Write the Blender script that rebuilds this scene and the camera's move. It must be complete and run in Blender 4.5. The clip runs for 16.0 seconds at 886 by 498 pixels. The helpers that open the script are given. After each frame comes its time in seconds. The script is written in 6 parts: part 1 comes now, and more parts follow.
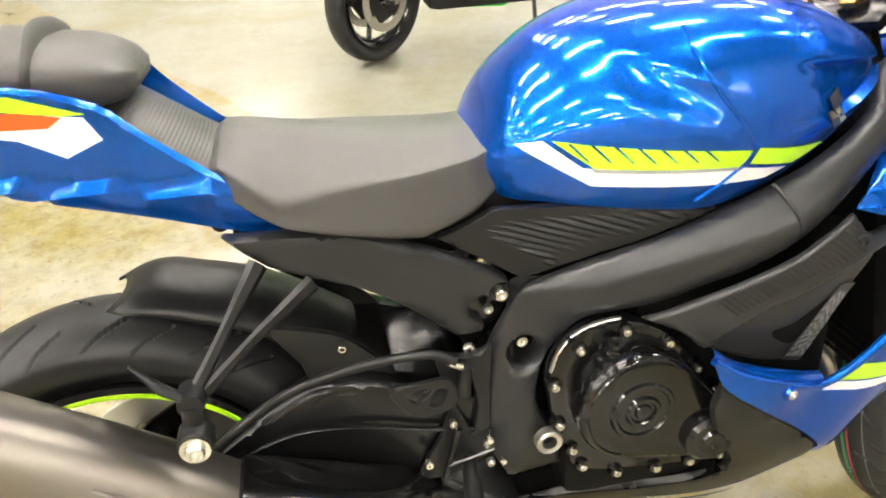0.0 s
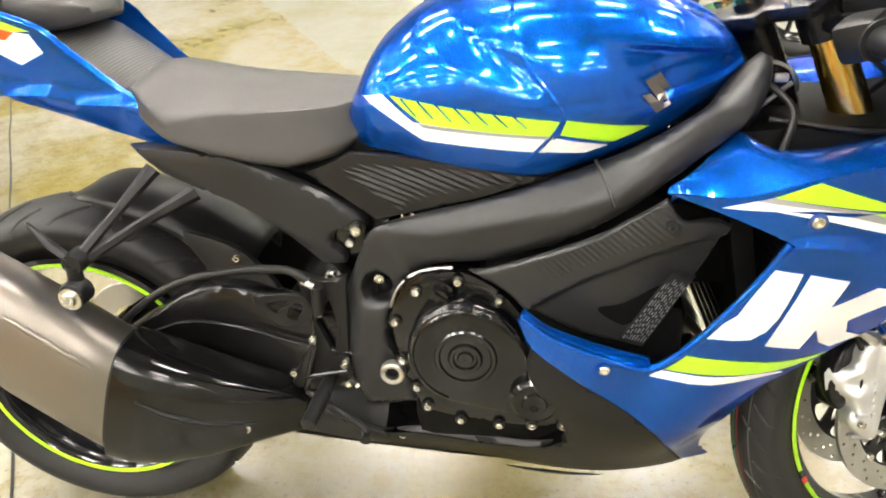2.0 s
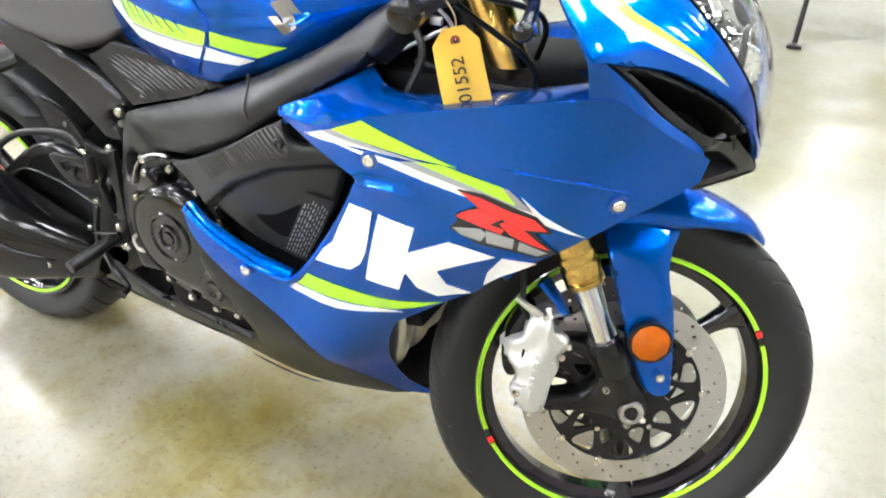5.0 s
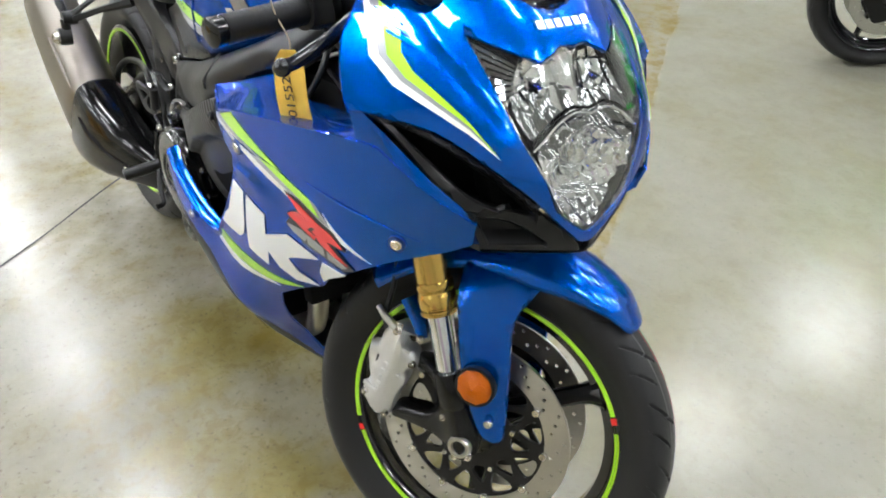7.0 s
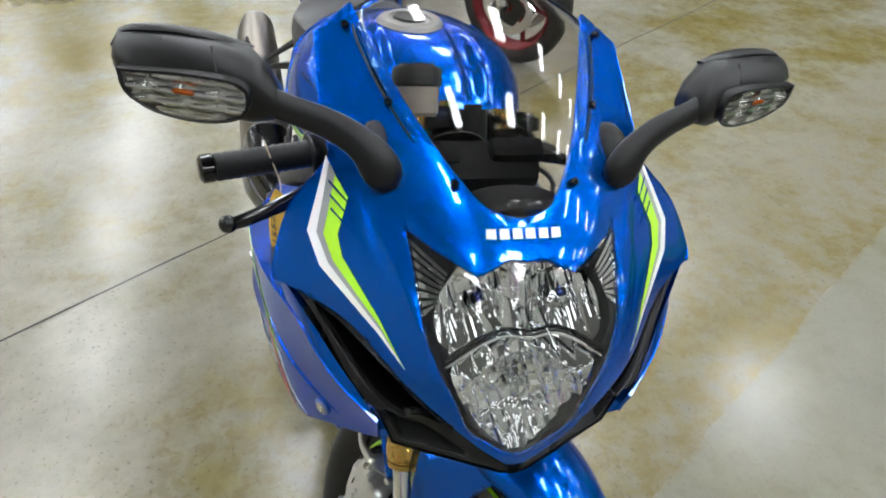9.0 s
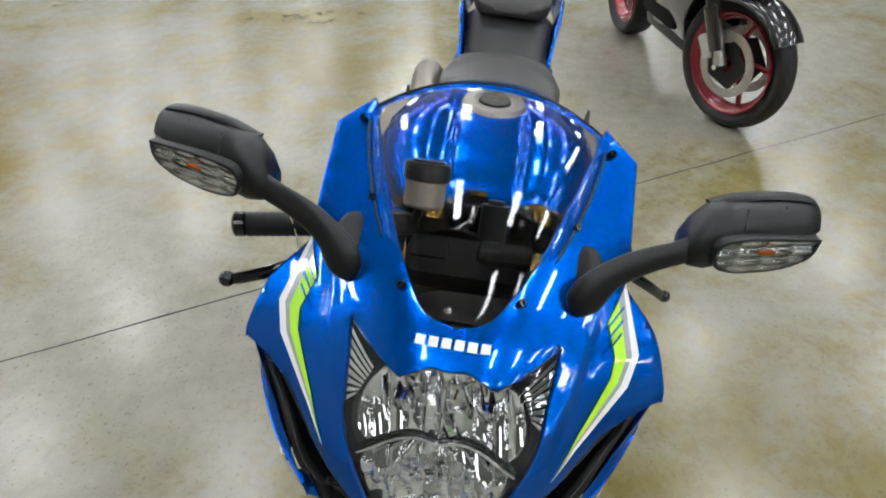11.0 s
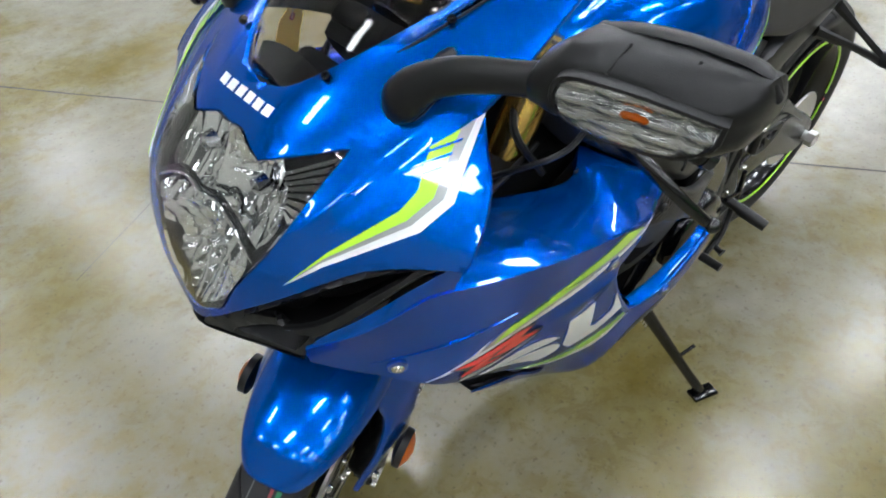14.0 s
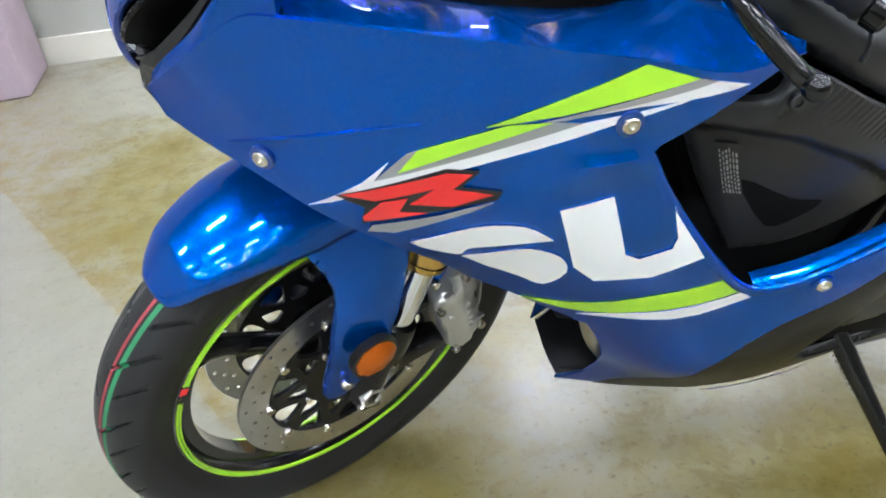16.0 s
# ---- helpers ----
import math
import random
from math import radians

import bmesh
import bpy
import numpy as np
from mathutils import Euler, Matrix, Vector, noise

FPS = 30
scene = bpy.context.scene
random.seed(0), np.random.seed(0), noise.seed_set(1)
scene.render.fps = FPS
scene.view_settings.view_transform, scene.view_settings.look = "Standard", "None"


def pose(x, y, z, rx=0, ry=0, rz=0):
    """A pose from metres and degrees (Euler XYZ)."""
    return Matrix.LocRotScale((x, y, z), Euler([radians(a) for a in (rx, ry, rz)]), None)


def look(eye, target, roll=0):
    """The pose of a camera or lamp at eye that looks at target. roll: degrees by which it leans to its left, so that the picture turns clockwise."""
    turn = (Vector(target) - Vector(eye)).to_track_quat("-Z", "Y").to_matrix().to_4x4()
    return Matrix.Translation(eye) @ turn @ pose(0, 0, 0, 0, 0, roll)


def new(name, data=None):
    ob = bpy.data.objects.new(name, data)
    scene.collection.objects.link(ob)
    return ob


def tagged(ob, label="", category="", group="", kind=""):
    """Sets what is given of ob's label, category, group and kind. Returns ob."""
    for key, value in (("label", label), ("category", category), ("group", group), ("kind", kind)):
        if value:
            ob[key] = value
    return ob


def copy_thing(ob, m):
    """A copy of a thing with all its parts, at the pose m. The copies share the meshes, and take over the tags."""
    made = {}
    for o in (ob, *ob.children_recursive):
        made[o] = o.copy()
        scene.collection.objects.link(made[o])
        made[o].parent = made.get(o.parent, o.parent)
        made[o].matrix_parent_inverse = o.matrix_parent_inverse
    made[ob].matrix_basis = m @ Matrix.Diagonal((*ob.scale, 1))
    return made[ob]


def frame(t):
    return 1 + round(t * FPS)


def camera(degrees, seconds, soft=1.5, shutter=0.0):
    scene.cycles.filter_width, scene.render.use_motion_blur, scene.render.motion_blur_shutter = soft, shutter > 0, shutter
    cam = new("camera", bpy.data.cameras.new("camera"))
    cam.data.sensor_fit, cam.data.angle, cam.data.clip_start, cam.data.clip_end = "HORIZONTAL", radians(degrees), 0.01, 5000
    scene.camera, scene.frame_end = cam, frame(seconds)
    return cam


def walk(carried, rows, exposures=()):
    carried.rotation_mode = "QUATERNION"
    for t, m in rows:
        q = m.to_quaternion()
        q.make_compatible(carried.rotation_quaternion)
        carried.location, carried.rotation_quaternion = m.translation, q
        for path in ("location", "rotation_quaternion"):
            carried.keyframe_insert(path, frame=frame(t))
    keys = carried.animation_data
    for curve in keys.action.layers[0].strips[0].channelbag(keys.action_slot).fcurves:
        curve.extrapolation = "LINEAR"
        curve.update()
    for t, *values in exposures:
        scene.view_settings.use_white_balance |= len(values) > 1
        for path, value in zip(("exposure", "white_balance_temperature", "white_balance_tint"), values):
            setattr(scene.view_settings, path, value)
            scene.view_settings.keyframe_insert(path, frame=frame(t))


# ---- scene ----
cam = camera(62.4, 16.0, soft=1.9)
PATH = [
    (0, (0.3120, -0.7999, 1.2173), (0.4989, 0.1830, 0.5547), -1.90),
    (0.5, (0.4212, -0.8120, 1.2077), (0.5105, 0.1859, 0.5472), -2.40),
    (1, (0.5699, -0.8948, 1.2032), (0.5438, 0.1084, 0.5452), -2.99),
    (1.5, (0.6940, -0.9652, 1.2032), (0.5980, 0.0425, 0.5588), -2.14),
    (2, (0.7701, -0.9766, 1.1855), (0.6338, 0.0329, 0.5512), -2.59),
    (2.5, (0.8799, -0.9470, 1.1836), (0.7037, 0.0486, 0.5373), -2.55),
    (3, (1.0028, -0.9074, 1.1788), (0.7704, 0.0649, 0.5150), -2.07),
    (3.5, (1.1231, -0.8805, 1.1829), (0.8429, 0.0761, 0.5147), -3.18),
    (4, (1.3061, -0.8771, 1.1862), (0.9323, 0.0454, 0.5160), -3.18),
    (4.5, (1.4529, -0.8691, 1.1783), (1.0075, 0.0166, 0.5021), -2.53),
    (5, (1.5415, -0.8354, 1.1620), (1.0766, 0.0240, 0.4653), -2.10),
    (5.2, (1.5760, -0.8050, 1.1589), (1.1050, 0.0411, 0.4502), -1.47),
    (7.3, (2.0011, -0.4810, 1.2489), (1.2064, 0.0624, 0.5326), 0.31),
    (7.5, (2.0078, -0.4509, 1.2528), (1.1920, 0.0614, 0.5373), -0.02),
    (8, (1.9861, -0.3356, 1.2719), (1.1310, 0.0844, 0.5422), 0.84),
    (8.5, (1.9666, -0.2230, 1.3229), (1.0881, 0.1163, 0.5792), 2.18),
    (9, (1.9889, -0.1460, 1.3773), (1.0476, 0.0942, 0.6728), 0.96),
    (9.2, (2.0100, -0.1103, 1.4022), (1.0521, 0.0814, 0.7053), 0.60),
    (11.3, (1.9843, 0.2145, 1.4742), (1.0201, 0.0173, 0.7875), -2.58),
    (11.5, (1.9526, 0.2509, 1.4699), (1.0056, 0.0151, 0.7716), -3.81),
    (12, (1.8939, 0.3046, 1.4583), (0.9657, 0.0385, 0.7458), -4.07),
    (12.5, (1.8626, 0.4357, 1.4241), (0.9910, 0.0541, 0.6928), -4.24),
    (13, (1.8315, 0.5831, 1.4007), (1.0696, 0.0686, 0.6296), -3.02),
    (13.5, (1.7809, 0.6510, 1.3451), (1.1026, 0.0352, 0.5700), -3.42),
    (14, (1.6931, 0.6770, 1.2803), (1.0813, -0.0012, 0.5019), -2.33),
    (14.5, (1.5709, 0.6934, 1.1774), (1.0604, -0.0567, 0.3921), -1.45),
    (15, (1.4919, 0.7150, 1.0756), (1.0781, -0.1174, 0.3167), -2.48),
    (15.5, (1.4015, 0.7722, 0.9949), (1.1255, -0.1617, 0.2937), -4.54),
    (16, (1.3157, 0.8199, 0.9193), (1.1954, -0.1873, 0.2781), -6.12),
]
walk(cam, [(t, look(eye, target, roll)) for t, eye, target, roll in PATH],
     exposures=[(0.0, 0.84, 6800, 12), (2.0, 0.80, 6700, 12), (4.0, 0.80, 6100, 11), (5.2, 0.86, 5900, 11), (7.3, 0.0, 5900, 11),
                (9.0, -0.38, 5850, 10), (11.5, -0.72, 5900, 10), (13.0, -0.80, 5850, 10), (14.5, -0.08, 5650, 11), (16.0, 0.30, 5550, 12)])

# ---- light: rows of fluorescent fittings under a showroom ceiling ----
world = bpy.data.worlds.new("showroom_air")
scene.world = world
world.use_nodes = True
world.node_tree.nodes["Background"].inputs[0].default_value = (0.95, 0.93, 0.88, 1)
world.node_tree.nodes["Background"].inputs[1].default_value = 0.03
TUBE_GLOW = 64.0
CEILING = 5.4


# ---- materials ----
def material(name, color, rough=0.5, metal=0.0, coat=0.0, vary=0.12, grain=0.0, scale=40.0, bump=0.0, bump_scale=300.0,
             wear=0.0, trans=0.0, ior=1.45, coat_rough=0.03, spec=0.5):
    """Principled surface with two scales of colour variation and fine relief, at real size."""
    m = bpy.data.materials.new(name)
    m.use_nodes = True
    nt = m.node_tree
    n, l = nt.nodes, nt.links
    b = n["Principled BSDF"]
    b.inputs["Roughness"].default_value = rough
    b.inputs["Metallic"].default_value = metal
    b.inputs["Coat Weight"].default_value = coat
    b.inputs["Coat Roughness"].default_value = coat_rough
    b.inputs["Transmission Weight"].default_value = trans
    b.inputs["IOR"].default_value = ior
    b.inputs["Specular IOR Level"].default_value = spec
    tc = n.new("ShaderNodeTexCoord")
    big = n.new("ShaderNodeTexNoise")
    big.inputs["Scale"].default_value = scale * 0.12
    big.inputs["Detail"].default_value = 5
    fine = n.new("ShaderNodeTexNoise")
    fine.inputs["Scale"].default_value = scale * 8
    fine.inputs["Detail"].default_value = 3
    l.new(tc.outputs["Object"], big.inputs["Vector"])
    l.new(tc.outputs["Object"], fine.inputs["Vector"])
    mix = n.new("ShaderNodeMix")
    mix.data_type = "RGBA"
    mix.inputs[6].default_value = (*[c * (1 - vary) for c in color], 1)
    mix.inputs[7].default_value = (*[min(1, c * (1 + vary)) for c in color], 1)
    add = n.new("ShaderNodeMath")
    add.operation = "MULTIPLY_ADD"
    add.inputs[1].default_value = 0.35
    l.new(fine.outputs[0], add.inputs[0])
    sc = n.new("ShaderNodeMath")
    sc.operation = "MULTIPLY"
    sc.inputs[1].default_value = 0.65
    l.new(big.outputs[0], sc.inputs[0])
    l.new(sc.outputs[0], add.inputs[2])
    l.new(add.outputs[0], mix.inputs[0])
    l.new(mix.outputs[2], b.inputs["Base Color"])
    if wear:
        r = n.new("ShaderNodeMapRange")
        r.inputs[3].default_value = max(0.02, rough - wear)
        r.inputs[4].default_value = min(1, rough + wear)
        l.new(big.outputs[0], r.inputs[0])
        l.new(r.outputs[0], b.inputs["Roughness"])
    if bump:
        bt = n.new("ShaderNodeTexNoise")
        bt.inputs["Scale"].default_value = bump_scale
        bt.inputs["Detail"].default_value = 4
        l.new(tc.outputs["Object"], bt.inputs["Vector"])
        bp = n.new("ShaderNodeBump")
        bp.inputs["Strength"].default_value = bump
        bp.inputs["Distance"].default_value = 0.002
        l.new(bt.outputs[0], bp.inputs["Height"])
        l.new(bp.outputs[0], b.inputs["Normal"])
    return m


def ribbed(name, color, rough, pitch, turn, strength=0.6):
    """Moulded plastic with fine parallel ribs."""
    m = material(name, color, rough, vary=0.15)
    n, l = m.node_tree.nodes, m.node_tree.links
    tc = n.new("ShaderNodeTexCoord")
    mp = n.new("ShaderNodeMapping")
    mp.inputs["Rotation"].default_value = turn
    wv = n.new("ShaderNodeTexWave")
    wv.inputs["Scale"].default_value = 0.314 / pitch
    wv.inputs["Distortion"].default_value = 0.3
    bp = n.new("ShaderNodeBump")
    bp.inputs["Strength"].default_value = strength
    bp.inputs["Distance"].default_value = 0.002
    l.new(tc.outputs["Object"], mp.inputs[0])
    l.new(mp.outputs[0], wv.inputs[0])
    l.new(wv.outputs[1], bp.inputs["Height"])
    l.new(bp.outputs[0], n["Principled BSDF"].inputs["Normal"])
    return m


BLUE = material("blue_metallic_paint", (0.0002, 0.080, 0.43), 0.25, 0.72, 0.62, 0.08, scale=60, coat_rough=0.008, spec=0.2)
BLUE.node_tree.nodes["Principled BSDF"].inputs["Specular Tint"].default_value = (0.03, 0.30, 0.80, 1)
NAVY = material("dark_blue_paint", (0.008, 0.05, 0.25), 0.32, 0.5, 1.0, 0.10, scale=60)
LIME = material("lime_decal", (0.43, 0.80, 0.02), 0.3, 0, 0.6, 0.04)
WHITE = material("white_decal", (0.80, 0.81, 0.82), 0.3, 0, 0.6, 0.03)
GREY = material("grey_decal", (0.33, 0.34, 0.35), 0.3, 0.3, 0.6, 0.05)
RED = material("red_decal", (0.80, 0.02, 0.02), 0.3, 0, 0.6, 0.05)
ORANGE = material("orange_decal", (0.85, 0.10, 0.01), 0.3, 0, 0.5, 0.05)
BLACK = material("black_plastic", (0.0082, 0.0083, 0.0086), 0.36, bump=0.10, bump_scale=900, wear=0.08, spec=0.35)
MATT = material("matt_black_coat", (0.0048, 0.0048, 0.0050), 0.24, 0.0, bump=0.03, bump_scale=700, wear=0.02, spec=0.42)
GLOSSBLACK = material("gloss_black_coat", (0.0035, 0.0035, 0.0036), 0.13, 0.0, 0.1, wear=0.01, spec=0.5)
FRAMEGREY = material("dark_grey_frame_coat", (0.0165, 0.0170, 0.0182), 0.33, 0.1, bump=0.05, bump_scale=800, wear=0.05, spec=0.5)
COVERGREY = material("satin_black_cover", (0.0165, 0.0168, 0.0176), 0.36, bump=0.08, bump_scale=900, wear=0.06, spec=0.45)
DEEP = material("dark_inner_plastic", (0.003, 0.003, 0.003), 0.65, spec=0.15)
SEAT = material("grey_seat_vinyl", (0.042, 0.040, 0.038), 0.45, spec=0.5, bump=0.25, bump_scale=1400, wear=0.06)
RUBBER = material("tyre_rubber", (0.016, 0.016, 0.0165), 0.48, spec=0.35, bump=0.15, bump_scale=500, wear=0.1)
GRIP = material("grip_rubber", (0.010, 0.010, 0.010), 0.5, spec=0.35, bump=0.2, bump_scale=600)
RIM = material("black_rim_paint", (0.007, 0.007, 0.008), 0.16, 0.1, 0.7)
STEEL = material("brushed_steel", (0.55, 0.54, 0.52), 0.32, 1.0, wear=0.03)
MUFFLER = material("satin_titanium", (0.235, 0.215, 0.19), 0.40, 1.0, vary=0.08, wear=0.04)
CHROME = material("chrome", (0.75, 0.76, 0.78), 0.08, 1.0, vary=0.03)
SILVER = material("silver_caliper_paint", (0.66, 0.66, 0.66), 0.38, 0.85, bump=0.35, bump_scale=420)
ZINC = material("zinc_bolt", (0.70, 0.68, 0.62), 0.25, 1.0)
GOLD = material("gold_anodised", (0.58, 0.38, 0.10), 0.24, 1.0, vary=0.06)
AMBER = material("amber_plastic", (0.40, 0.088, 0.0008), 0.32, 0, 0.1, spec=0.2, bump=0.6, bump_scale=260)
CARBON = ribbed("ribbed_black_plastic", (0.010, 0.010, 0.0106), 0.34, 0.007, (0, 0.9, 0), 0.4)
CARBON_TAIL = ribbed("ribbed_grey_plastic", (0.024, 0.0235, 0.023), 0.42, 0.005, (0, -0.7, 0), 0.2)
CLEAR = material("clear_lens", (0.98, 0.98, 0.98), 0.02, trans=1.0, ior=1.36, vary=0.0)
SMOKE = material("clear_acrylic", (0.80, 0.78, 0.76), 0.01, trans=1.0, ior=1.36, vary=0.0)
REFLECTOR = material("headlight_reflector", (0.93, 0.94, 0.95), 0.05, 1.0, vary=0.03)
LAMPBACK = material("signal_reflector", (0.55, 0.55, 0.55), 0.06, 1.0, vary=0.05, bump=0.25, bump_scale=240)
BULB = material("amber_bulb", (0.42, 0.085, 0.004), 0.12, trans=0.4, spec=0.5)
TAG = material("yellow_card", (0.75, 0.47, 0.06), 0.75, vary=0.06, bump=0.1)
INK = material("black_ink", (0.015, 0.015, 0.02), 0.6)
STICKER = material("black_label_film", (0.015, 0.015, 0.016), 0.35)
STRING = material("string", (0.55, 0.45, 0.3), 0.8)
TANPLASTIC = material("smoked_fluid_plastic", (0.20, 0.18, 0.15), 0.35)


# ---- building tools ----
def spline(pts, n=6, closed=False, sharp=()):
    """Catmull-Rom through the points (any dimension); corners whose index is in sharp stay corners."""
    p = [np.array(q, float) for q in pts]
    m = len(p)
    out = []
    for i in range(m if closed else m - 1):
        a, b = p[i], p[(i + 1) % m]
        pre = p[i - 1] if closed or i else 2 * a - b
        post = p[(i + 2) % m] if closed or i + 2 < m else 2 * b - a
        ta = (b - a) if i in sharp else (b - pre) / 2
        tb = (b - a) if (i + 1) % m in sharp else (post - a) / 2
        span = np.linalg.norm(b - a)
        for v, w in ((ta, 0), (tb, 1)):
            k = np.linalg.norm(v)
            if k > 1.3 * span:
                v *= 1.3 * span / k
        for j in range(n):
            s = j / n
            out.append((2 * s**3 - 3 * s**2 + 1) * a + (s**3 - 2 * s**2 + s) * ta + (-2 * s**3 + 3 * s**2) * b + (s**3 - s**2) * tb)
    if not closed:
        out.append(p[-1])
    return [tuple(float(c) for c in q) for q in out]


def curve_at(xs, ys, x):
    """A smooth value at x along the stations xs."""
    xs, ys = np.array(xs, float), np.array(ys, float)
    i = int(np.clip(np.searchsorted(xs, x) - 1, 0, len(xs) - 2))
    h = xs[i + 1] - xs[i]
    d = np.gradient(ys, xs)
    s = np.clip((x - xs[i]) / h, 0, 1)
    return float((2 * s**3 - 3 * s**2 + 1) * ys[i] + (s**3 - 2 * s**2 + s) * h * d[i] + (-2 * s**3 + 3 * s**2) * ys[i + 1] + (s**3 - s**2) * h * d[i + 1])


def sheet_through(pts, lam=1e-4):
    """A smooth thin-plate sheet w(u, v) through points (u, v, w)."""
    p = np.array(pts, float)
    n = len(p)

    def kern(d):
        return np.where(d > 0, d**2 * np.log(d + 1e-12), 0)

    k = kern(np.hypot(p[:, None, 0] - p[None, :, 0], p[:, None, 1] - p[None, :, 1])) + lam * np.eye(n)
    q = np.c_[np.ones(n), p[:, :2]]
    c = np.linalg.solve(np.block([[k, q], [q.T, np.zeros((3, 3))]]), np.r_[p[:, 2], 0, 0, 0])

    def value(u, v):
        return float(kern(np.hypot(p[:, 0] - u, p[:, 1] - v)) @ c[:n] + c[n] + c[n + 1] * u + c[n + 2] * v)

    return value


def inside(poly, q):
    x, y = q
    odd = False
    for (x0, y0), (x1, y1) in zip(poly, poly[1:] + poly[:1]):
        if (y0 > y) != (y1 > y) and x < (x1 - x0) * (y - y0) / (y1 - y0) + x0:
            odd = not odd
    return odd


def evenly(loop, step):
    """The closed loop with its long sides divided."""
    out = []
    for a, b in zip(loop, loop[1:] + loop[:1]):
        k = max(1, int(math.dist(a, b) / step + 0.5))
        out += [(a[0] + (b[0] - a[0]) * j / k, a[1] + (b[1] - a[1]) * j / k) for j in range(k)]
    return out


from mathutils.geometry import delaunay_2d_cdt


def panel(outline, to3d, thick=0.003, edge=0.006, step=0.014, holes=(), lift=0.0, outward=None):
    """A moulded sheet: the outline in its own plane, meshed finely, laid on the surface to3d(u, v), with rounded edges and a back."""
    loops = [evenly(list(outline), step)] + [evenly(list(h), step * 0.7) for h in holes]
    pts, segs = [], []
    for lp in loops:
        s = len(pts)
        pts += lp
        segs += [(s + i, s + (i + 1) % len(lp)) for i in range(len(lp))]
    border = np.array([[*pts[a], *pts[b]] for a, b in segs])

    def dist(q):
        a, d = border[:, :2], border[:, 2:] - border[:, :2]
        s = np.clip(((q - a) * d).sum(1) / np.maximum((d * d).sum(1), 1e-12), 0, 1)
        return float(np.sqrt((((a + d * s[:, None]) - q) ** 2).sum(1).min()))

    us, vs = [p[0] for p in loops[0]], [p[1] for p in loops[0]]
    row, v = 0, min(vs)
    inner = []
    while v < max(vs):
        u = min(us) + (step / 2 if row % 2 else 0)
        while u < max(us):
            q = (u, v)
            if inside(loops[0], q) and not any(inside(h, q) for h in loops[1:]) and dist(np.array(q)) > step * 0.45:
                inner.append(q)
            u += step
        v += step * 0.87
        row += 1
    if edge:
        ring = []
        for lp in loops:
            for i, p in enumerate(lp):
                a, b = np.array(lp[i - 1]), np.array(lp[(i + 1) % len(lp)])
                t = (b - a) / (np.linalg.norm(b - a) + 1e-9)
                for sgn in (1, -1):
                    q = (p[0] - sgn * t[1] * edge * 0.35, p[1] + sgn * t[0] * edge * 0.35)
                    if inside(loops[0], q) and not any(inside(h, q) for h in loops[1:]) and dist(np.array(q)) > edge * 0.25:
                        ring.append(q)
        inner += ring
    res = delaunay_2d_cdt([Vector(p) for p in pts + inner], segs, [], 0, 1e-6)
    co, tris = [tuple(q) for q in res[0]], [f for f in res[2]]
    keep = []
    for f in tris:
        c = (sum(co[i][0] for i in f) / 3, sum(co[i][1] for i in f) / 3)
        if inside(loops[0], c) and not any(inside(h, c) for h in loops[1:]):
            keep.append(f)
    e = 1e-3
    top, bot = [], []
    ref = Vector(outward) if outward else None
    for q in co:
        p = Vector(to3d(*q))
        nrm = (Vector(to3d(q[0] + e, q[1])) - p).cross(Vector(to3d(q[0], q[1] + e)) - p)
        nrm.normalize()
        if ref and nrm.dot(ref) < 0:
            nrm = -nrm
        drop = 0.0
        if edge:
            d = dist(np.array(q))
            if d < edge:
                drop = edge - math.sqrt(max(0.0, edge * edge - (edge - d) ** 2))
        top.append(p + nrm * (lift - drop * 0.8))
        bot.append(p + nrm * (lift - thick - (edge if edge else 0) * 0.8))
    n = len(co)
    faces = []
    test = keep[0]
    a, b, c = (top[i] for i in test)
    flip = ref is not None and (b - a).cross(c - a).dot(ref) < 0
    count = {}
    for f in keep:
        f = tuple(reversed(f)) if flip else tuple(f)
        faces.append(f)
        faces.append(tuple(n + i for i in reversed(f)))
        for i in range(3):
            count[(f[i], f[(i + 1) % 3])] = 1
    for (i, j) in count:
        if (j, i) not in count:
            faces.append((i, n + i, n + j, j))
    return [tuple(v) for v in top + bot], faces


def flipped(geo):
    """The mirror image across the bike's middle plane."""
    return [(x, -y, z) for x, y, z in geo[0]], [tuple(reversed(f)) for f in geo[1]]


def joined(*geos):
    vs, fs = [], []
    for v, f in geos:
        k = len(vs)
        vs += [tuple(q) for q in v]
        fs += [tuple(k + i for i in g) for g in f]
    return vs, fs


def moved(geo, m):
    return [tuple(m @ Vector(v)) for v in geo[0]], geo[1]


def loft(rings, closed=True, caps=True):
    """Skin over rings of equal count."""
    n = len(rings[0])
    vs = [tuple(p) for r in rings for p in r]
    fs = []
    for i in range(len(rings) - 1):
        for j in range(n if closed else n - 1):
            a, b = i * n + j, i * n + (j + 1) % n
            fs.append((a, b, b + n, a + n))
    if caps and closed:
        fs.append(tuple(reversed(range(n))))
        fs.append(tuple(range((len(rings) - 1) * n, len(rings) * n)))
    return vs, fs


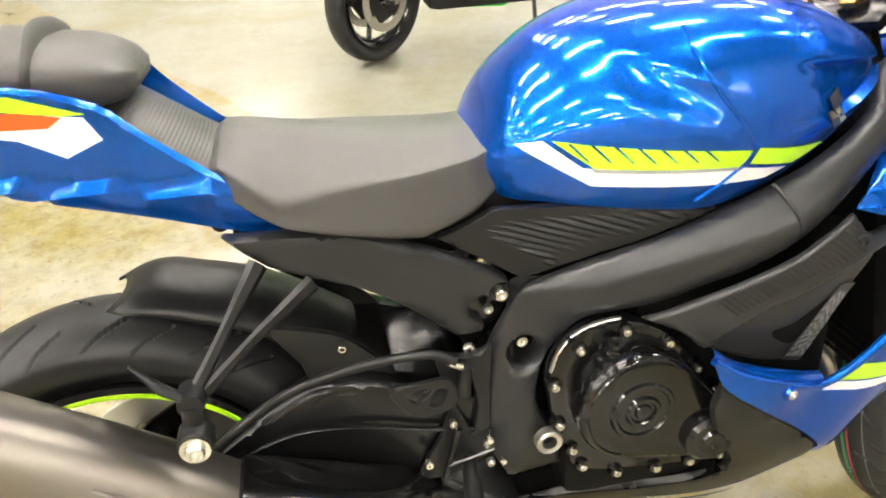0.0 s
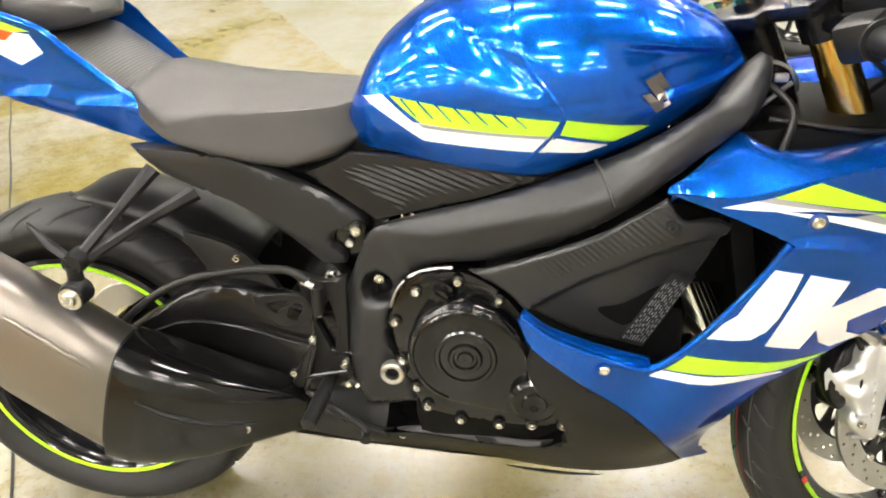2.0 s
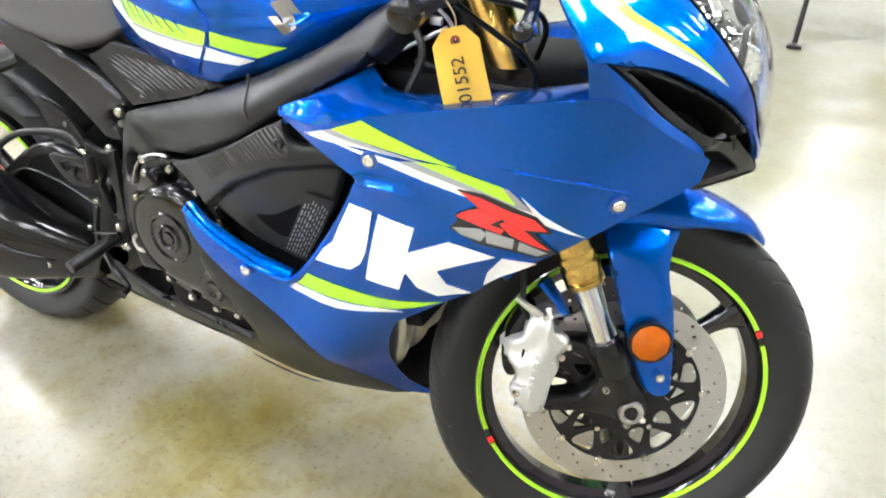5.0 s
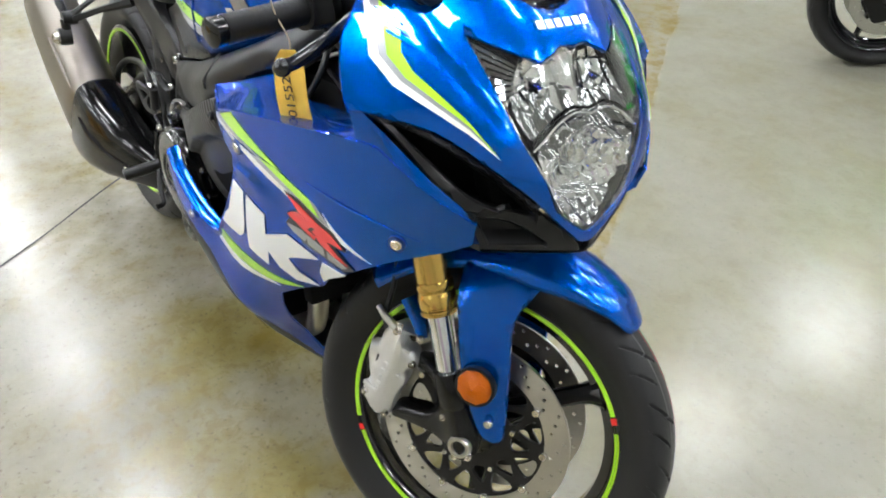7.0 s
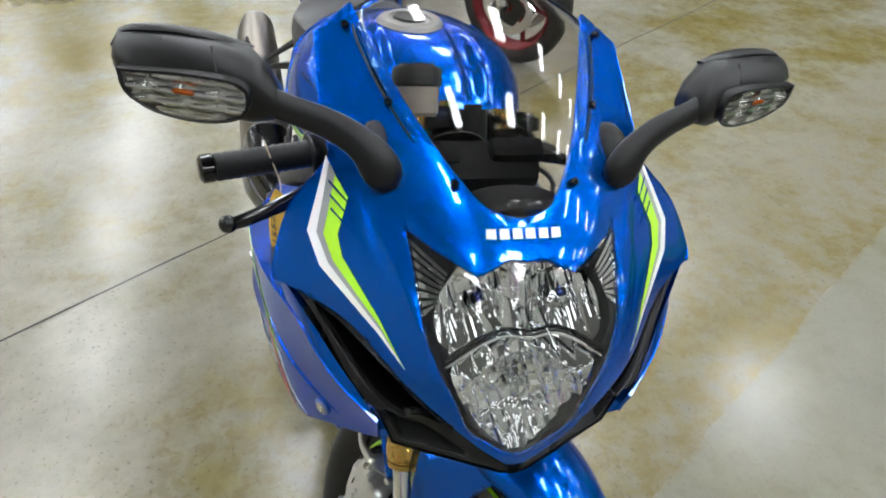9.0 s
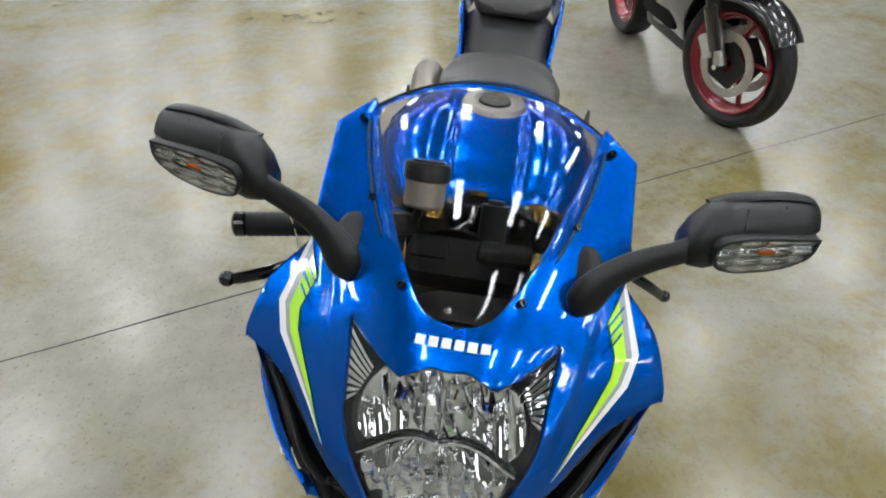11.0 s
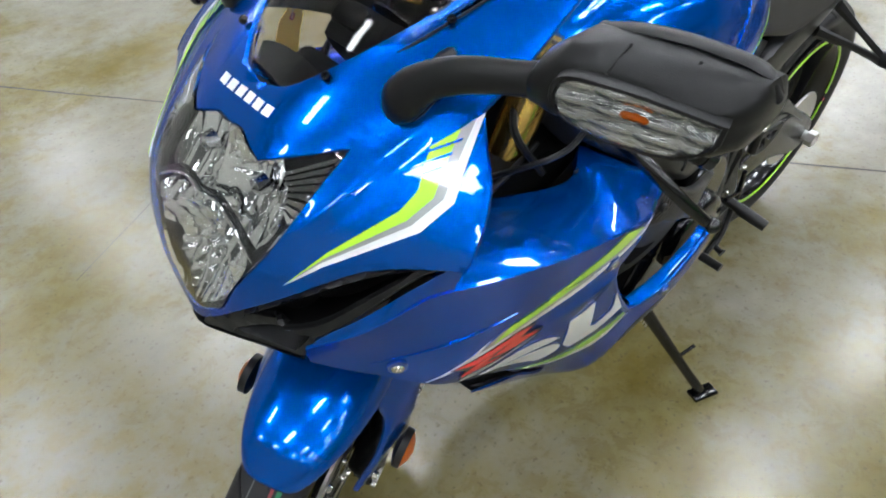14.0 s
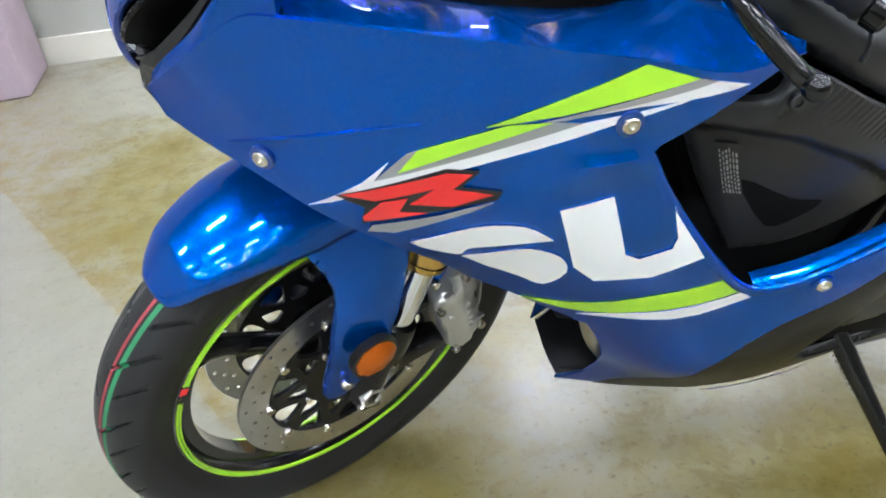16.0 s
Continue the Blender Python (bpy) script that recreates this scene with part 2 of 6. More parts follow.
def tube(path, radius, segs=14, flat=1.0, up=(0, 0, 1)):
    """A round (or flattened) bar swept along a path; radius is one number or one per point."""
    p = [Vector(q) for q in path]
    rad = radius if hasattr(radius, "__len__") else [radius] * len(p)
    rings = []
    prev = Vector(up)
    for i, q in enumerate(p):
        d = (p[min(i + 1, len(p) - 1)] - p[max(i - 1, 0)]).normalized()
        s = d.cross(prev)
        if s.length < 1e-4:
            s = d.cross(Vector((0.3, 0.9, 0.1)))
        s.normalize()
        t = s.cross(d).normalized()
        prev = t
        rings.append([q + s * (rad[i] * math.cos(a)) + t * (rad[i] * flat * math.sin(a)) for a in (2 * math.pi * k / segs for k in range(segs))])
    return loft(rings)


def lathe(profile, n=48, a0=0.0, a1=360.0, close=False):
    """Turns (radius, along) about the y axis."""
    full = abs(a1 - a0) >= 359.9
    k = n if full else n + 1
    rings = []
    for i in range(k):
        a = radians(a0 + (a1 - a0) * i / n)
        rings.append([(r * math.cos(a), w, r * math.sin(a)) for r, w in profile])
    m = len(profile)
    vs = [v for r in rings for v in r]
    fs = []
    for i in range(n):
        for j in range(m if close else m - 1):
            a, b = i * m + j, i * m + (j + 1) % m
            c, d = ((i + 1) % k) * m + (j + 1) % m, ((i + 1) % k) * m + j
            fs.append((a, b, c, d))
    return vs, fs


def block(size, bevel=0.004, at=(0, 0, 0), turn=(0, 0, 0), taper=1.0, segs=2):
    """A box with rounded edges."""
    bm = bmesh.new()
    bmesh.ops.create_cube(bm, size=1)
    for v in bm.verts:
        k = taper if v.co.z > 0 else 1
        v.co = (v.co.x * size[0] * k, v.co.y * size[1] * k, v.co.z * size[2])
    if bevel:
        bmesh.ops.bevel(bm, geom=bm.edges[:], offset=bevel, segments=segs, profile=0.6, affect="EDGES")
    m = pose(*at, *turn)
    bm.verts.index_update()
    out = [tuple(m @ v.co) for v in bm.verts], [tuple(v.index for v in f.verts) for f in bm.faces]
    bm.free()
    return out


def rod(a, b, r, r2=None, segs=16):
    return tube([a, b], [r, r if r2 is None else r2], segs)


def bolt_geo(r=0.007, h=0.005, drive=True):
    """A socket-headed bolt whose head points along -y."""
    prof = [(0.0001, -h * 0.35 if drive else -h), (r * 0.5, -h * 0.35), (r * 0.52, -h), (r * 0.85, -h), (r, -h * 0.7), (r, 0.002)]
    return lathe(prof, 14)


def link(name, geo, mat, parent=None, label="", smooth=True, sharp=40):
    me = bpy.data.meshes.new(name)
    me.from_pydata([tuple(v) for v in geo[0]], [], [tuple(f) for f in geo[1]])
    bm = bmesh.new()
    bm.from_mesh(me)
    bmesh.ops.recalc_face_normals(bm, faces=bm.faces[:])
    bm.to_mesh(me)
    bm.free()
    if smooth:
        me.polygons.foreach_set("use_smooth", [True] * len(me.polygons))
        if sharp:
            me.set_sharp_from_angle(angle=radians(sharp))
    for m in (mat if isinstance(mat, (list, tuple)) else [mat]):
        me.materials.append(m)
    ob = new(name, me)
    if parent:
        ob.parent = parent
    if label:
        tagged(ob, label)
    return ob


def empty(name, parent=None):
    ob = new(name)
    if parent:
        ob.parent = parent
    return ob


# ---- the showroom ----
BAY_SLOPE, BAY_AT = 1.57, 2.41  # edge of the recast bay: y + 1.57 x


def floor_material():
    m = bpy.data.materials.new("stained_polished_concrete")
    m.use_nodes = True
    n, l = m.node_tree.nodes, m.node_tree.links
    b = n["Principled BSDF"]
    tc = n.new("ShaderNodeTexCoord")
    warp = n.new("ShaderNodeTexNoise")
    warp.inputs["Scale"].default_value = 0.65
    warp.inputs["Detail"].default_value = 6
    warp.inputs["Distortion"].default_value = 0.8
    l.new(tc.outputs["Object"], warp.inputs[0])
    ramp = n.new("ShaderNodeValToRGB")
    ramp.color_ramp.elements[0].position, ramp.color_ramp.elements[0].color = 0.35, (0.135, 0.103, 0.020, 1)
    ramp.color_ramp.elements[1].position, ramp.color_ramp.elements[1].color = 0.55, (0.222, 0.210, 0.168, 1)
    mid = ramp.color_ramp.elements.new(0.415)
    mid.color = (0.168, 0.145, 0.056, 1)
    pale = ramp.color_ramp.elements.new(0.475)
    pale.color = (0.196, 0.180, 0.118, 1)
    blot = n.new("ShaderNodeTexNoise")
    blot.inputs["Scale"].default_value = 3.4
    blot.inputs["Detail"].default_value = 7
    blot.inputs["Roughness"].default_value = 0.62
    l.new(tc.outputs["Object"], blot.inputs[0])
    both_scales = n.new("ShaderNodeMix")
    both_scales.inputs[0].default_value = 0.36
    l.new(warp.outputs[0], both_scales.inputs[2])
    l.new(blot.outputs[0], both_scales.inputs[3])
    l.new(both_scales.outputs[0], ramp.inputs[0])
    spot = n.new("ShaderNodeTexNoise")
    spot.inputs["Scale"].default_value = 13
    spot.inputs["Detail"].default_value = 8
    spot.inputs["Roughness"].default_value = 0.66
    l.new(tc.outputs["Object"], spot.inputs[0])
    fade = n.new("ShaderNodeMapRange")
    fade.inputs[1].default_value, fade.inputs[2].default_value = 0.3, 0.7
    fade.inputs[3].default_value, fade.inputs[4].default_value = 0.86, 1.10
    l.new(spot.outputs[0], fade.inputs[0])
    mul = n.new("ShaderNodeMix")
    mul.data_type, mul.blend_type = "RGBA", "MULTIPLY"
    mul.inputs[0].default_value = 1
    l.new(ramp.outputs[0], mul.inputs[6])
    l.new(fade.outputs[0], mul.inputs[7])
    # crusty edges of old stains, only where the stain lies, and small dark specks
    crust = n.new("ShaderNodeTexNoise")
    crust.inputs["Scale"].default_value = 17
    crust.inputs["Detail"].default_value = 8
    crust.inputs["Roughness"].default_value = 0.72
    crust.inputs["Distortion"].default_value = 0.5
    l.new(tc.outputs["Object"], crust.inputs[0])
    edge = n.new("ShaderNodeMapRange")
    edge.inputs[1].default_value, edge.inputs[2].default_value = 0.50, 0.58
    l.new(crust.outputs[0], edge.inputs[0])
    where = n.new("ShaderNodeMapRange")
    where.inputs[1].default_value, where.inputs[2].default_value = 0.54, 0.45
    where.inputs[3].default_value, where.inputs[4].default_value = 0.03, 0.42
    l.new(both_scales.outputs[0], where.inputs[0])
    amount = n.new("ShaderNodeMath")
    amount.operation = "MULTIPLY"
    l.new(edge.outputs[0], amount.inputs[0])
    l.new(where.outputs[0], amount.inputs[1])
    stain = n.new("ShaderNodeMix")
    stain.data_type = "RGBA"
    stain.inputs[7].default_value = (0.115, 0.092, 0.022, 1)
    l.new(amount.outputs[0], stain.inputs[0])
    l.new(mul.outputs[2], stain.inputs[6])
    speck = n.new("ShaderNodeTexNoise")
    speck.inputs["Scale"].default_value = 75
    speck.inputs["Detail"].default_value = 4
    l.new(tc.outputs["Object"], speck.inputs[0])
    dots = n.new("ShaderNodeMapRange")
    dots.inputs[1].default_value, dots.inputs[2].default_value = 0.60, 0.70
    dots.inputs[3].default_value, dots.inputs[4].default_value = 0.0, 0.45
    l.new(speck.outputs[0], dots.inputs[0])
    pits = n.new("ShaderNodeMix")
    pits.data_type = "RGBA"
    pits.inputs[7].default_value = (0.06, 0.052, 0.03, 1)
    l.new(dots.outputs[0], pits.inputs[0])
    l.new(stain.outputs[2], pits.inputs[6])
    split = n.new("ShaderNodeSeparateXYZ")
    l.new(tc.outputs["Object"], split.inputs[0])
    line = n.new("ShaderNodeMath")
    line.operation = "MULTIPLY_ADD"
    line.inputs[1].default_value = BAY_SLOPE
    l.new(split.outputs[0], line.inputs[0])
    l.new(split.outputs[1], line.inputs[2])
    wob = n.new("ShaderNodeMath")
    wob.operation = "MULTIPLY_ADD"
    wob.inputs[1].default_value = 0.10
    l.new(blot.outputs[0], wob.inputs[0])
    l.new(line.outputs[0], wob.inputs[2])
    bay = n.new("ShaderNodeMapRange")
    bay.inputs[1].default_value, bay.inputs[2].default_value = BAY_AT, BAY_AT + 0.03
    bay.inputs[4].default_value = 0.62
    l.new(wob.outputs[0], bay.inputs[0])
    pale_bay = n.new("ShaderNodeMix")
    pale_bay.data_type = "RGBA"
    pale_bay.inputs[7].default_value = (0.188, 0.188, 0.156, 1)
    l.new(bay.outputs[0], pale_bay.inputs[0])
    l.new(pits.outputs[2], pale_bay.inputs[6])
    seep = n.new("ShaderNodeMapRange")
    seep.inputs[1].default_value, seep.inputs[2].default_value = BAY_AT - 1.10, BAY_AT - 0.06
    l.new(wob.outputs[0], seep.inputs[0])
    stop = n.new("ShaderNodeMath")
    stop.operation = "LESS_THAN"
    stop.inputs[1].default_value = BAY_AT
    l.new(wob.outputs[0], stop.inputs[0])
    ooze = n.new("ShaderNodeMath")
    ooze.operation = "MULTIPLY"
    l.new(seep.outputs[0], ooze.inputs[0])
    l.new(stop.outputs[0], ooze.inputs[1])
    patchy = n.new("ShaderNodeMapRange")
    patchy.inputs[1].default_value, patchy.inputs[2].default_value = 0.40, 0.62
    patchy.inputs[4].default_value = 0.75
    l.new(spot.outputs[0], patchy.inputs[0])
    ooze2 = n.new("ShaderNodeMath")
    ooze2.operation = "MULTIPLY"
    l.new(ooze.outputs[0], ooze2.inputs[0])
    l.new(patchy.outputs[0], ooze2.inputs[1])
    rust = n.new("ShaderNodeMix")
    rust.data_type = "RGBA"
    rust.inputs[7].default_value = (0.150, 0.118, 0.030, 1)
    l.new(ooze2.outputs[0], rust.inputs[0])
    l.new(pale_bay.outputs[2], rust.inputs[6])
    l.new(rust.outputs[2], b.inputs["Base Color"])
    relief = n.new("ShaderNodeBump")
    relief.inputs["Strength"].default_value = 0.12
    relief.inputs["Distance"].default_value = 0.0015
    l.new(crust.outputs[0], relief.inputs["Height"])
    peel = n.new("ShaderNodeTexNoise")
    peel.inputs["Scale"].default_value = 46
    peel.inputs["Detail"].default_value = 3
    l.new(tc.outputs["Object"], peel.inputs[0])
    skin = n.new("ShaderNodeBump")
    skin.inputs["Strength"].default_value = 0.30
    skin.inputs["Distance"].default_value = 0.0016
    l.new(peel.outputs[0], skin.inputs["Height"])
    l.new(relief.outputs[0], skin.inputs["Normal"])
    l.new(skin.outputs[0], b.inputs["Normal"])
    rr = n.new("ShaderNodeMapRange")
    rr.inputs[1].default_value, rr.inputs[2].default_value = 0.3, 0.7
    rr.inputs[3].default_value, rr.inputs[4].default_value = 0.20, 0.25
    l.new(blot.outputs[0], rr.inputs[0])
    l.new(rr.outputs[0], b.inputs["Roughness"])
    b.inputs["Specular IOR Level"].default_value = 0.5
    return m


CONCRETE = floor_material()
JOINT = material("dark_joint_filler", (0.016, 0.014, 0.012), 0.8)
PAINTWALL = material("grey_white_wall_paint", (0.38, 0.38, 0.34), 0.7, vary=0.06, bump=0.2, bump_scale=60)
SKIRT = material("pale_skirting", (0.62, 0.60, 0.52), 0.5, vary=0.05)
CEIL = material("dark_ceiling_deck", (0.16, 0.16, 0.155), 0.8, vary=0.05)
PINE = material("varnished_pine", (0.56, 0.31, 0.055), 0.4, vary=0.25, scale=14)


def glow_material():
    m = bpy.data.materials.new("fluorescent_tube")
    m.use_nodes = True
    b = m.node_tree.nodes["Principled BSDF"]
    b.inputs["Base Color"].default_value = (0.9, 0.9, 0.9, 1)
    b.inputs["Emission Color"].default_value = (1.0, 0.97, 0.90, 1)
    b.inputs["Emission Strength"].default_value = TUBE_GLOW
    return m


GLOW = glow_material()
X0, X1, Y0, Y1 = -17.0, 9.0, -2.75, 15.0
SOUTH = -12.0


def slab(name, lo, hi, mat, label, category):
    c = [(a + b) / 2 for a, b in zip(lo, hi)]
    ob = link(name, block([b - a for a, b in zip(lo, hi)], 0), mat, smooth=False)
    ob.location = (0, 0, 0)
    ob.data.transform(Matrix.Translation(c))
    return tagged(ob, label, category, kind="structure")


slab("floor", (X0, SOUTH, -0.12), (X1, Y1, 0), CONCRETE, "polished concrete floor with yellow-brown stains and a gloss", "floor")
slab("ceiling", (X0, SOUTH, CEILING), (X1, Y1, CEILING + 0.15), CEIL, "dark painted showroom ceiling deck", "ceiling")
slab("wall_north", (X0, Y1, 0), (X1, Y1 + 0.2, CEILING), PAINTWALL, "pale grey painted showroom wall", "wall")
slab("wall_west", (X0 - 0.2, SOUTH, 0), (X0, Y1, CEILING), PAINTWALL, "pale grey painted showroom wall", "wall")
slab("wall_east", (X1, SOUTH, 0), (X1 + 0.2, Y1, CEILING), PAINTWALL, "pale grey painted showroom wall", "wall")
slab("wall_south", (X0, SOUTH - 0.2, 0), (X1, SOUTH, CEILING), PAINTWALL, "pale grey painted showroom wall", "wall")
slab("wall_partition", (2.05, Y0 - 0.2, 0), (X1, Y0, CEILING), PAINTWALL, "pale grey painted block wall", "wall")
slab("skirting_partition", (2.05, Y0, 0), (X1, Y0 + 0.02, 0.12), SKIRT, "pale cream skirting board along the wall", "skirting")


def joint(name, a, b, width=0.010):
    """A saw-cut joint across the slab, its filler a little proud of the cut."""
    a, b = Vector((*a, 0)), Vector((*b, 0))
    n = max(2, int((b - a).length / 0.08))
    side = Vector((0, 0, 1)).cross((b - a).normalized())
    vs, fs = [], []
    for i in range(n + 1):
        p = a.lerp(b, i / n) + side * (0.006 * noise.noise(Vector((i * 0.35, a.x, 3))))
        w = width * (0.6 + 0.5 * abs(noise.noise(Vector((i * 0.9, a.y, 7)))))
        vs += [p + side * w / 2 + Vector((0, 0, 0.0015)), p - side * w / 2 + Vector((0, 0, 0.0015))]
        if i:
            k = 2 * i
            fs.append((k - 2, k - 1, k + 1, k))
    return tagged(link(name, (vs, fs), JOINT, smooth=False), "dark filled saw-cut joint in the concrete", "floor joint", kind="structure")


joint("floor_joint_1", (1.48, -2.74), (-3.6, 5.0))
joint("floor_crack_1", (0.70, -1.49), (1.45, -1.03), 0.003)

# fluorescent fittings in rows
FITTING = material("white_fitting_enamel", (0.75, 0.75, 0.73), 0.4)


def ceiling_light():
    top = empty("ceiling_light")
    link("housing", joined(block((1.06, 0.36, 0.05), 0.01, (0, 0, 0.05)), block((1.06, 0.03, 0.02), 0.004, (0, 0.185, 0.02), (25, 0, 0)),
                           block((1.06, 0.03, 0.02), 0.004, (0, -0.185, 0.02), (-25, 0, 0)), rod((-0.5, 0, 0.07), (-0.5, 0, 0.25), 0.006), rod((0.5, 0, 0.07), (0.5, 0, 0.25), 0.006)),
         FITTING, top)
    link("diffuser", block((1.0, 0.345, 0.012), 0.003, (0, 0, 0.018)), GLOW, top)
    return tagged(top, "white enamel fluorescent batten with a lit diffuser", "ceiling light", "ceiling lights")


first = None
for ix in range(10):
    for iy in range(10):
        m = pose(-15.6 + ix * 2.52, -10.6 + iy * 2.6, CEILING - 0.25)
        if m.translation.x > 2.0 and abs(m.translation.y - Y0) < 0.4 or m.translation.x < -2.0 and m.translation.y > 6.5:
            continue
        if first is None:
            first = ceiling_light()
            first.matrix_basis = m
        else:
            copy_thing(first, m)


# ---- the motorcycle, leaning on its stand; x ahead, y to its left, z up in its own frame ----
LEAN = 6.39
BIKE = empty("motorcycle")
BIKE.matrix_basis = pose(0, 0, 0.09) @ pose(0, 0, 0, -LEAN) @ pose(0, -0.007, -0.09)
tagged(BIKE, "blue and black sports motorcycle with lime decals on its side stand", "motorcycle")

FAIR = sheet_through([(1.104, .722, .266), (1.096, .69, .262), (1.032, .744, .262), (1.387, .701, .197), (1.37, .87, .238), (.877, .497, .255),
                      (1.352, .662, .216), (1.209, .668, .247), (.94, .739, .228), (.933, .479, .236), (.769, .571, .252), (1.36, .812, .230),
                      (1.113, .653, .26), (1.083, .194, .06), (.9, .22, .145), (.984, .530, .250), (1.079, .539, .245), (1.126, .532, .236), (1.209, .535, .202), (1.165, .511, .211), (1.265, .610, .224), (1.157, .639, .256), (1.322, .617, .211), (1.08, .410, .196), (1.06, .31, .135), (.7, .3, .178), (1.0, .35, .212),
                      (.45, .3, .150), (.5, .23, .130), (.7, .22, .130),
                      (1.433, .784, .190), (1.467, .757, .152), (1.46, .725, .148)])
FAIR_PLAIN = FAIR


def pressed(sheet, folds):
    """The sheet with pressed-in folds: each a line, a depth, the width over which it runs out below the line."""
    def value(u, v):
        w = sheet(u, v)
        for line, depth, run in folds:
            for (u0, v0), (u1, v1) in zip(line, line[1:]):
                if u0 <= u < u1:
                    s = (u - u0) / (u1 - u0)
                    below = v0 + (v1 - v0) * s - v
                    ends = min(1.0, (u - line[0][0]) / .03, (line[-1][0] - u) / .05)
                    if -.006 < below < run:
                        w += depth * ends * (ease((below + .006) / .006) if below < 0 else 1 - ease(below / run))
        return w
    return value


def ease(s):
    s = min(1.0, max(0.0, s))
    return s * s * (3 - 2 * s)


FAIR = pressed(FAIR_PLAIN, [([(1.060, .688), (1.089, .690), (1.138, .690), (1.200, .679)], .0065, .040)])


def side(sheet, sgn=-1):
    return lambda x, z: (x, sgn * sheet(x, z), z)


def both(name, geo, mat, label="", parent=None, sharp=40):
    a = link(name, geo, mat, parent or BIKE, label, sharp=sharp)
    b = link(name, flipped(geo), mat, parent or BIKE, label, sharp=sharp)
    return a, b


R_OUT = (0, -1, 0)
# main side fairing
fairing_edge = spline([(.939, .739), (1.011, .744), (1.097, .774), (1.210, .803), (1.300, .821), (1.349, .828), (1.373, .829), (1.395, .817), (1.433, .787), (1.468, .757), (1.462, .727), (1.436, .707), (1.392, .680), (1.356, .655), (1.309, .617), (1.253, .571), (1.220, .535), (1.175, .506), (1.103, .451), (1.081, .403), (1.057, .312), (1.060, .244), (1.087, .202), (1.034, .216), (.967, .362), (.860, .460), (.783, .522), (.761, .568), (.804, .540), (.883, .509), (.940, .489), (.989, .535), (1.050, .624), (1.085, .690), (1.021, .717)],
                      3, True, (0, 9, 10, 18, 22, 27, 33))
side_fairing_r, side_fairing_l = both("side_fairing", panel(fairing_edge, side(FAIR), 0.004, 0, 0.010, outward=R_OUT), BLUE,
                                      "blue metallic side fairing with lime and white decals")


def rail_strip(outer, inner, rows=7, sag=0.0):
    """A sheet between two edges."""
    rings = []
    for k in range(rows):
        s = k / (rows - 1)
        rings.append([Vector(a).lerp(Vector(b), s) + Vector((0, 0, sag * math.sin(math.pi * s))) for a, b in zip(outer, inner)])
    return loft(rings, closed=False)


crease = [(x, -(FAIR(x, z - .004) - .0030), z - .0015) for x, z in spline([(.939, .739), (1.011, .744), (1.098, .774), (1.211, .804), (1.299, .82), (1.345, .824)], 5)]
inner_edge = spline([(.945, -.226, .743), (1.034, -.142, .794), (1.085, -.166, .776), (1.185, -.124, .775), (1.27, -.098, .792), (1.35, -.105, .818)], 5, False, (1,))
both("fairing_top", rail_strip(crease, inner_edge, 11, sag=0.008), BLUE)
both("fairing_top_lip", rail_strip(inner_edge, [(x, y + .004, z - .020) for x, y, z in inner_edge], 3), BLUE)
both("fairing_crease", tube([(x, -FAIR(x, z) - .0002, z) for x, z in spline([(1.262, .7405), (1.305, .7365), (1.357, .7280), (1.412, .714)], 6)], [.0004 + .0018 * math.sin(math.pi * k / 18) for k in range(19)], 8), BLUE)
# dark lower edge round the opening
both("fairing_lip", tube(spline([(.764, -.248, .566), (.804, -.250, .538), (.883, -.250, .506), (.940, -.237, .488), (.989, -.247, .535), (1.050, -.253, .624), (1.083, -.257, .688)], 5), 0.006), BLUE)

both("opening_ledge", rail_strip(spline([(.764, -.250, .568), (.804, -.252, .541), (.883, -.252, .510), (.940, -.239, .492)], 5), spline([(.768, -.234, .575), (.805, -.235, .548), (.884, -.233, .518), (.940, -.223, .499)], 5), 4, sag=.002), BLUE)

# belly pan
belly_edge = spline([(.344, .336), (.369, .261), (.517, .238), (.719, .223), (.924, .205), (1.023, .184), (1.084, .201), (1.029, .220), (.963, .364), (.856, .462), (.780, .523), (.773, .479), (.797, .417), (.831, .356), (.818, .310), (.737, .290), (.600, .292), (.540, .276), (.440, .325)], 3, True, (0, 1, 6, 10, 18))
both("belly_pan", panel(belly_edge, side(FAIR), 0.004, 0.01, 0.018, outward=R_OUT, lift=-0.003), BLACK, "matt black plastic belly pan")
link("belly_floor", rail_strip(spline([(.37, -.125, .252), (.52, -.128, .238), (.72, -.128, .223), (.93, -.122, .210), (1.08, -.062, .198)], 4),
                               spline([(.37, .125, .252), (.52, .128, .238), (.72, .128, .223), (.93, .122, .210), (1.08, .062, .198)], 4), sag=-0.015), BLACK, BIKE)

ledge = spline([(.545, .279), (.60, .290), (.70, .286), (.737, .288), (.80, .302), (.83, .330)], 4)
both("belly_ledge", rail_strip([(x, -(FAIR(x, z) - .004), z - .001) for x, z in ledge], [(x, -.095, z + .020) for x, z in ledge], 5, sag=-.006), GLOSSBLACK, "glossy ledge along the belly pan")

# decals: thin films laid on the panels
DECALS_R, DECALS_L = side_fairing_r, side_fairing_l


def film(name, pts, mat, sheet, sgn, parent, lift=0.0012, n=1, sharp=()):
    edge = spline(pts, n, True, sharp) if n > 1 else list(pts)
    return link(name, panel(edge, side(sheet, sgn), 0.0005, 0, 0.02, lift=lift, outward=(0, sgn, 0)), mat, parent, sharp=30)


